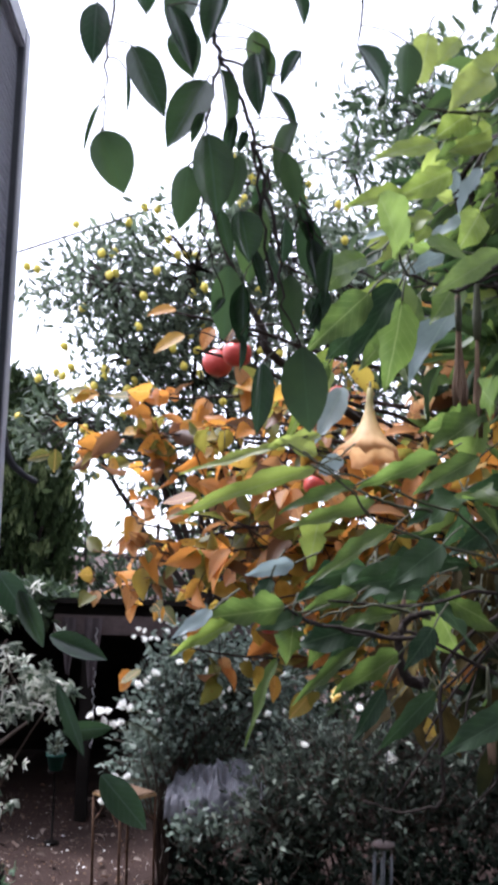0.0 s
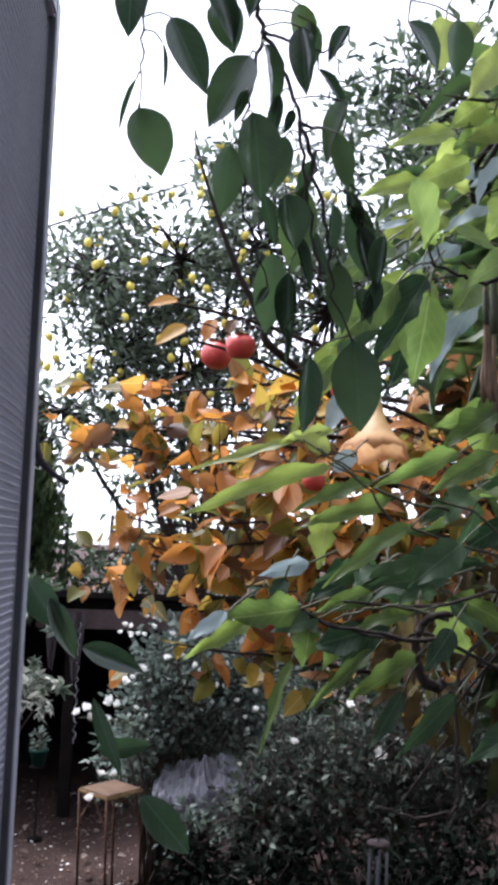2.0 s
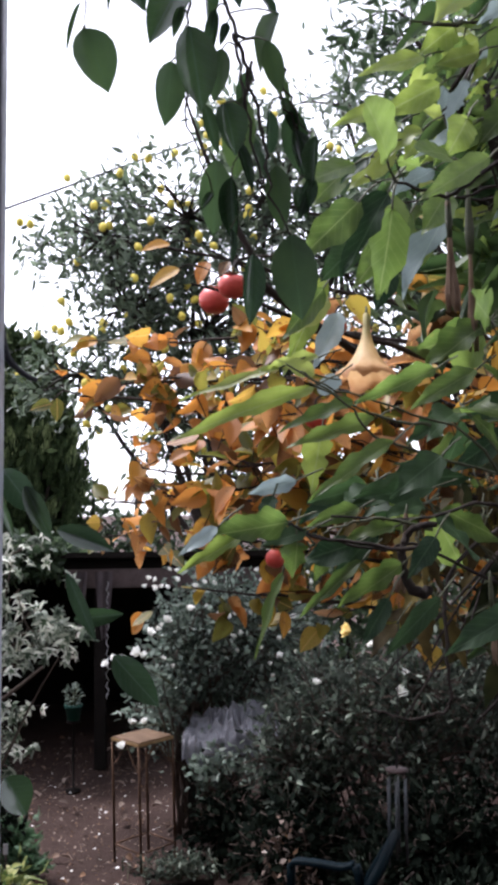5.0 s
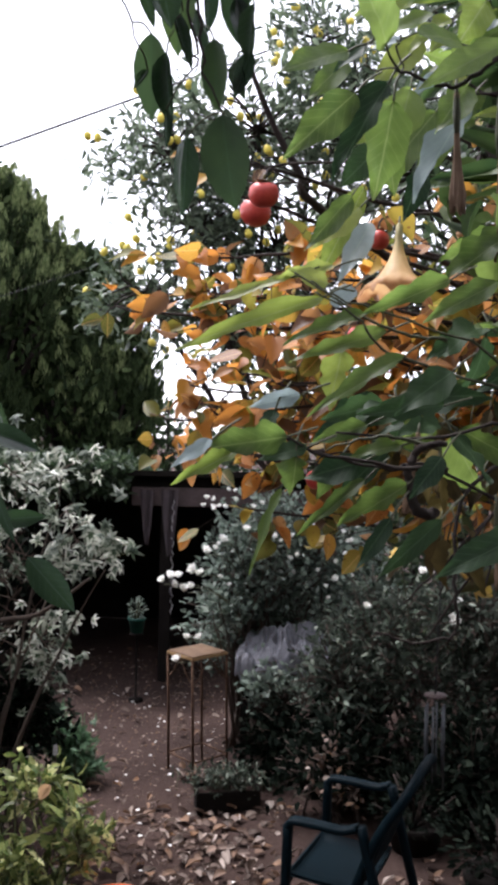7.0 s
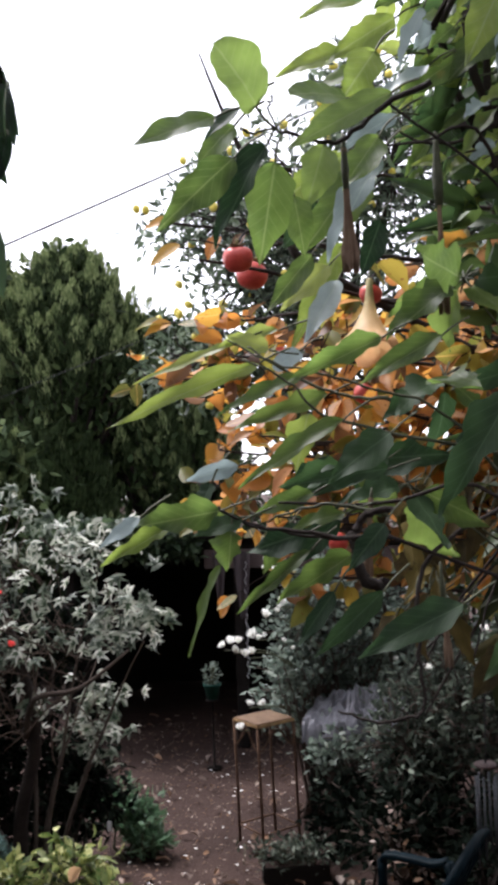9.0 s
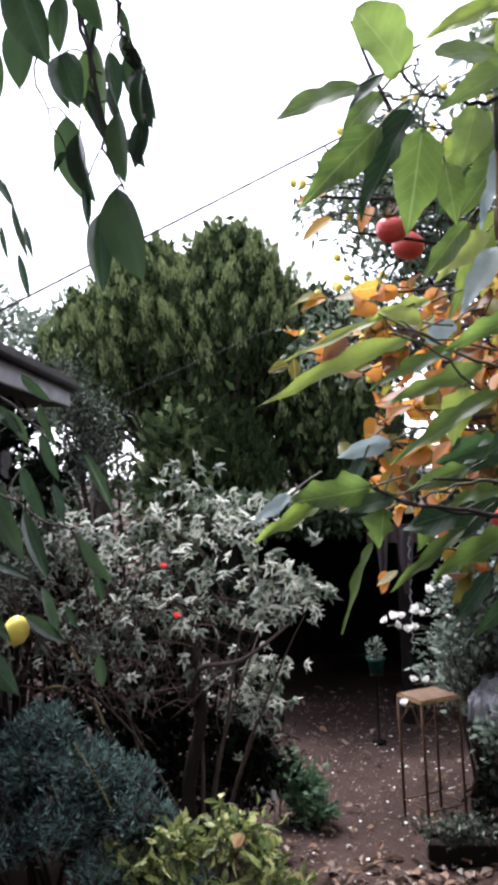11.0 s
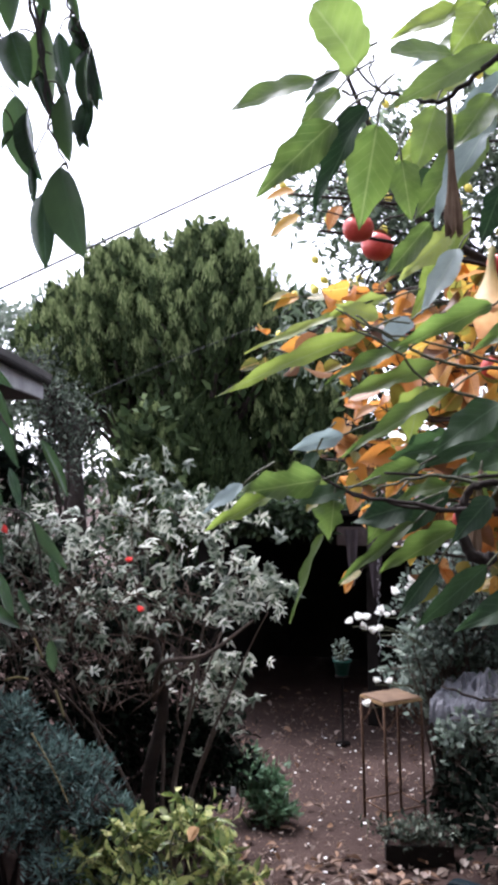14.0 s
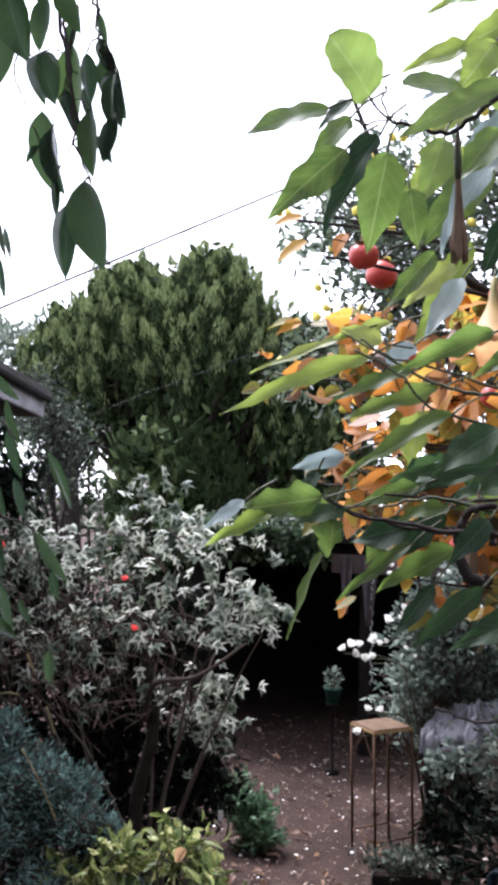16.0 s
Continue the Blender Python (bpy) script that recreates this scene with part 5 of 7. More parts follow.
part("stake", mesh_of("stake", *tube([(-0.742, 4.603, -0.05), (-0.742, 4.603, 0.583)], 0.003, 6), GREY_WOOD), tag)
part("dead_twig", mesh_of("dead_twig", *tube(bent([(-1.179, 3.420, 1.146), (-1.108, 3.420, 1.048), (-1.058, 3.420, 0.965), (-1.014, 3.420, 0.882)], 4), 0.0028, 5), CALYX), juniper, "pale dead twig")
part("dead_twig", mesh_of("dead_twig", *tube(bent([(-1.511, 4.000, 1.409), (-1.487, 4.000, 1.363), (-1.464, 4.000, 1.318)], 4), 0.006, 5), CALYX), maple, "pale dead twig")
part("dead_twig", mesh_of("dead_twig", *tube(bent([(-1.399, 4.000, 1.176), (-1.376, 4.000, 1.118), (-1.353, 4.000, 1.055)], 4), 0.006, 5), CALYX), maple, "pale dead twig")
part("dead_twig", mesh_of("dead_twig", *tube(bent([(-1.662, 4.000, 1.205), (-1.601, 4.000, 1.222), (-1.541, 4.000, 1.217)], 4), 0.006, 5), CALYX), maple, "pale dead twig")


# ---- cables ----
def cable(points, r, label):
    single("overhead_cable", mesh_of("overhead_cable", *tube(bent(points, 8), r, 6), CABLE), label, "cable")


cable([(-5.9, 0.6, 0.14 + 0.0), (-0.36, 7.0, 4.834), (3.07, 10.97, 7.74), (8.2, 16.9, 12.2)], 0.0085, "thin black overhead cable")


cable([(-5.6, 8.9, 2.3), (-3.341, 8.65, 3.074), (-0.941, 8.55, 3.866), (1.4, 8.3, 4.7)], 0.0026, "thin grey lower overhead cable")


# ---- persimmon tree ----
PERSIMMON_TREE = thing("persimmon_tree", (2.0, 4.1, 0), "persimmon tree in orange autumn leaf with red fruit", "tree")
RNG = np.random.default_rng(77)
part("trunk", mesh_of("trunk", *tube(bent([(2.0, 4.1, -0.1), (1.97, 4.1, 0.8), (1.92, 4.05, 1.6), (1.82, 4.0, 2.3), (1.75, 3.95, 2.9)], 4, 0.008, RNG), np.linspace(0.07, 0.035, 17), 10), DARK_BARK), PERSIMMON_TREE)
OVAL_ROWS = [0, 0.08, 0.22, 0.4, 0.6, 0.78, 0.92, 1.0]
OVAL_WIDE = [0.06, 0.5, 0.88, 1.0, 0.9, 0.62, 0.26, 0.02]
PERSIMMON_LEAVES = [mesh_of("persimmon_leaf", *blade(OVAL_ROWS, OVAL_WIDE, f, d, c, 0.02), PERSIMMON_LEAF) for f, d, c in ((0.08, 0.06, 0.08), (0.16, 0.12, 0.2), (0.05, -0.05, 0.05), (0.22, 0.18, 0.35))]
LEAF_COUNT = [0]
EXTRA_LEAVES = []


def persimmon_limb(tip, leafy):
    """A limb from the trunk to the tip, with twigs and leaves along its outer part."""
    r = RNG
    t = np.array(tip)
    root = np.array((1.88, 4.03, min(2.7, max(1.4, t[2] - 0.25))))
    mid = root * 0.5 + t * 0.5 + r.normal(0, 0.07, 3) + (0, 0.05, 0.05)
    line = bent([root, mid, t], 8, 0.007, r)
    part("limb", mesh_of("limb", *tube(line, np.linspace(0.017, 0.004, len(line)), 6), DARK_BARK), PERSIMMON_TREE)
    twigs = []
    for k in range(6, len(line)):
        for q in range(3):
            if r.random() > leafy:
                continue
            side = line[k] + r.normal(0, 0.10, 3) * (1, 1, 0.8)
            twigs.append(tube([line[k], line[k] * 0.5 + side * 0.5 + (0, 0, 0.01), side], 0.0024, 4))
            d = side - line[k]
            d /= np.linalg.norm(d) + 1e-6
            for e in range(2):
                w = (d * 0.8 + r.normal(0, 0.6, 3)) * (1, 1, 0.7) + (0, 0, -0.2)
                w /= np.linalg.norm(w)
                size = r.uniform(0.09, 0.15)
                base = side - d * 0.04 * e
                if 0.1 < base[0] < 0.5 and base[1] < 3.1 and 2.68 < base[2] < 3.1:
                    continue
                if LEAF_COUNT[0] < 290 and r.random() < 0.4:
                    part("leaf", PERSIMMON_LEAVES[int(r.integers(4))], PERSIMMON_TREE, "", leaf_pose(base, base + w * size, size * r.uniform(0.58, 0.74), r.uniform(-75, 75)))
                    LEAF_COUNT[0] += 1
                else:
                    EXTRA_LEAVES.append((base, w, r.normal(0, 0.7, 3) + (0.1, -0.45, 0.6), size))
    if twigs:
        part("branchwork", mesh_of("branchwork", *joined(twigs), DARK_BARK), PERSIMMON_TREE, "", None, "stuff")


persimmon_limb((-0.429, 4.300, 2.745), 0.76)
persimmon_limb((-0.204, 4.400, 2.228), 0.76)
persimmon_limb((-0.279, 4.800, 2.060), 0.76)
persimmon_limb((-0.028, 4.200, 2.939), 0.76)
persimmon_limb((0.076, 2.750, 2.987), 0.12)
persimmon_limb((0.187, 2.700, 2.855), 0.12)
persimmon_limb((0.164, 4.200, 1.837), 0.76)
persimmon_limb((0.188, 3.800, 2.406), 0.76)
persimmon_limb((0.466, 3.500, 2.519), 0.76)
persimmon_limb((0.441, 4.200, 2.020), 0.76)
persimmon_limb((0.760, 3.600, 2.305), 0.76)
persimmon_limb((0.469, 3.200, 3.302), 0.12)
persimmon_limb((1.011, 3.300, 2.667), 0.6)
persimmon_limb((0.883, 3.800, 2.124), 0.32)
persimmon_limb((1.329, 3.200, 3.066), 0.6)
persimmon_limb((1.139, 3.400, 2.509), 0.6)
persimmon_limb((0.446, 3.200, 2.892), 0.12)
persimmon_limb((-0.064, 4.200, 2.631), 0.76)
persimmon_limb((0.063, 4.200, 2.250), 0.76)
persimmon_limb((0.583, 3.600, 2.306), 0.76)
persimmon_limb((0.305, 3.800, 2.779), 0.76)
persimmon_limb((1.114, 3.800, 1.937), 0.32)
persimmon_limb((1.296, 3.200, 2.695), 0.6)
persimmon_limb((-0.063, 4.200, 2.377), 0.76)
persimmon_limb((0.235, 3.900, 2.246), 0.76)
persimmon_limb((0.067, 4.000, 2.758), 0.76)
persimmon_limb((0.363, 3.600, 2.373), 0.76)
persimmon_limb((-0.140, 4.200, 2.758), 0.76)
persimmon_limb((0.533, 3.800, 2.174), 0.76)
persimmon_limb((0.900, 3.400, 2.362), 0.32)
persimmon_limb((0.189, 4.200, 2.073), 0.76)
persimmon_limb((1.137, 3.000, 2.857), 0.6)
persimmon_limb((0.453, 3.600, 2.705), 0.76)
persimmon_limb((0.647, 3.400, 2.468), 0.76)

# Extra limbs on the right, mostly out of view, added to shade the ground.
for k in range(5):
    persimmon_limb((1.5 + 1.5 * RNG.random(), 2.9 + 2.2 * RNG.random(), 2.3 + 1.5 * RNG.random()), 0.8)
if EXTRA_LEAVES:
    p, d, f, s = (np.array(c) for c in zip(*EXTRA_LEAVES))
    part("foliage", scatter_mesh("foliage", blade([0, 0.14, 0.35, 0.6, 0.85, 1.0], [0.08, 0.7, 1.0, 0.92, 0.45, 0.03], 0.12, 0.1, 0.18, 0.02), [(p, d, f, s, s * 0.62)], LOOSE_PERSIMMON), PERSIMMON_TREE, "", None, "stuff")

FRUIT = mesh_of("persimmon", *lathe([(0.0, -0.42), (0.14, -0.415), (0.3, -0.37), (0.43, -0.25), (0.5, -0.05), (0.49, 0.12), (0.42, 0.27), (0.28, 0.36), (0.14, 0.37), (0.0, 0.34)], 28, 4, 0.025), PERSIMMON)
CAP = mesh_of("calyx", *joined([scatter(simple_blade(0.3, -0.2), np.tile((0, 0, 0.36), (4, 1)), [(1, 0.2, 0.1), (-0.2, 1, 0.1), (-1, -0.2, 0.1), (0.2, -1, 0.1)], np.tile((0, 0, 1), (4, 1)), 0.36, 0.42), tube([(0, 0, 0.34), (0.02, 0, 0.62)], 0.05, 6)]), CALYX)


def persimmon(place, size, tilt):
    m = Matrix.Translation(place) @ Euler((radians(tilt), radians(tilt * 0.6), tilt)).to_matrix().to_4x4() @ Matrix.Scale(size, 4)
    fruit = part("persimmon", FRUIT, PERSIMMON_TREE, "ripe red-orange persimmon", m)
    cap = new("calyx", CAP)
    cap.parent = fruit
    top = np.array(place) + (0, 0.02, size * 0.6)
    part("twig", mesh_of("twig", *tube(bent([top, top + (0.04, 0.05, 0.05), top + (0.25, 0.12, 0.08)], 4), 0.004, 5), DARK_BARK), PERSIMMON_TREE)


for base, tip, wide in (((0.155, 2.60, 2.875), (0.066, 2.575, 2.825), 0.055), ((0.125, 2.66, 2.965), (0.045, 2.62, 2.945), 0.048), ((0.235, 2.75, 2.935), (0.205, 2.71, 2.865), 0.05), ((0.30, 2.80, 2.95), (0.275, 2.76, 2.895), 0.04)):
    part("leaf", PERSIMMON_LEAVES[1], PERSIMMON_TREE, "", leaf_pose(base, tip, wide, 25))
    part("twig", mesh_of("twig", *tube(bent([base, (base[0] + 0.06, base[1] + 0.05, base[2] + 0.02), (base[0] + 0.3, base[1] + 0.3, base[2] - 0.02)], 3), 0.0022, 5), DARK_BARK), PERSIMMON_TREE)
persimmon((0.310, 2.640, 2.835), 0.088, 12)
persimmon((0.260, 3.220, 2.922), 0.106, -14)
persimmon((0.624, 3.300, 2.505), 0.082, 20)
persimmon((0.207, 4.200, 2.790), 0.095, 30)
persimmon((0.492, 3.600, 1.990), 0.075, 40)
persimmon((0.664, 3.000, 2.785), 0.07, 8)
persimmon((1.249, 3.000, 2.817), 0.08, -10)

part("twig", mesh_of("twig", *tube(bent([(0.154, 2.950, 3.583), (0.193, 2.970, 3.471), (0.245, 3.000, 3.334), (0.323, 3.050, 3.163), (0.414, 3.100, 3.016), (0.487, 3.150, 2.913), (1.2, 3.7, 2.6), (1.85, 4.0, 2.45)], 4), np.linspace(0.0025, 0.02, 29), 6), DARK_BARK), PERSIMMON_TREE, "bare upright twig")


# ---- angel's trumpet ----
TRUMPET_TREE = thing("angels_trumpet", (1.2, 2.35, 0), "large-leaved shrub with hanging peach trumpet flowers", "shrub")
part("trunk", mesh_of("trunk", *tube(bent([(1.2, 2.35, -0.1), (1.18, 2.33, 0.7), (1.13, 2.3, 1.5), (1.12, 2.3, 2.2), (1.08, 2.25, 2.75)], 4, 0.006, RNG), np.linspace(0.036, 0.016, 17), 10), DARK_BARK), TRUMPET_TREE)


def lobed_blade(k, mat):
    """A long soft leaf: uneven coarse lobes, arched, twisted and wavy, drooping to a drawn-out tip."""
    r = np.random.default_rng(300 + k)
    v, f = [], []
    arch, twist, droop, fold = r.uniform(0.05, 0.35), r.uniform(-0.6, 0.6), r.uniform(0.0, 0.4), r.uniform(0.1, 0.5)
    if k < 3:
        arch, twist, droop, fold = 0.06, 0.12 * (k - 1), 0.02, 0.12
    ph = r.uniform(0, 6, 4)
    n = 22
    for i in range(n + 1):
        t = i / n
        w = math.sin(math.pi * t ** 0.72) ** 0.9 * (1 - 0.25 * t) * 1.12 + 0.02
        z = -droop * 2.0 * t * t
        mid = arch * math.sin(math.pi * t) + 0.07 * math.sin(7 * t + ph[0])
        turn = twist * (t - 0.3)
        for j in (-1, -0.55, 0, 0.55, 1):
            lobe = 1 + (0.19 * math.sin(17 * t + ph[1 + (j > 0)]) + 0.09 * math.sin(37 * t + ph[3] + j)) * abs(j)
            x = 0.5 * w * j * lobe
            h = fold * abs(x) + 0.07 * math.sin(13 * t + ph[2] + 2 * j) * abs(j)
            v.append((mid + x * math.cos(turn) - h * math.sin(turn), t - 0.03 * abs(j) * w, z + x * math.sin(turn) + h * math.cos(turn)))
    for i in range(n):
        for j in range(4):
            f.append((i * 5 + j, i * 5 + j + 1, i * 5 + j + 6, i * 5 + j + 5))
    return mesh_of("trumpet_leaf", v, f, mat)


def smooth_blade(k, mat, broad):
    """A soft oval leaf with a shallow wavy margin, a rounded base and a drawn-out tip; broad: nearly round."""
    r = np.random.default_rng(500 + k)
    arch, twist, droop, fold = r.uniform(-0.08, 0.08), r.uniform(-0.35, 0.35), r.uniform(0.02, 0.16), r.uniform(0.06, 0.3)
    ph = r.uniform(0, 6, 5)
    v, f, n, across = [], [], 26, (-1, -0.7, -0.35, 0, 0.35, 0.7, 1)
    for i in range(n + 1):
        t = i / n
        if broad:
            w = (4 * t * (1 - t)) ** 0.42 * (1.02 - 0.12 * t)
        else:
            w = math.sin(math.pi * t ** 0.74) ** 1.05 * (1.06 - 0.14 * t) + 0.015 * (1 - t)
        mid, turn = arch * math.sin(math.pi * t), twist * (t - 0.3)
        for j in across:
            edge = 1 + (0.45 if broad else 1.0) * (0.085 * math.sin(15 * t + ph[0 if j > 0 else 1]) + 0.045 * math.sin(29 * t + ph[2])) * abs(j)
            x = 0.5 * w * j * edge
            h = fold * abs(x) + (0.03 if broad else 0.055) * math.sin(11 * t + ph[3] + 2.2 * j) * abs(j) + 0.012 * math.sin(24 * t - 5 * abs(j))
            v.append((mid + x * math.cos(turn) - h * math.sin(turn), t - 0.05 * abs(j) * w * (t < 0.5), -droop * 2 * t * t + x * math.sin(turn) + h * math.cos(turn)))
    c = len(across)
    for i in range(n):
        for j in range(c - 1):
            f.append((i * c + j, i * c + j + 1, (i + 1) * c + j + 1, (i + 1) * c + j))
    return mesh_of("trumpet_leaf", v, f, mat)


LEAF_LOOKS = (TRUMPET, TRUMPET_SHEEN, TRUMPET_DARK, TRUMPET_BRIGHT, DEAD_LEAF)
LEAF_SHAPES = [[[smooth_blade(k, mat, False) for k in range(6)], [smooth_blade(k, mat, True) for k in range(3)], [lobed_blade(k, mat) for k in range(14)]] for mat in LEAF_LOOKS]


def trumpet_leaf(base, tip, width, turn, look_of=0, shape=2):
    kinds = LEAF_SHAPES[look_of][shape]
    part("leaf", kinds[int(abs(base[0] * 977 + base[2] * 613)) % len(kinds)], TRUMPET_TREE, ("", "leaf underside with sky sheen in its colour", "dark leaf, age and shade in its colour", "bright leaf", "withered brown leaf")[look_of], leaf_pose(base, tip, width, turn))
    b, t = np.array(base), np.array(tip)
    d = (b - t) / np.linalg.norm(b - t)
    part("leaf_stalk", mesh_of("leaf_stalk", *tube(bent([b + d * 0.055 + (0.01, 0.02, 0.012), b + d * 0.03 + (0, 0.004, 0.005), b + (0, 0.001, -0.001)], 3), 0.0022, 5), GREEN_STEM), TRUMPET_TREE)


def trumpet_stem(points, radius):
    line = bent(points, 5, 0.0018, RNG)
    part("branch", mesh_of("branch", *tube(line, np.linspace(radius * 0.25, radius * 0.55, len(line)), 8), GREEN_STEM if radius < 0.0085 else DARK_BARK), TRUMPET_TREE)


def trumpet_flower(top, mouth, wide, mat, label, closed=False):
    """A hanging trumpet: narrow green tube, flared bell with five points."""
    a, b = Vector(top), Vector(mouth)
    size = (b - a).length
    rows = [(0.02, 0), (0.055, 0.03), (0.06, 0.2), (0.075, 0.33), (0.11, 0.45), (0.16, 0.56), (0.215, 0.66), (0.28, 0.75), (0.36, 0.83), (0.44, 0.89), (0.50, 0.94), (0.53, 1.0), (0.52, 1.05)]
    if closed:
        rows = [(0.02, 0), (0.055, 0.03), (0.05, 0.3), (0.06, 0.5), (0.10, 0.7), (0.15, 0.86), (0.13, 1.0), (0.06, 0.99)]
    v, f = [], []
    n = 40
    for i, (r, z) in enumerate(rows):
        for k in range(n):
            w = 2 * math.pi * k / n
            flare = max(0.0, (z - 0.7) / 0.3)
            q = r * (1 + 0.16 * flare * math.cos(5 * w) + (0.12 * math.sin(9 * w + 1) if closed else 0.04 * math.sin(11 * w) * flare))
            ragged = 0.0 if closed else max(0.0, (z - 0.86) / 0.19)
            v.append((q * math.cos(w) * wide / size, q * math.sin(w) * wide / size, -z - 0.04 * flare * math.cos(5 * w) - ragged * (0.03 * math.sin(13 * w) + 0.05 * math.sin(7 * w + 2))))
    for i in range(len(rows) - 1):
        for k in range(n):
            j = (k + 1) % n
            f.append((i * n + k, i * n + j, (i + 1) * n + j, (i + 1) * n + k))
    turn = (a - b).to_track_quat("Z", "Y").to_matrix().to_4x4()
    m = Matrix.Translation(a) @ turn @ Matrix.Scale(size, 4)
    flower = part("flower", mesh_of("flower", v, f, mat), TRUMPET_TREE, label, m)
    sheath = new("flower_sheath", mesh_of("flower_sheath", *tube([(0, 0, 0.1), (0, 0, 0.0), (0.004, 0, -0.2), (0.006, 0, -0.36)], [0.012, 0.02, 0.034, 0.024], 9), GREEN_STEM))
    sheath.parent = flower


trumpet_flower((0.676, 2.48, 2.72), (0.668, 2.45, 2.53), 0.165, TRUMPET_PETAL, "hanging peach-coloured trumpet flower")
trumpet_flower((0.960, 2.98, 2.96), (0.966, 2.95, 2.77), 0.16, TRUMPET_PETAL, "hanging peach-coloured trumpet flower")
trumpet_flower((0.668, 1.55, 2.729), (0.673, 1.55, 2.53), 0.085, DRY_PETAL, "withered brown trumpet flower", True)
trumpet_flower((0.834, 2.0, 2.872), (0.837, 2.0, 2.54), 0.075, DRY_PETAL, "withered brown trumpet flower", True)
trumpet_flower((0.80, 1.80, 2.03), (0.808, 1.80, 1.865), 0.05, DRY_PETAL, "slender closed hanging bud", True)
trumpet_flower((0.675, 2.000, 2.167), (0.657, 2.000, 1.995), 0.09, DRY_PETAL, "withered brown trumpet flower", True)
trumpet_stem([(0.562, 1.520, 2.756), (0.581, 1.520, 2.747), (0.629, 1.520, 2.728), (0.675, 1.520, 2.730), (0.734, 1.520, 2.774), (0.808, 1.520, 2.806)], 0.009)
trumpet_stem([(0.571, 1.470, 2.735), (0.560, 1.470, 2.769), (0.566, 1.470, 2.786)], 0.005)
trumpet_stem([(0.566, 1.500, 2.748), (0.532, 1.500, 2.743), (0.511, 1.500, 2.753)], 0.005)
trumpet_stem([(0.740, 1.520, 2.779), (1.05, 2.25, 2.75), (1.12, 2.3, 2.2)], 0.009)
trumpet_stem([(0.388, 1.860, 2.150), (0.462, 1.860, 2.116), (0.548, 1.860, 2.105), (0.631, 1.860, 2.089), (0.716, 1.860, 2.089)], 0.01)
trumpet_stem([(0.476, 1.900, 2.123), (0.542, 1.900, 2.147), (0.617, 1.900, 2.152), (0.710, 1.900, 2.130)], 0.008)
trumpet_stem([(0.438, 1.950, 2.477), (0.494, 1.950, 2.439), (0.572, 1.950, 2.391), (0.647, 1.950, 2.365), (0.722, 1.950, 2.356)], 0.008)
trumpet_stem([(0.720, 1.900, 2.140), (0.674, 1.900, 2.137), (0.646, 1.900, 2.104), (0.642, 1.900, 2.051), (0.665, 1.900, 2.003), (0.697, 1.900, 1.999)], 0.024)
trumpet_stem([(0.733, 1.980, 3.286), (0.814, 1.980, 3.285), (0.881, 1.980, 3.305), (0.958, 1.980, 3.370)], 0.009)
trumpet_stem([(0.756, 2.000, 2.917), (0.808, 2.000, 2.885), (0.888, 2.000, 2.880), (0.956, 2.000, 2.914)], 0.009)
trumpet_stem([(0.379, 1.840, 2.159), (0.473, 1.860, 2.113), (0.605, 1.900, 2.088), (0.708, 1.950, 2.086), (1.05, 2.2, 1.9), (1.14, 2.3, 1.6)], 0.009)
trumpet_stem([(0.446, 1.850, 2.439), (0.529, 1.870, 2.394), (0.588, 1.900, 2.330), (0.712, 1.950, 2.291), (1.05, 2.2, 2.2), (1.13, 2.3, 1.9)], 0.008)
trumpet_stem([(0.403, 1.920, 2.489), (0.514, 1.930, 2.432), (0.678, 1.950, 2.385), (0.856, 2.000, 2.300), (1.13, 2.28, 1.95)], 0.007)
trumpet_stem([(0.687, 1.900, 3.250), (0.831, 1.950, 3.274), (0.959, 2.000, 3.325), (1.15, 2.25, 2.7)], 0.008)
trumpet_stem([(0.496, 1.920, 2.160), (0.680, 1.980, 2.151), (0.934, 2.050, 2.153), (1.14, 2.3, 1.7)], 0.01)
trumpet_stem([(0.664, 1.900, 2.838), (0.806, 1.950, 2.869), (0.943, 2.000, 2.860), (1.12, 2.3, 2.4)], 0.009)


def trumpet_whorl(tip, size, old=0.4, count=6):
    """A branch end with its tuft of spreading, drooping leaves; old: share darkened, for age and shade."""
    c = np.array(tip)
    for k in range(count):
        w = k * 2 * math.pi / count + RNG.uniform(-0.4, 0.4)
        d = np.array((math.cos(w) - 0.35, 0.7 * math.sin(w) - 0.3, RNG.uniform(-0.9, 0.1)))
        d /= np.linalg.norm(d)
        long = size * RNG.uniform(0.7, 1.25)
        base = c + d * 0.03
        trumpet_leaf(tuple(base), tuple(base + d * long), long * RNG.uniform(0.36, 0.5), RNG.uniform(-50, 50), 2 if RNG.random() < old else 0)
    trumpet_stem([tuple(c), tuple(c * 0.6 + np.array((1.1, 2.3, c[2] - 0.25)) * 0.4), (1.11, 2.29, max(1.5, c[2] - 0.3))], 0.006)


trumpet_whorl((1.094, 2.400, 3.210), 0.18, 0.1)
trumpet_whorl((0.936, 2.400, 3.304), 0.17, 0.1)
trumpet_whorl((0.879, 2.000, 2.596), 0.16, 0.4)
trumpet_whorl((0.837, 2.100, 2.411), 0.16, 0.4)
trumpet_whorl((0.641, 2.150, 2.240), 0.15, 0.4)
trumpet_whorl((0.750, 2.100, 2.186), 0.15, 0.4)


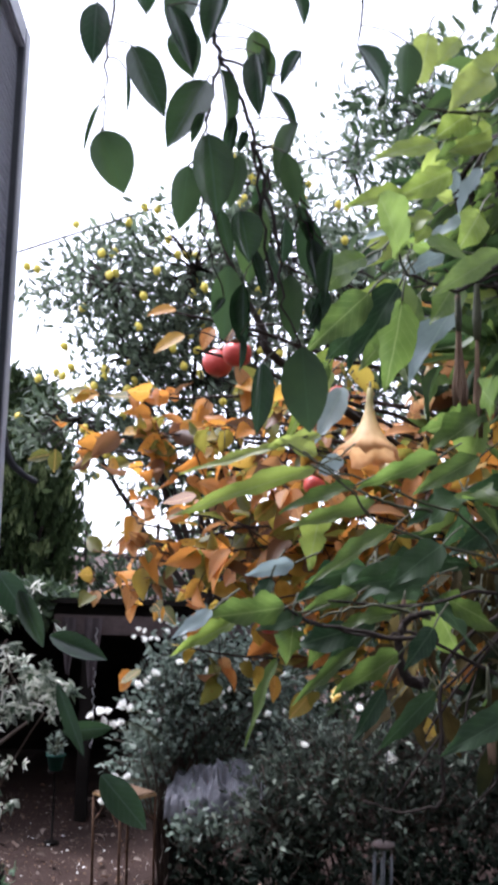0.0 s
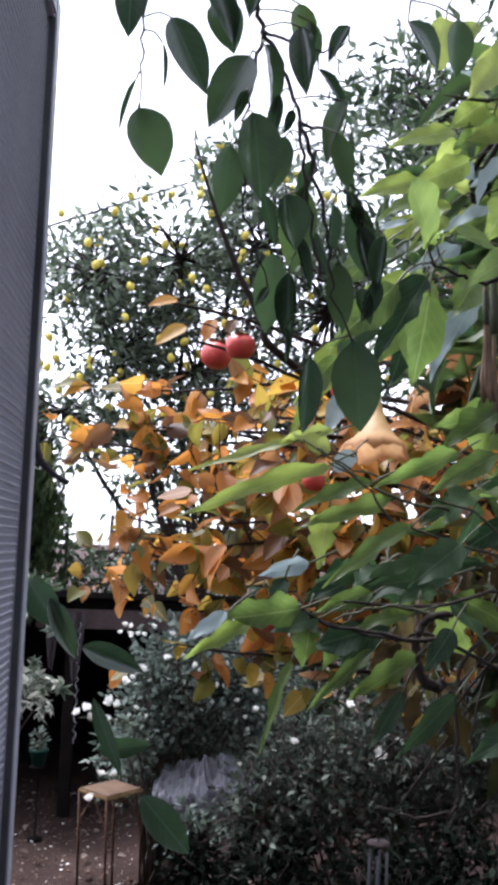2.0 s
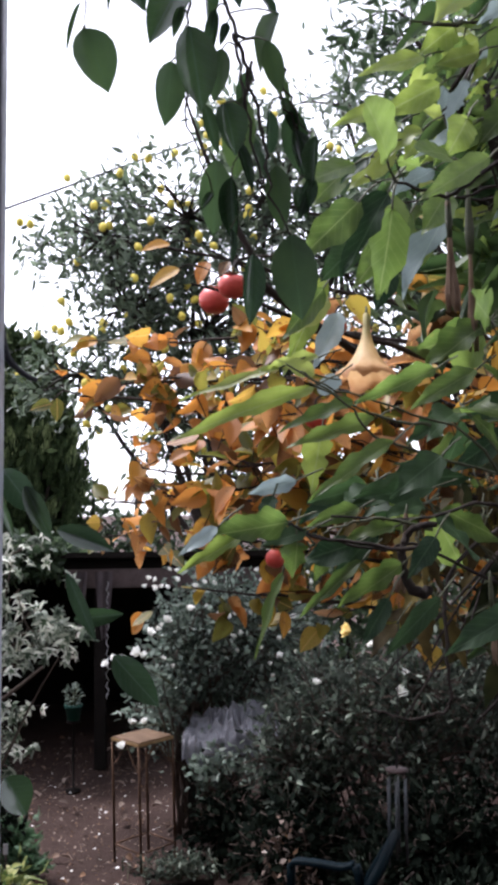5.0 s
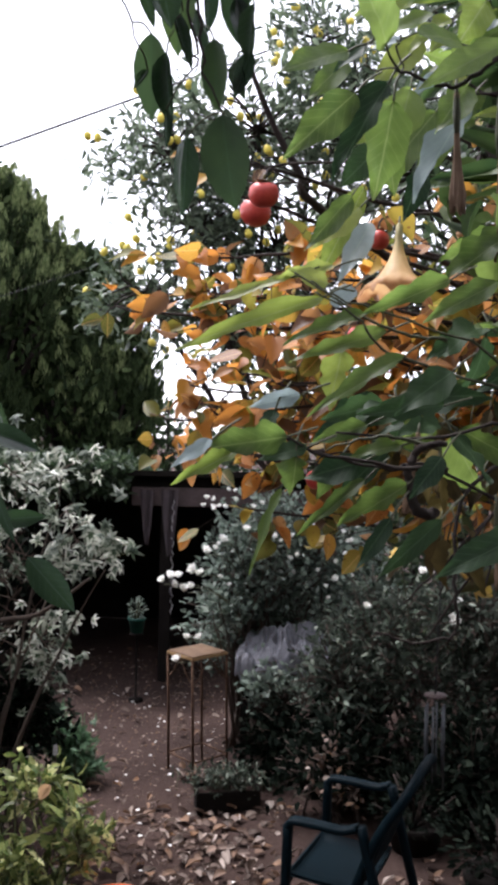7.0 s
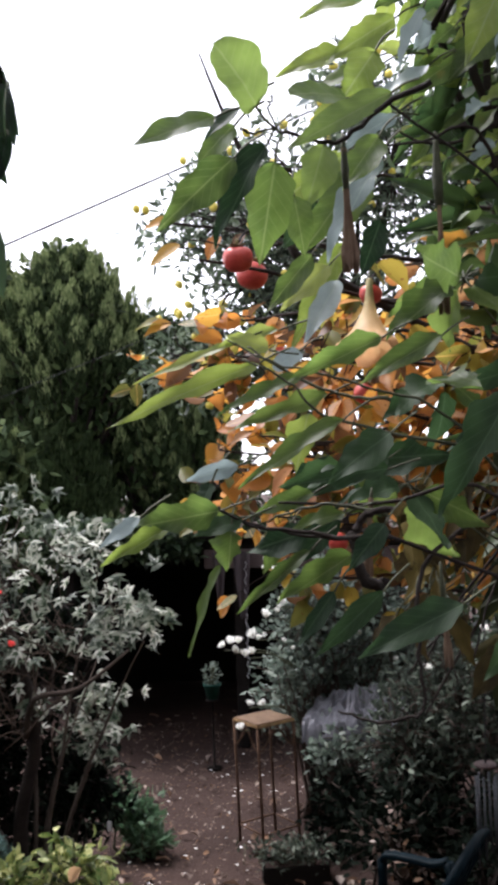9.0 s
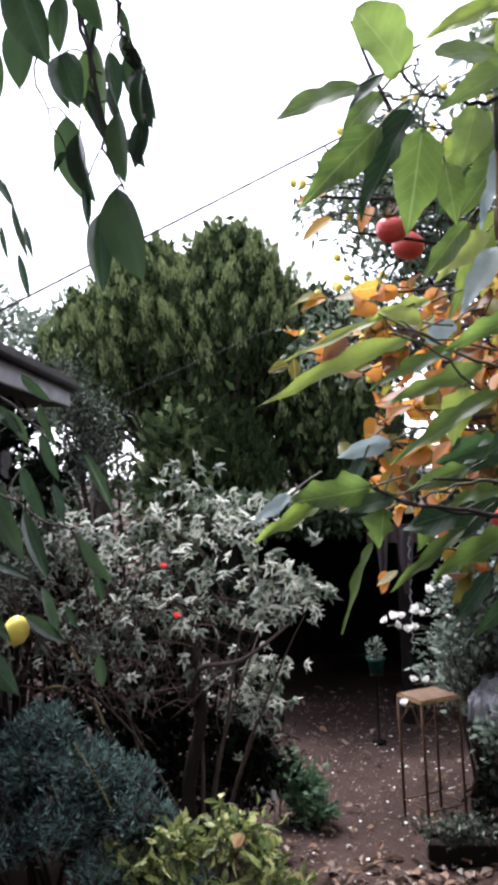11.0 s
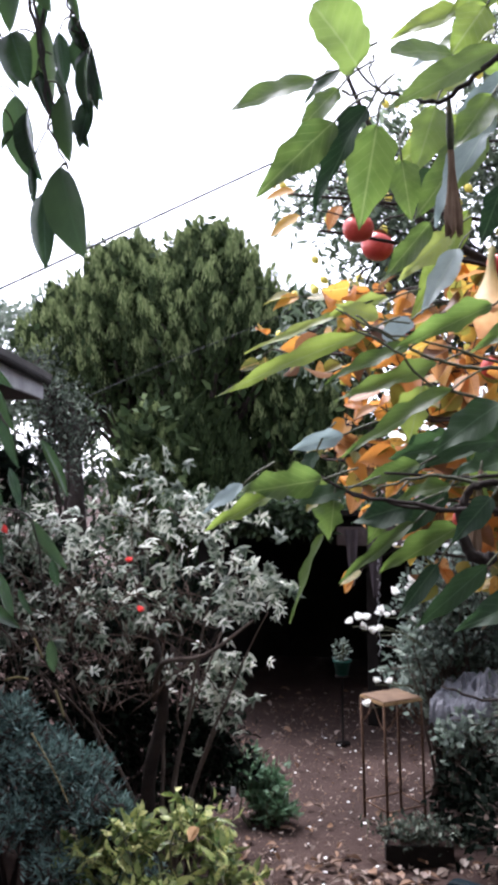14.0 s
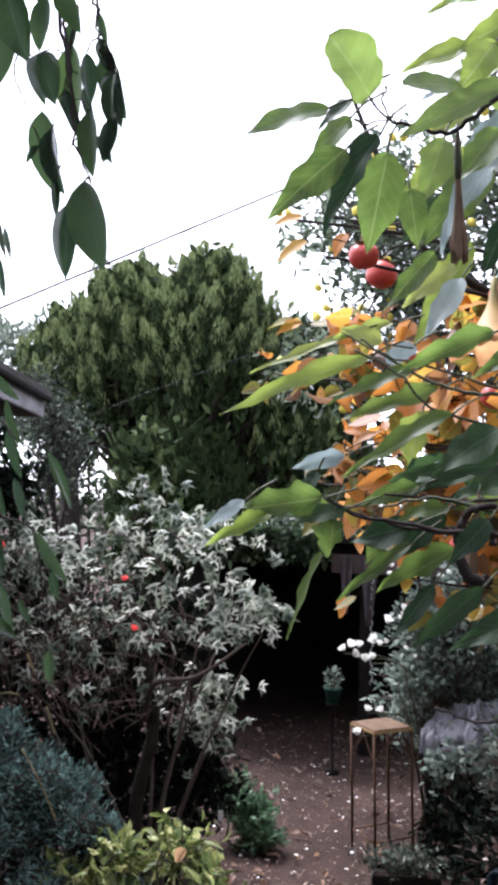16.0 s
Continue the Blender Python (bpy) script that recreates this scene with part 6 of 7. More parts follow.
# Dark leaves are likelier below 2.5 m: shade put into the colour.
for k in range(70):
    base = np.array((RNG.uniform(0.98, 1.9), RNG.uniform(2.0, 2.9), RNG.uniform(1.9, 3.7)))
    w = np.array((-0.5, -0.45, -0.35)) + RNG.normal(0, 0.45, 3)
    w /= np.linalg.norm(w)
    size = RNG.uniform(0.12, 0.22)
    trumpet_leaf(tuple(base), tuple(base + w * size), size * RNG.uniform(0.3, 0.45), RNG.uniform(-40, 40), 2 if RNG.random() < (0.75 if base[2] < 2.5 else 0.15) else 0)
for k in range(9):
    end = (RNG.uniform(1.0, 1.7), RNG.uniform(2.0, 2.8), RNG.uniform(2.3, 3.6))
    trumpet_stem([end, ((end[0] + 1.1) / 2, (end[1] + 2.3) / 2, end[2] - 0.2), (1.11, 2.28, max(1.6, end[2] - 0.7))], 0.006)


# inner foliage, the crown's shade put into its darker leaf colour
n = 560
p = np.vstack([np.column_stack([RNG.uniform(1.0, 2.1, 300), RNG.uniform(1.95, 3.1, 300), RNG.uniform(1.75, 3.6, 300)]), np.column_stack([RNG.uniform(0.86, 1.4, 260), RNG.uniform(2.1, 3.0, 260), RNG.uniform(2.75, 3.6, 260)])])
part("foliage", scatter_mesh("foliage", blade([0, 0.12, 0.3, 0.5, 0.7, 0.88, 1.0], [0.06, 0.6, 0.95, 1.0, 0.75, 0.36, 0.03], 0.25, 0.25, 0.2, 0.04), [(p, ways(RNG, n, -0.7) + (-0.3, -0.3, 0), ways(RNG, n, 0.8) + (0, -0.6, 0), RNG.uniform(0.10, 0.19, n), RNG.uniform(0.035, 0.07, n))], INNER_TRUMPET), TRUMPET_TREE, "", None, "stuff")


# Low inner leaves: shade and some withering are both in this colour.
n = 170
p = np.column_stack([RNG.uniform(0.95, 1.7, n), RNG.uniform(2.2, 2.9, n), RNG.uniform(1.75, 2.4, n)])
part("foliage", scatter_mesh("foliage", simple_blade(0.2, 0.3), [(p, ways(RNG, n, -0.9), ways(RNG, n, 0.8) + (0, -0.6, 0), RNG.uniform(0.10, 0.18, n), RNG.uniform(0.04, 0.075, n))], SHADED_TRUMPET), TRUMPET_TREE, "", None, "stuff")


# upper crown: unseen leaves added above to shade those below
n = 330
p = np.column_stack([RNG.uniform(1.15, 2.6, n), RNG.uniform(1.4, 3.5, n), RNG.uniform(3.3, 4.1, n)])
part("foliage", scatter_mesh("foliage", simple_blade(0.2, 0.3), [(p, ways(RNG, n, -0.6), ways(RNG, n, 1.2), RNG.uniform(0.16, 0.26, n), RNG.uniform(0.08, 0.13, n))], LOOSE_TRUMPET), TRUMPET_TREE, "", None, "stuff")
part("branchwork", mesh_of("branchwork", *joined([tube(bent([(1.08, 2.25, 2.75), (1.2 + 0.3 * math.sin(k), 2.3 + 0.3 * math.cos(k * 2.1), 3.3), (RNG.uniform(1.3, 2.4), RNG.uniform(1.6, 3.2), 3.7)], 5), 0.010, 6) for k in range(16)]), DARK_BARK), TRUMPET_TREE, "", None, "stuff")

trumpet_leaf((0.542, 1.460, 2.770), (0.505, 1.380, 2.836), 0.101, 8, 0, 1)
trumpet_leaf((0.481, 1.440, 2.750), (0.378, 1.334, 2.681), 0.047, 6, 0, 0)
trumpet_leaf((0.516, 1.480, 2.778), (0.460, 1.460, 2.725), 0.031, 25, 2, 0)
trumpet_leaf((0.498, 1.500, 2.706), (0.387, 1.440, 2.588), 0.062, -10, 0, 0)
trumpet_leaf((0.487, 1.580, 2.790), (0.418, 1.560, 2.723), 0.050, 12, 0, 0)
trumpet_leaf((0.551, 1.500, 2.722), (0.462, 1.470, 2.572), 0.049, 14, 2, 2)
trumpet_leaf((0.561, 1.520, 2.699), (0.536, 1.500, 2.538), 0.078, -6, 0, 0)
trumpet_leaf((0.674, 1.550, 2.806), (0.605, 1.450, 2.792), 0.067, 10, 0, 1)
trumpet_leaf((0.746, 1.550, 2.807), (0.590, 1.420, 2.685), 0.046, -12, 0, 0)
trumpet_leaf((0.569, 1.720, 2.706), (0.586, 1.700, 2.596), 0.056, 10, 0, 0)
trumpet_leaf((0.620, 1.800, 2.824), (0.588, 1.750, 2.698), 0.071, 0, 0, 0)
trumpet_leaf((0.723, 1.600, 2.900), (0.674, 1.550, 2.813), 0.061, -10, 3, 0)
trumpet_leaf((0.721, 1.750, 2.812), (0.657, 1.700, 2.714), 0.064, 8, 0, 0)
trumpet_leaf((0.697, 1.800, 2.747), (0.631, 1.750, 2.643), 0.056, 5, 0, 0)
trumpet_leaf((0.541, 2.350, 2.757), (0.426, 2.300, 2.613), 0.059, 0, 0, 0)
trumpet_leaf((0.599, 2.750, 2.885), (0.457, 2.600, 2.563), 0.078, -14, 3, 0)
trumpet_leaf((0.598, 2.447, 2.713), (0.514, 2.361, 2.550), 0.062, 5, 1, 0)
trumpet_leaf((0.712, 2.300, 2.814), (0.663, 2.250, 2.676), 0.060, 0, 2, 0)
trumpet_leaf((0.395, 2.020, 2.495), (0.167, 2.036, 2.430), 0.026, 15, 3, 2)
trumpet_leaf((0.464, 1.930, 2.441), (0.149, 1.890, 2.326), 0.040, -8, 3, 2)
trumpet_leaf((0.490, 2.050, 2.525), (0.356, 2.000, 2.490), 0.032, 0, 3, 2)
trumpet_leaf((0.549, 1.920, 2.405), (0.385, 1.880, 2.345), 0.035, 10, 0, 2)
trumpet_leaf((0.599, 1.950, 2.373), (0.403, 1.900, 2.309), 0.040, -5, 0, 2)
trumpet_leaf((0.630, 1.900, 2.317), (0.437, 1.800, 2.194), 0.038, 12, 0, 2)
trumpet_leaf((0.523, 2.300, 2.365), (0.491, 2.270, 2.216), 0.068, 0, 3, 2)
trumpet_leaf((0.711, 1.850, 2.465), (0.540, 1.800, 2.385), 0.043, -18, 0, 2)
trumpet_leaf((0.720, 1.850, 2.284), (0.604, 1.800, 2.203), 0.070, 10, 2, 0)
trumpet_leaf((0.712, 1.900, 2.219), (0.540, 1.850, 2.198), 0.046, -10, 2, 2)
trumpet_leaf((0.395, 1.820, 2.149), (0.239, 1.775, 2.122), 0.060, -20, 0, 2)
trumpet_leaf((0.251, 1.780, 2.141), (0.174, 1.760, 2.089), 0.030, 10, 1, 0)
trumpet_leaf((0.306, 1.820, 2.124), (0.174, 1.770, 2.052), 0.033, 0, 3, 2)
trumpet_leaf((0.420, 1.900, 2.236), (0.315, 1.880, 2.207), 0.037, -25, 1, 0)
trumpet_leaf((0.370, 1.880, 2.203), (0.346, 1.860, 2.149), 0.039, 30, 2, 0)
trumpet_leaf((0.434, 1.850, 2.129), (0.339, 1.820, 2.104), 0.041, 10, 2, 0)
trumpet_leaf((0.414, 1.840, 2.111), (0.409, 1.820, 2.037), 0.053, 0, 0, 2)
trumpet_leaf((0.557, 1.900, 2.065), (0.416, 1.850, 1.951), 0.029, 10, 0, 2)
trumpet_leaf((0.638, 1.880, 2.057), (0.505, 1.820, 1.976), 0.045, -8, 0, 2)
trumpet_leaf((0.604, 1.850, 1.991), (0.533, 1.800, 1.894), 0.035, 5, 2, 0)
trumpet_leaf((0.696, 1.800, 1.995), (0.573, 1.750, 1.886), 0.043, -5, 2, 0)
trumpet_leaf((0.386, 1.860, 2.045), (0.324, 1.830, 1.875), 0.026, 45, 0, 2)
trumpet_leaf((0.501, 1.950, 2.091), (0.458, 1.930, 2.019), 0.036, 0, 0, 0)
trumpet_leaf((0.627, 1.900, 2.136), (0.509, 1.900, 2.114), 0.033, 10, 0, 2)
trumpet_leaf((0.703, 1.850, 2.115), (0.636, 1.800, 2.036), 0.046, 0, 2, 0)
trumpet_leaf((0.726, 1.950, 3.194), (0.573, 1.900, 3.136), 0.057, 8, 3, 0)
trumpet_leaf((0.863, 1.980, 3.222), (0.749, 1.940, 3.173), 0.052, -10, 3, 0)
trumpet_leaf((0.761, 1.950, 3.128), (0.623, 1.920, 3.049), 0.069, -8, 3, 0)
trumpet_leaf((0.661, 1.960, 3.077), (0.515, 1.940, 3.028), 0.056, 6, 3, 0)
trumpet_leaf((0.692, 2.050, 3.083), (0.574, 2.000, 3.013), 0.048, 18, 0, 0)
trumpet_leaf((0.833, 1.900, 3.341), (0.729, 1.860, 3.228), 0.077, 5, 3, 0)
trumpet_leaf((0.813, 2.000, 3.292), (0.723, 1.970, 3.213), 0.070, -8, 3, 0)
trumpet_leaf((0.948, 1.950, 3.401), (0.760, 1.900, 3.338), 0.091, 12, 3, 0)
trumpet_leaf((0.706, 1.950, 3.453), (0.683, 1.930, 3.327), 0.066, 0, 3, 1)
trumpet_leaf((0.791, 2.000, 3.479), (0.727, 1.970, 3.390), 0.052, 10, 3, 0)
trumpet_leaf((1.001, 2.100, 3.386), (0.901, 2.050, 3.222), 0.080, 0, 0, 0)
trumpet_leaf((0.975, 2.050, 3.140), (0.865, 2.000, 3.020), 0.083, 8, 0, 0)
trumpet_leaf((0.897, 2.050, 3.082), (0.757, 2.000, 2.977), 0.069, -6, 0, 0)
trumpet_leaf((0.670, 2.050, 3.028), (0.561, 2.000, 2.913), 0.074, 5, 3, 0)
trumpet_leaf((0.719, 1.950, 3.024), (0.623, 1.930, 2.956), 0.044, 20, 3, 2)
trumpet_leaf((0.708, 1.950, 2.998), (0.674, 1.930, 2.950), 0.035, 0, 3, 0)
trumpet_leaf((0.647, 2.020, 2.882), (0.486, 1.980, 2.766), 0.067, -5, 3, 0)
trumpet_leaf((0.694, 1.980, 2.840), (0.555, 1.930, 2.662), 0.084, 8, 0, 0)
trumpet_leaf((0.588, 2.100, 2.802), (0.501, 2.070, 2.712), 0.071, 0, 2, 0)
trumpet_leaf((0.615, 1.920, 2.971), (0.544, 1.900, 2.943), 0.025, 20, 1, 0)
trumpet_leaf((0.817, 1.920, 3.126), (0.763, 1.900, 3.012), 0.031, 15, 1, 2)
trumpet_leaf((0.990, 1.900, 3.190), (0.886, 1.850, 2.980), 0.088, 15, 3, 0)
trumpet_leaf((0.912, 1.920, 3.308), (0.838, 1.900, 3.245), 0.033, -15, 1, 2)
trumpet_leaf((0.826, 2.000, 3.046), (0.699, 1.980, 2.969), 0.033, 15, 1, 2)
trumpet_leaf((0.757, 2.000, 2.951), (0.632, 1.980, 2.875), 0.035, -15, 1, 2)
trumpet_leaf((0.924, 2.100, 2.989), (0.839, 2.050, 2.911), 0.034, 20, 0, 0)
trumpet_leaf((0.960, 2.000, 2.941), (0.877, 1.960, 2.847), 0.036, 30, 0, 2)
trumpet_leaf((0.840, 2.150, 2.962), (0.773, 2.100, 2.856), 0.036, 10, 0, 2)
trumpet_leaf((0.723, 1.750, 2.774), (0.614, 1.720, 2.597), 0.051, 22, 1, 2)
trumpet_leaf((0.572, 2.500, 2.765), (0.447, 2.450, 2.652), 0.069, 0, 3, 0)
trumpet_leaf((0.827, 1.950, 2.479), (0.666, 1.900, 2.387), 0.053, 8, 0, 0)
trumpet_leaf((1.058, 2.350, 2.464), (0.859, 2.300, 2.408), 0.067, -12, 2, 0)
trumpet_leaf((1.012, 2.300, 2.378), (0.837, 2.270, 2.262), 0.065, 0, 2, 0)
trumpet_leaf((0.711, 2.100, 2.246), (0.542, 2.050, 2.170), 0.058, 10, 2, 0)
trumpet_leaf((0.562, 1.950, 2.177), (0.442, 1.930, 2.137), 0.043, 0, 0, 0)
trumpet_leaf((0.548, 1.950, 2.099), (0.428, 1.920, 2.067), 0.066, 6, 2, 0)
trumpet_leaf((0.397, 1.900, 2.133), (0.313, 1.880, 2.146), 0.037, 0, 0, 0)
trumpet_leaf((0.475, 2.000, 2.478), (0.391, 1.980, 2.513), 0.044, 0, 3, 0)
trumpet_leaf((0.534, 2.050, 2.478), (0.487, 2.000, 2.440), 0.043, 0, 1, 1)
trumpet_leaf((0.830, 1.680, 1.985), (0.656, 1.610, 1.909), 0.060, 10, 2, 0)
trumpet_leaf((0.937, 1.750, 1.949), (0.863, 1.700, 1.855), 0.049, -10, 2, 0)
trumpet_leaf((0.935, 1.750, 2.341), (0.799, 1.680, 2.137), 0.069, 12, 2, 2)
trumpet_leaf((0.916, 1.800, 1.896), (0.842, 1.780, 1.805), 0.055, 5, 4, 0)
trumpet_leaf((0.608, 2.000, 2.126), (0.500, 1.960, 2.021), 0.055, 0, 2, 0)

for k in range(60):
    base = np.array((RNG.uniform(0.74, 1.06), RNG.uniform(1.98, 2.2), RNG.uniform(2.82, 3.36)))
    w = np.array((-0.75, -0.3, -0.45)) + RNG.normal(0, 0.38, 3)
    w /= np.linalg.norm(w)
    size = RNG.uniform(0.05, 0.115)
    trumpet_leaf(tuple(base), tuple(base + w * size), size * RNG.uniform(0.3, 0.48), RNG.uniform(-45, 45), (3, 3, 0, 0, 3, 1)[k % 6], 2 if k % 3 else 0)

# dry brown leaves and bare shoots under the crown
for k in range(64):
    base = np.array((RNG.uniform(0.68, 1.25), RNG.uniform(2.2, 2.7), RNG.uniform(1.85, 2.25)))
    w = np.array((-0.15, -0.1, -1.0)) + RNG.normal(0, 0.35, 3)
    w /= np.linalg.norm(w)
    size = RNG.uniform(0.08, 0.16)
    trumpet_leaf(tuple(base), tuple(base + w * size), size * RNG.uniform(0.25, 0.42), RNG.uniform(-60, 60), 4, 2)
for k in range(5):
    end = np.array((RNG.uniform(0.7, 1.3), RNG.uniform(2.2, 2.7), RNG.uniform(1.45, 1.85)))
    trumpet_stem([tuple(end), tuple(end * 0.6 + np.array((1.05, 2.35, 2.1)) * 0.4 + RNG.normal(0, 0.04, 3)), (1.1, 2.3, 2.2)], 0.0087)
trumpet_stem([(0.592, 2.0, 1.736), (0.667, 2.0, 1.715), (0.747, 2.0, 1.728), (0.765, 2.0, 1.764), (0.759, 2.0, 1.874), (0.80, 2.05, 2.05), (1.1, 2.3, 2.2)], 0.0095)


# ---- citrus tree overhead ----
CITRUS_TREE = thing("overhanging_citrus", (-1.0, 1.7, 0), "citrus tree with glossy drooping leaves and a yellow lemon", "tree")
part("trunk", mesh_of("trunk", *tube(bent([(-1.0, 1.7, -0.1), (-1.0, 1.66, 1.4), (-0.8, 1.5, 2.6), (-0.4, 1.25, 3.35), (0.1, 1.05, 3.45)], 5, 0.006, RNG), np.linspace(0.05, 0.012, 21), 9), BARK), CITRUS_TREE)
CITRUS_ROWS = [0, 0.04, 0.12, 0.25, 0.4, 0.55, 0.7, 0.83, 0.92, 0.97, 1.0]
CITRUS_WIDE = [0.05, 0.26, 0.56, 0.85, 0.99, 0.98, 0.84, 0.58, 0.3, 0.12, 0.02]
CITRUS_LEAVES = {}
CITRUS_LINES = []


def citrus_leaf(base, tip, width, turn, curl, dark=0):
    if (curl, dark) not in CITRUS_LEAVES:
        CITRUS_LEAVES[curl, dark] = mesh_of("citrus_leaf", *blade(CITRUS_ROWS, CITRUS_WIDE, 0.2, 0.06 + 0.16 * curl, curl, 0.012 + 0.015 * curl), DARK_CITRUS if dark else CITRUS)
    part("leaf", CITRUS_LEAVES[curl, dark], CITRUS_TREE, "dark glossy curled leaf" if dark else "", leaf_pose(base, tip, width, turn))
    # a stalk to the nearest stem, where one is close by
    b = np.array(base)
    near = min(CITRUS_LINES, key=lambda q: np.linalg.norm(q - b) + (0.03 if q[2] < b[2] else 0.0))
    if np.linalg.norm(near - b) < 0.09:
        part("leaf_stalk", mesh_of("leaf_stalk", *tube(bent([near, near * 0.45 + b * 0.55 + (0, 0, 0.006), b], 3), 0.0011, 5), GREEN_STEM), CITRUS_TREE)


def citrus_stem(points, radius):
    line = bent(points, 5, 0.002, RNG)
    CITRUS_LINES.extend(line)
    part("branch", mesh_of("branch", *tube(line, np.linspace(radius * 1.4, radius * 0.5, len(line)), 7), DARK_BARK), CITRUS_TREE)


citrus_stem([(0.185, 0.985, 3.140), (0.202, 0.985, 3.017), (0.215, 0.985, 2.881), (0.226, 0.985, 2.839), (0.248, 0.985, 2.798), (0.268, 0.985, 2.736), (0.277, 0.985, 2.668), (0.293, 0.985, 2.573), (0.298, 0.985, 2.549)], 0.0026)
citrus_stem([(0.266, 0.960, 2.724), (0.283, 0.960, 2.681), (0.300, 0.960, 2.604), (0.307, 0.960, 2.545), (0.330, 0.960, 2.483)], 0.002)
citrus_stem([(0.226, 0.990, 2.842), (0.218, 0.990, 2.793), (0.211, 0.990, 2.751), (0.208, 0.990, 2.647), (0.232, 0.990, 2.572)], 0.0018)
citrus_stem([(0.266, 0.970, 2.729), (0.296, 0.970, 2.720), (0.316, 0.970, 2.703), (0.328, 0.970, 2.669), (0.338, 0.970, 2.636), (0.354, 0.970, 2.609)], 0.0016)
citrus_stem([(0.226, 0.980, 2.837), (0.265, 0.980, 2.824), (0.298, 0.980, 2.818), (0.322, 0.980, 2.833)], 0.0016)
citrus_stem([(0.127, 0.985, 3.136), (0.103, 0.985, 2.990), (0.092, 0.985, 2.848), (0.091, 0.985, 2.792), (0.090, 0.985, 2.737)], 0.0016)
citrus_stem([(0.424, 1.000, 3.168), (0.404, 1.000, 3.017), (0.395, 1.000, 2.884)], 0.0022)
citrus_stem([(0.319, 0.980, 2.714), (0.324, 0.980, 2.657), (0.339, 0.980, 2.618), (0.346, 0.980, 2.561)], 0.0014)
citrus_stem([(0.289, 0.990, 2.706), (0.282, 0.990, 2.650), (0.276, 0.990, 2.606), (0.266, 0.990, 2.577)], 0.0014)
citrus_stem([(-0.649, 2.000, 3.062), (-0.535, 2.000, 2.976), (-0.473, 2.000, 2.844), (-0.435, 2.000, 2.704)], 0.002)
citrus_stem([(-0.634, 1.970, 2.443), (-0.475, 1.970, 2.367), (-0.384, 1.970, 2.284), (-0.289, 1.970, 2.216)], 0.003)
citrus_stem([(-0.637, 1.970, 2.198), (-0.494, 1.970, 2.155), (-0.387, 1.970, 2.088), (-0.313, 1.970, 2.049), (-0.266, 1.970, 1.794)], 0.003)
citrus_stem([(-0.640, 1.970, 1.980), (-0.481, 1.970, 1.930), (-0.464, 1.970, 1.877)], 0.003)

citrus_leaf((0.091, 0.970, 2.733), (0.121, 0.980, 2.666), 0.052, 10, 0.2, 0)
citrus_leaf((0.087, 0.980, 2.772), (0.067, 0.980, 2.712), 0.010, 40, 0.9, 1)
citrus_leaf((0.113, 1.000, 2.826), (0.119, 1.000, 2.771), 0.009, -30, 0.9, 1)
citrus_leaf((0.123, 0.960, 2.834), (0.164, 0.950, 2.750), 0.041, 15, 0.2, 1)
citrus_leaf((0.211, 0.980, 2.807), (0.168, 0.960, 2.719), 0.047, 5, 0.2, 1)
citrus_leaf((0.215, 0.950, 2.727), (0.231, 0.970, 2.640), 0.053, 12, 0.5, 1)
citrus_leaf((0.193, 0.990, 2.705), (0.187, 0.990, 2.628), 0.038, -8, 0.2, 0)
citrus_leaf((0.175, 1.000, 2.882), (0.193, 0.990, 2.820), 0.042, 20, 0.2, 1)
citrus_leaf((0.225, 0.970, 2.817), (0.248, 0.980, 2.748), 0.032, -25, 0.9, 1)
citrus_leaf((0.267, 0.970, 2.839), (0.271, 0.960, 2.762), 0.033, 30, 0.5, 1)
citrus_leaf((0.279, 0.990, 2.859), (0.287, 0.990, 2.810), 0.022, 0, 0.2, 0)
citrus_leaf((0.322, 0.980, 2.851), (0.297, 0.970, 2.807), 0.022, 20, 0.7, 1)
citrus_leaf((0.288, 0.980, 2.797), (0.322, 0.970, 2.750), 0.020, -10, 0.7, 1)
citrus_leaf((0.246, 0.980, 2.764), (0.236, 0.990, 2.711), 0.020, 15, 0.7, 1)
citrus_leaf((0.207, 0.960, 2.756), (0.196, 0.960, 2.722), 0.017, 0, 0.9, 1)
citrus_leaf((0.259, 0.960, 2.737), (0.251, 0.960, 2.713), 0.015, 0, 0.9, 1)
citrus_leaf((0.320, 0.970, 2.755), (0.290, 0.940, 2.682), 0.033, 35, 0.9, 0)
citrus_leaf((0.302, 0.920, 2.696), (0.319, 0.940, 2.644), 0.025, 25, 0.2, 0)
citrus_leaf((0.278, 1.000, 2.666), (0.268, 1.020, 2.574), 0.043, 22, 0.2, 0)
citrus_leaf((0.245, 0.995, 2.587), (0.242, 1.020, 2.502), 0.039, 10, 0.2, 0)
citrus_leaf((0.263, 0.990, 2.564), (0.262, 1.000, 2.489), 0.034, 30, 0.9, 1)
citrus_leaf((0.262, 1.000, 2.506), (0.265, 1.000, 2.463), 0.013, -20, 0.7, 1)
citrus_leaf((0.308, 0.980, 2.642), (0.311, 0.990, 2.587), 0.021, -20, 0.5, 1)
citrus_leaf((0.335, 0.980, 2.643), (0.347, 0.990, 2.566), 0.036, 32, 0.5, 1)
citrus_leaf((0.360, 0.950, 2.599), (0.349, 0.950, 2.539), 0.025, 40, 0.7, 1)
citrus_leaf((0.316, 0.976, 2.573), (0.320, 0.973, 2.497), 0.031, 25, 0.2, 0)
citrus_leaf((0.340, 0.970, 2.545), (0.348, 0.960, 2.507), 0.021, 30, 0.7, 1)
citrus_leaf((0.329, 0.945, 2.481), (0.340, 0.960, 2.387), 0.054, 28, 0.2, 0)
citrus_leaf((0.287, 0.985, 2.470), (0.286, 0.985, 2.387), 0.031, -5, 0.5, 1)
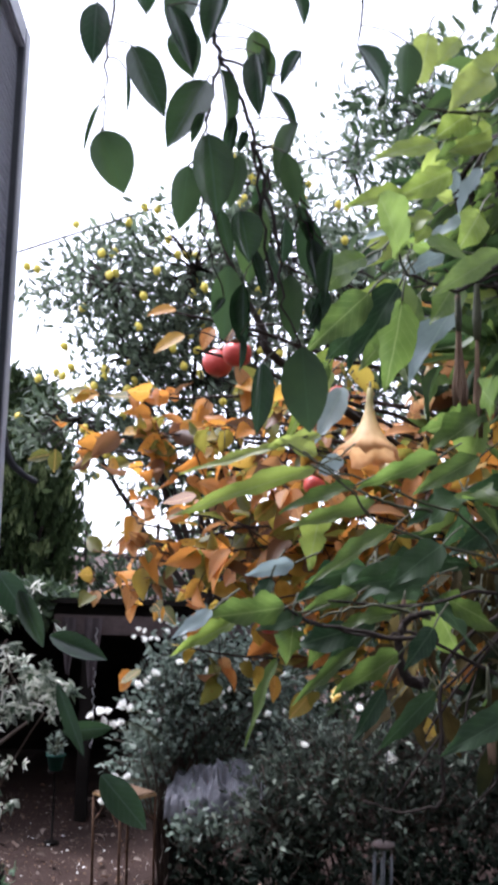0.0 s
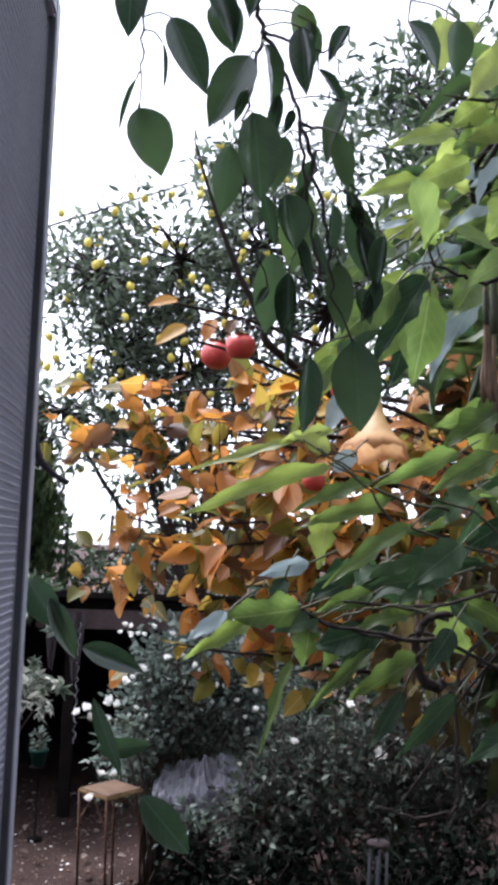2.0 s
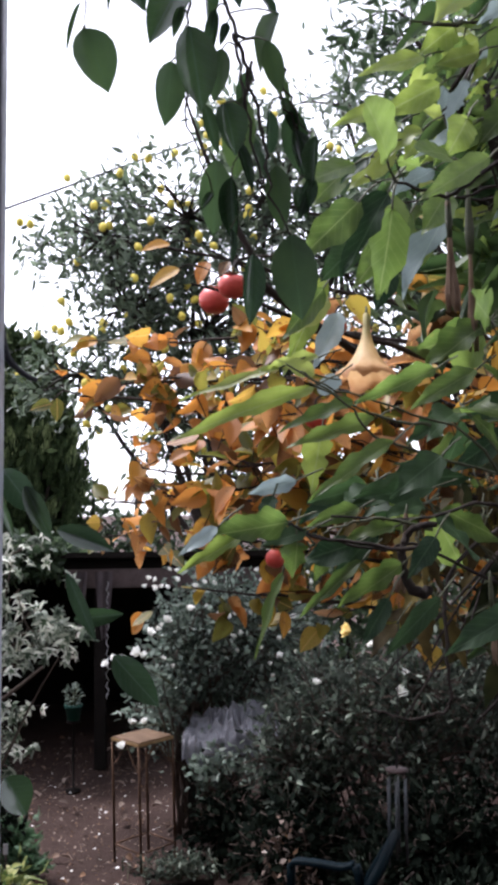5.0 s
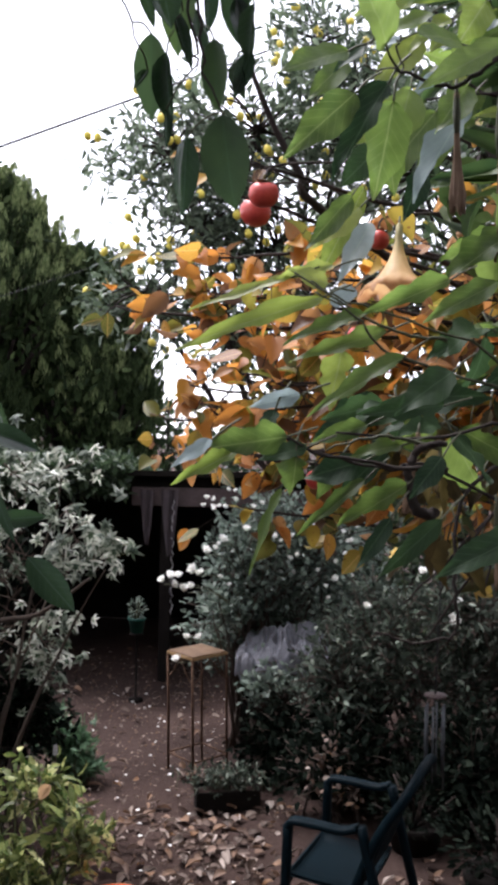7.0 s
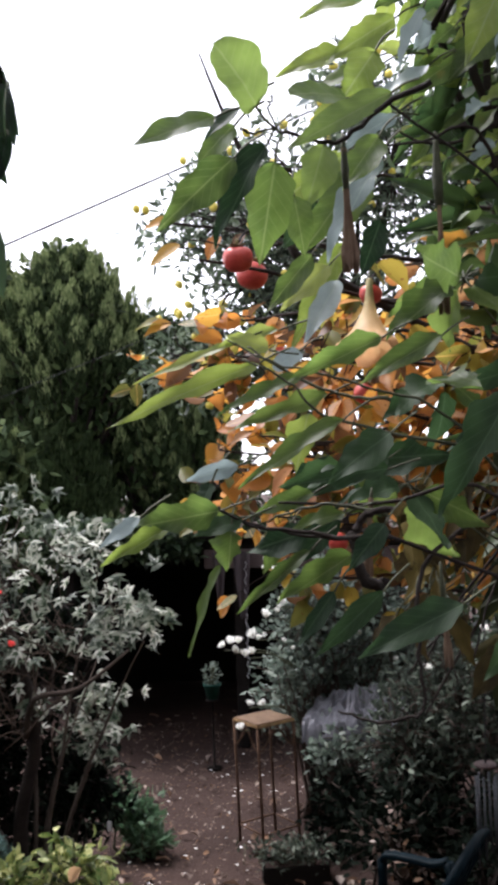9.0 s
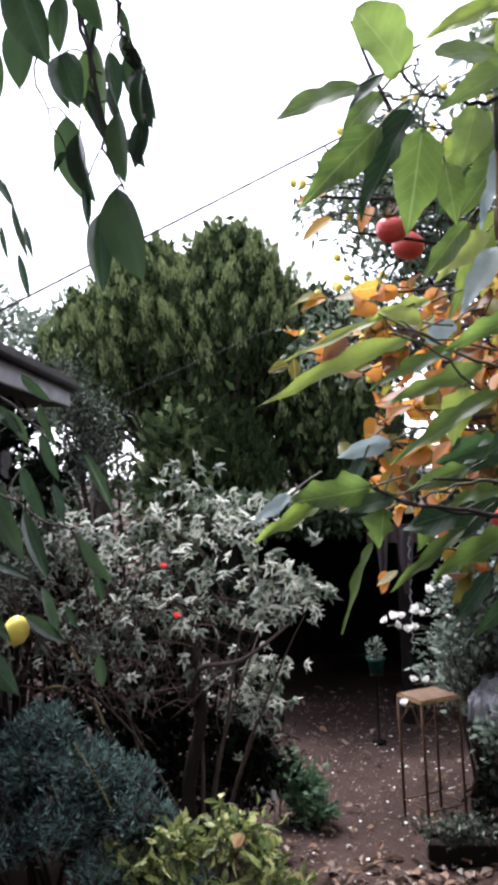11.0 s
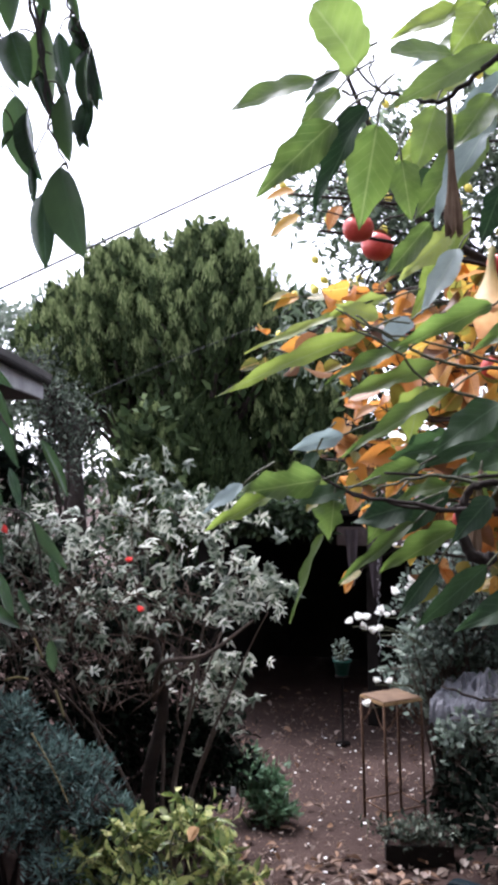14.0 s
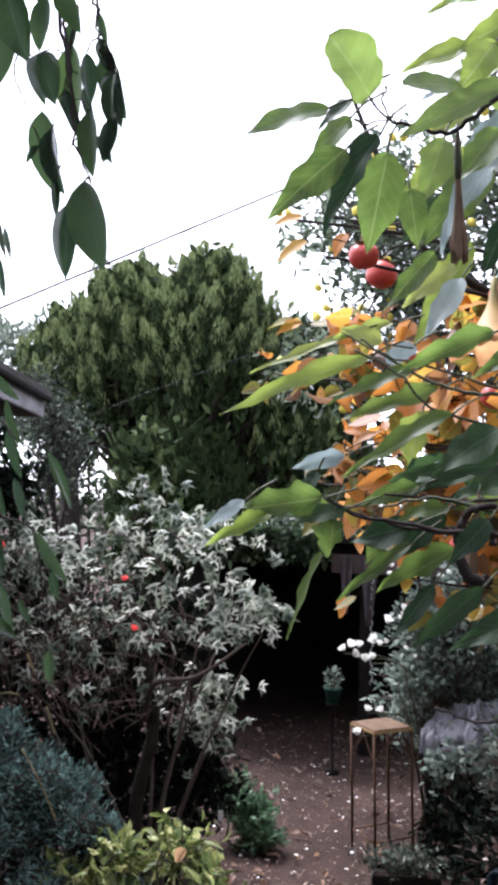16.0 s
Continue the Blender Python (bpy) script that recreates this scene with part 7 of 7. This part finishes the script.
citrus_leaf((0.324, 0.980, 2.657), (0.343, 0.980, 2.612), 0.020, 20, 0.7, 1)
citrus_leaf((0.339, 0.980, 2.618), (0.356, 0.970, 2.551), 0.027, 10, 0.5, 1)
citrus_leaf((0.356, 0.960, 2.554), (0.341, 0.960, 2.506), 0.022, -10, 0.5, 1)
citrus_leaf((0.286, 1.000, 2.698), (0.271, 1.000, 2.653), 0.020, 10, 0.7, 1)
citrus_leaf((0.255, 0.970, 2.645), (0.271, 0.970, 2.589), 0.042, 5, 0.5, 1)
citrus_leaf((0.232, 0.990, 2.652), (0.248, 0.990, 2.594), 0.020, 15, 0.7, 1)
citrus_leaf((0.270, 1.000, 2.614), (0.291, 1.000, 2.552), 0.018, 0, 0.7, 1)
citrus_leaf((0.291, 1.010, 2.620), (0.309, 1.000, 2.564), 0.015, 30, 0.5, 1)
citrus_leaf((0.320, 0.980, 2.689), (0.333, 0.980, 2.651), 0.011, 0, 0.5, 0)
citrus_leaf((0.241, 1.000, 2.549), (0.227, 0.990, 2.527), 0.012, 0, 0.7, 1)
citrus_leaf((0.253, 0.980, 2.716), (0.243, 0.980, 2.654), 0.028, 10, 0.2, 0)
citrus_leaf((0.392, 0.990, 2.867), (0.437, 1.000, 2.822), 0.049, -10, 0.2, 1)
citrus_leaf((0.460, 1.020, 2.892), (0.460, 1.020, 2.824), 0.036, 0, 0.2, 0)
citrus_leaf((0.076, 0.985, 2.900), (0.075, 0.980, 2.824), 0.037, 10, 0.2, 1)
citrus_leaf((0.184, 1.000, 2.953), (0.169, 0.990, 2.868), 0.044, 15, 0.2, 1)
citrus_leaf((0.163, 0.970, 2.893), (0.197, 0.980, 2.824), 0.038, -10, 0.2, 1)
citrus_leaf((0.228, 0.980, 2.932), (0.206, 0.970, 2.856), 0.039, 20, 0.5, 1)
citrus_leaf((0.267, 0.990, 2.879), (0.276, 0.990, 2.817), 0.032, 5, 0.2, 0)
citrus_leaf((0.305, 0.980, 2.937), (0.331, 0.980, 2.891), 0.030, -15, 0.5, 1)
citrus_leaf((0.125, 1.000, 2.960), (0.136, 1.000, 2.902), 0.035, 0, 0.2, 1)
citrus_leaf((-0.579, 2.064, 2.988), (-0.556, 2.064, 2.886), 0.023, -24, 0.3, 1)
citrus_leaf((-0.549, 2.043, 2.935), (-0.493, 2.043, 2.844), 0.021, -6, 0.3, 1)
citrus_leaf((-0.563, 2.027, 2.876), (-0.540, 2.027, 2.762), 0.023, -33, 0.3, 1)
citrus_leaf((-0.512, 2.059, 2.865), (-0.473, 2.059, 2.721), 0.021, 19, 0.3)
citrus_leaf((-0.513, 2.011, 2.797), (-0.498, 2.011, 2.713), 0.017, 11, 0.3, 1)
citrus_leaf((-0.503, 2.068, 2.740), (-0.476, 2.068, 2.625), 0.021, -13, 0.3, 1)
citrus_leaf((-0.473, 2.048, 2.801), (-0.450, 2.048, 2.716), 0.015, -13, 0.3, 1)
citrus_leaf((-0.599, 2.068, 2.935), (-0.634, 2.068, 2.824), 0.023, -39, 0.3)
citrus_leaf((-0.540, 2.018, 3.248), (-0.513, 2.018, 3.111), 0.058, -8, 0.3)
citrus_leaf((-0.520, 1.939, 3.238), (-0.554, 1.939, 3.108), 0.058, 8, 0.3)
citrus_leaf((-0.489, 2.041, 2.442), (-0.424, 2.061, 2.371), 0.029, 30, 0.3, 1)
citrus_leaf((-0.449, 1.843, 2.356), (-0.375, 1.863, 2.292), 0.034, -15, 0.3, 1)
citrus_leaf((-0.335, 1.869, 2.353), (-0.313, 1.889, 2.253), 0.030, 37, 0.3, 1)
citrus_leaf((-0.466, 1.909, 2.297), (-0.512, 1.929, 2.156), 0.054, 31, 0.3)
citrus_leaf((-0.476, 2.016, 2.221), (-0.436, 2.036, 2.085), 0.043, 20, 0.3, 1)
citrus_leaf((-0.442, 2.050, 2.303), (-0.416, 2.070, 2.179), 0.034, 16, 0.3, 1)
citrus_leaf((-0.212, 1.836, 2.237), (-0.157, 1.856, 2.116), 0.029, -36, 0.3, 1)
citrus_leaf((-0.560, 1.997, 2.142), (-0.480, 2.017, 2.005), 0.056, -26, 0.3)
citrus_leaf((-0.433, 1.947, 2.115), (-0.388, 1.967, 1.958), 0.040, -8, 0.3, 1)
citrus_leaf((-0.579, 1.976, 2.008), (-0.452, 1.996, 1.961), 0.027, -23, 0.3, 1)
citrus_leaf((-0.291, 1.840, 2.178), (-0.276, 1.860, 2.092), 0.023, -30, 0.3, 1)
citrus_leaf((-0.339, 2.014, 2.059), (-0.263, 2.034, 1.940), 0.037, 26, 0.3)
citrus_leaf((-0.307, 2.047, 1.965), (-0.304, 2.067, 1.896), 0.025, -2, 0.3, 1)
citrus_leaf((-0.443, 2.031, 1.937), (-0.411, 2.051, 1.814), 0.028, -31, 0.3, 1)
citrus_leaf((-0.273, 1.850, 1.923), (-0.258, 1.870, 1.860), 0.021, 29, 0.3, 1)
citrus_leaf((-0.249, 1.939, 1.800), (-0.254, 1.959, 1.721), 0.027, -14, 0.3)
citrus_leaf((-0.483, 2.019, 1.870), (-0.388, 2.039, 1.804), 0.034, -1, 0.3, 1)
citrus_leaf((-0.511, 1.923, 1.908), (-0.480, 1.943, 1.816), 0.036, 22, 0.3, 1)
citrus_leaf((-0.602, 2.035, 2.225), (-0.536, 2.055, 2.085), 0.057, 11, 0.3, 1)
citrus_leaf((-0.412, 1.853, 2.343), (-0.367, 1.873, 2.267), 0.030, -26, 0.3)
citrus_leaf((-0.006, 1.012, 2.222), (0.032, 1.012, 2.170), 0.036, 21, 0.2, 1)
citrus_leaf((0.020, 1.009, 2.202), (0.052, 1.009, 2.139), 0.024, 2, 0.2, 1)
citrus_leaf((0.056, 1.020, 2.151), (0.123, 1.020, 2.128), 0.028, -4, 0.2, 1)
citrus_leaf((0.078, 1.006, 2.048), (0.134, 1.006, 2.053), 0.022, 19, 0.2, 1)
citrus_leaf((0.127, 0.964, 2.012), (0.178, 0.964, 1.955), 0.034, 10, 0.2, 1)
citrus_leaf((-0.000, 1.008, 1.871), (0.028, 1.008, 1.830), 0.042, -18, 0.2, 1)
citrus_leaf((0.073, 0.984, 2.103), (0.105, 0.984, 2.024), 0.018, 29, 0.2, 1)

lemon = part("lemon", mesh_of("lemon", *lathe([(0.0, -0.64), (0.1, -0.6), (0.2, -0.52), (0.36, -0.4), (0.48, -0.1), (0.47, 0.16), (0.33, 0.42), (0.14, 0.55), (0.0, 0.58)], 20), LEMON), CITRUS_TREE, "ripe yellow lemon", Matrix.Translation((-0.515, 2.03, 1.833)) @ Matrix.Rotation(0.25, 4, "Y") @ Matrix.Scale(0.062, 4))
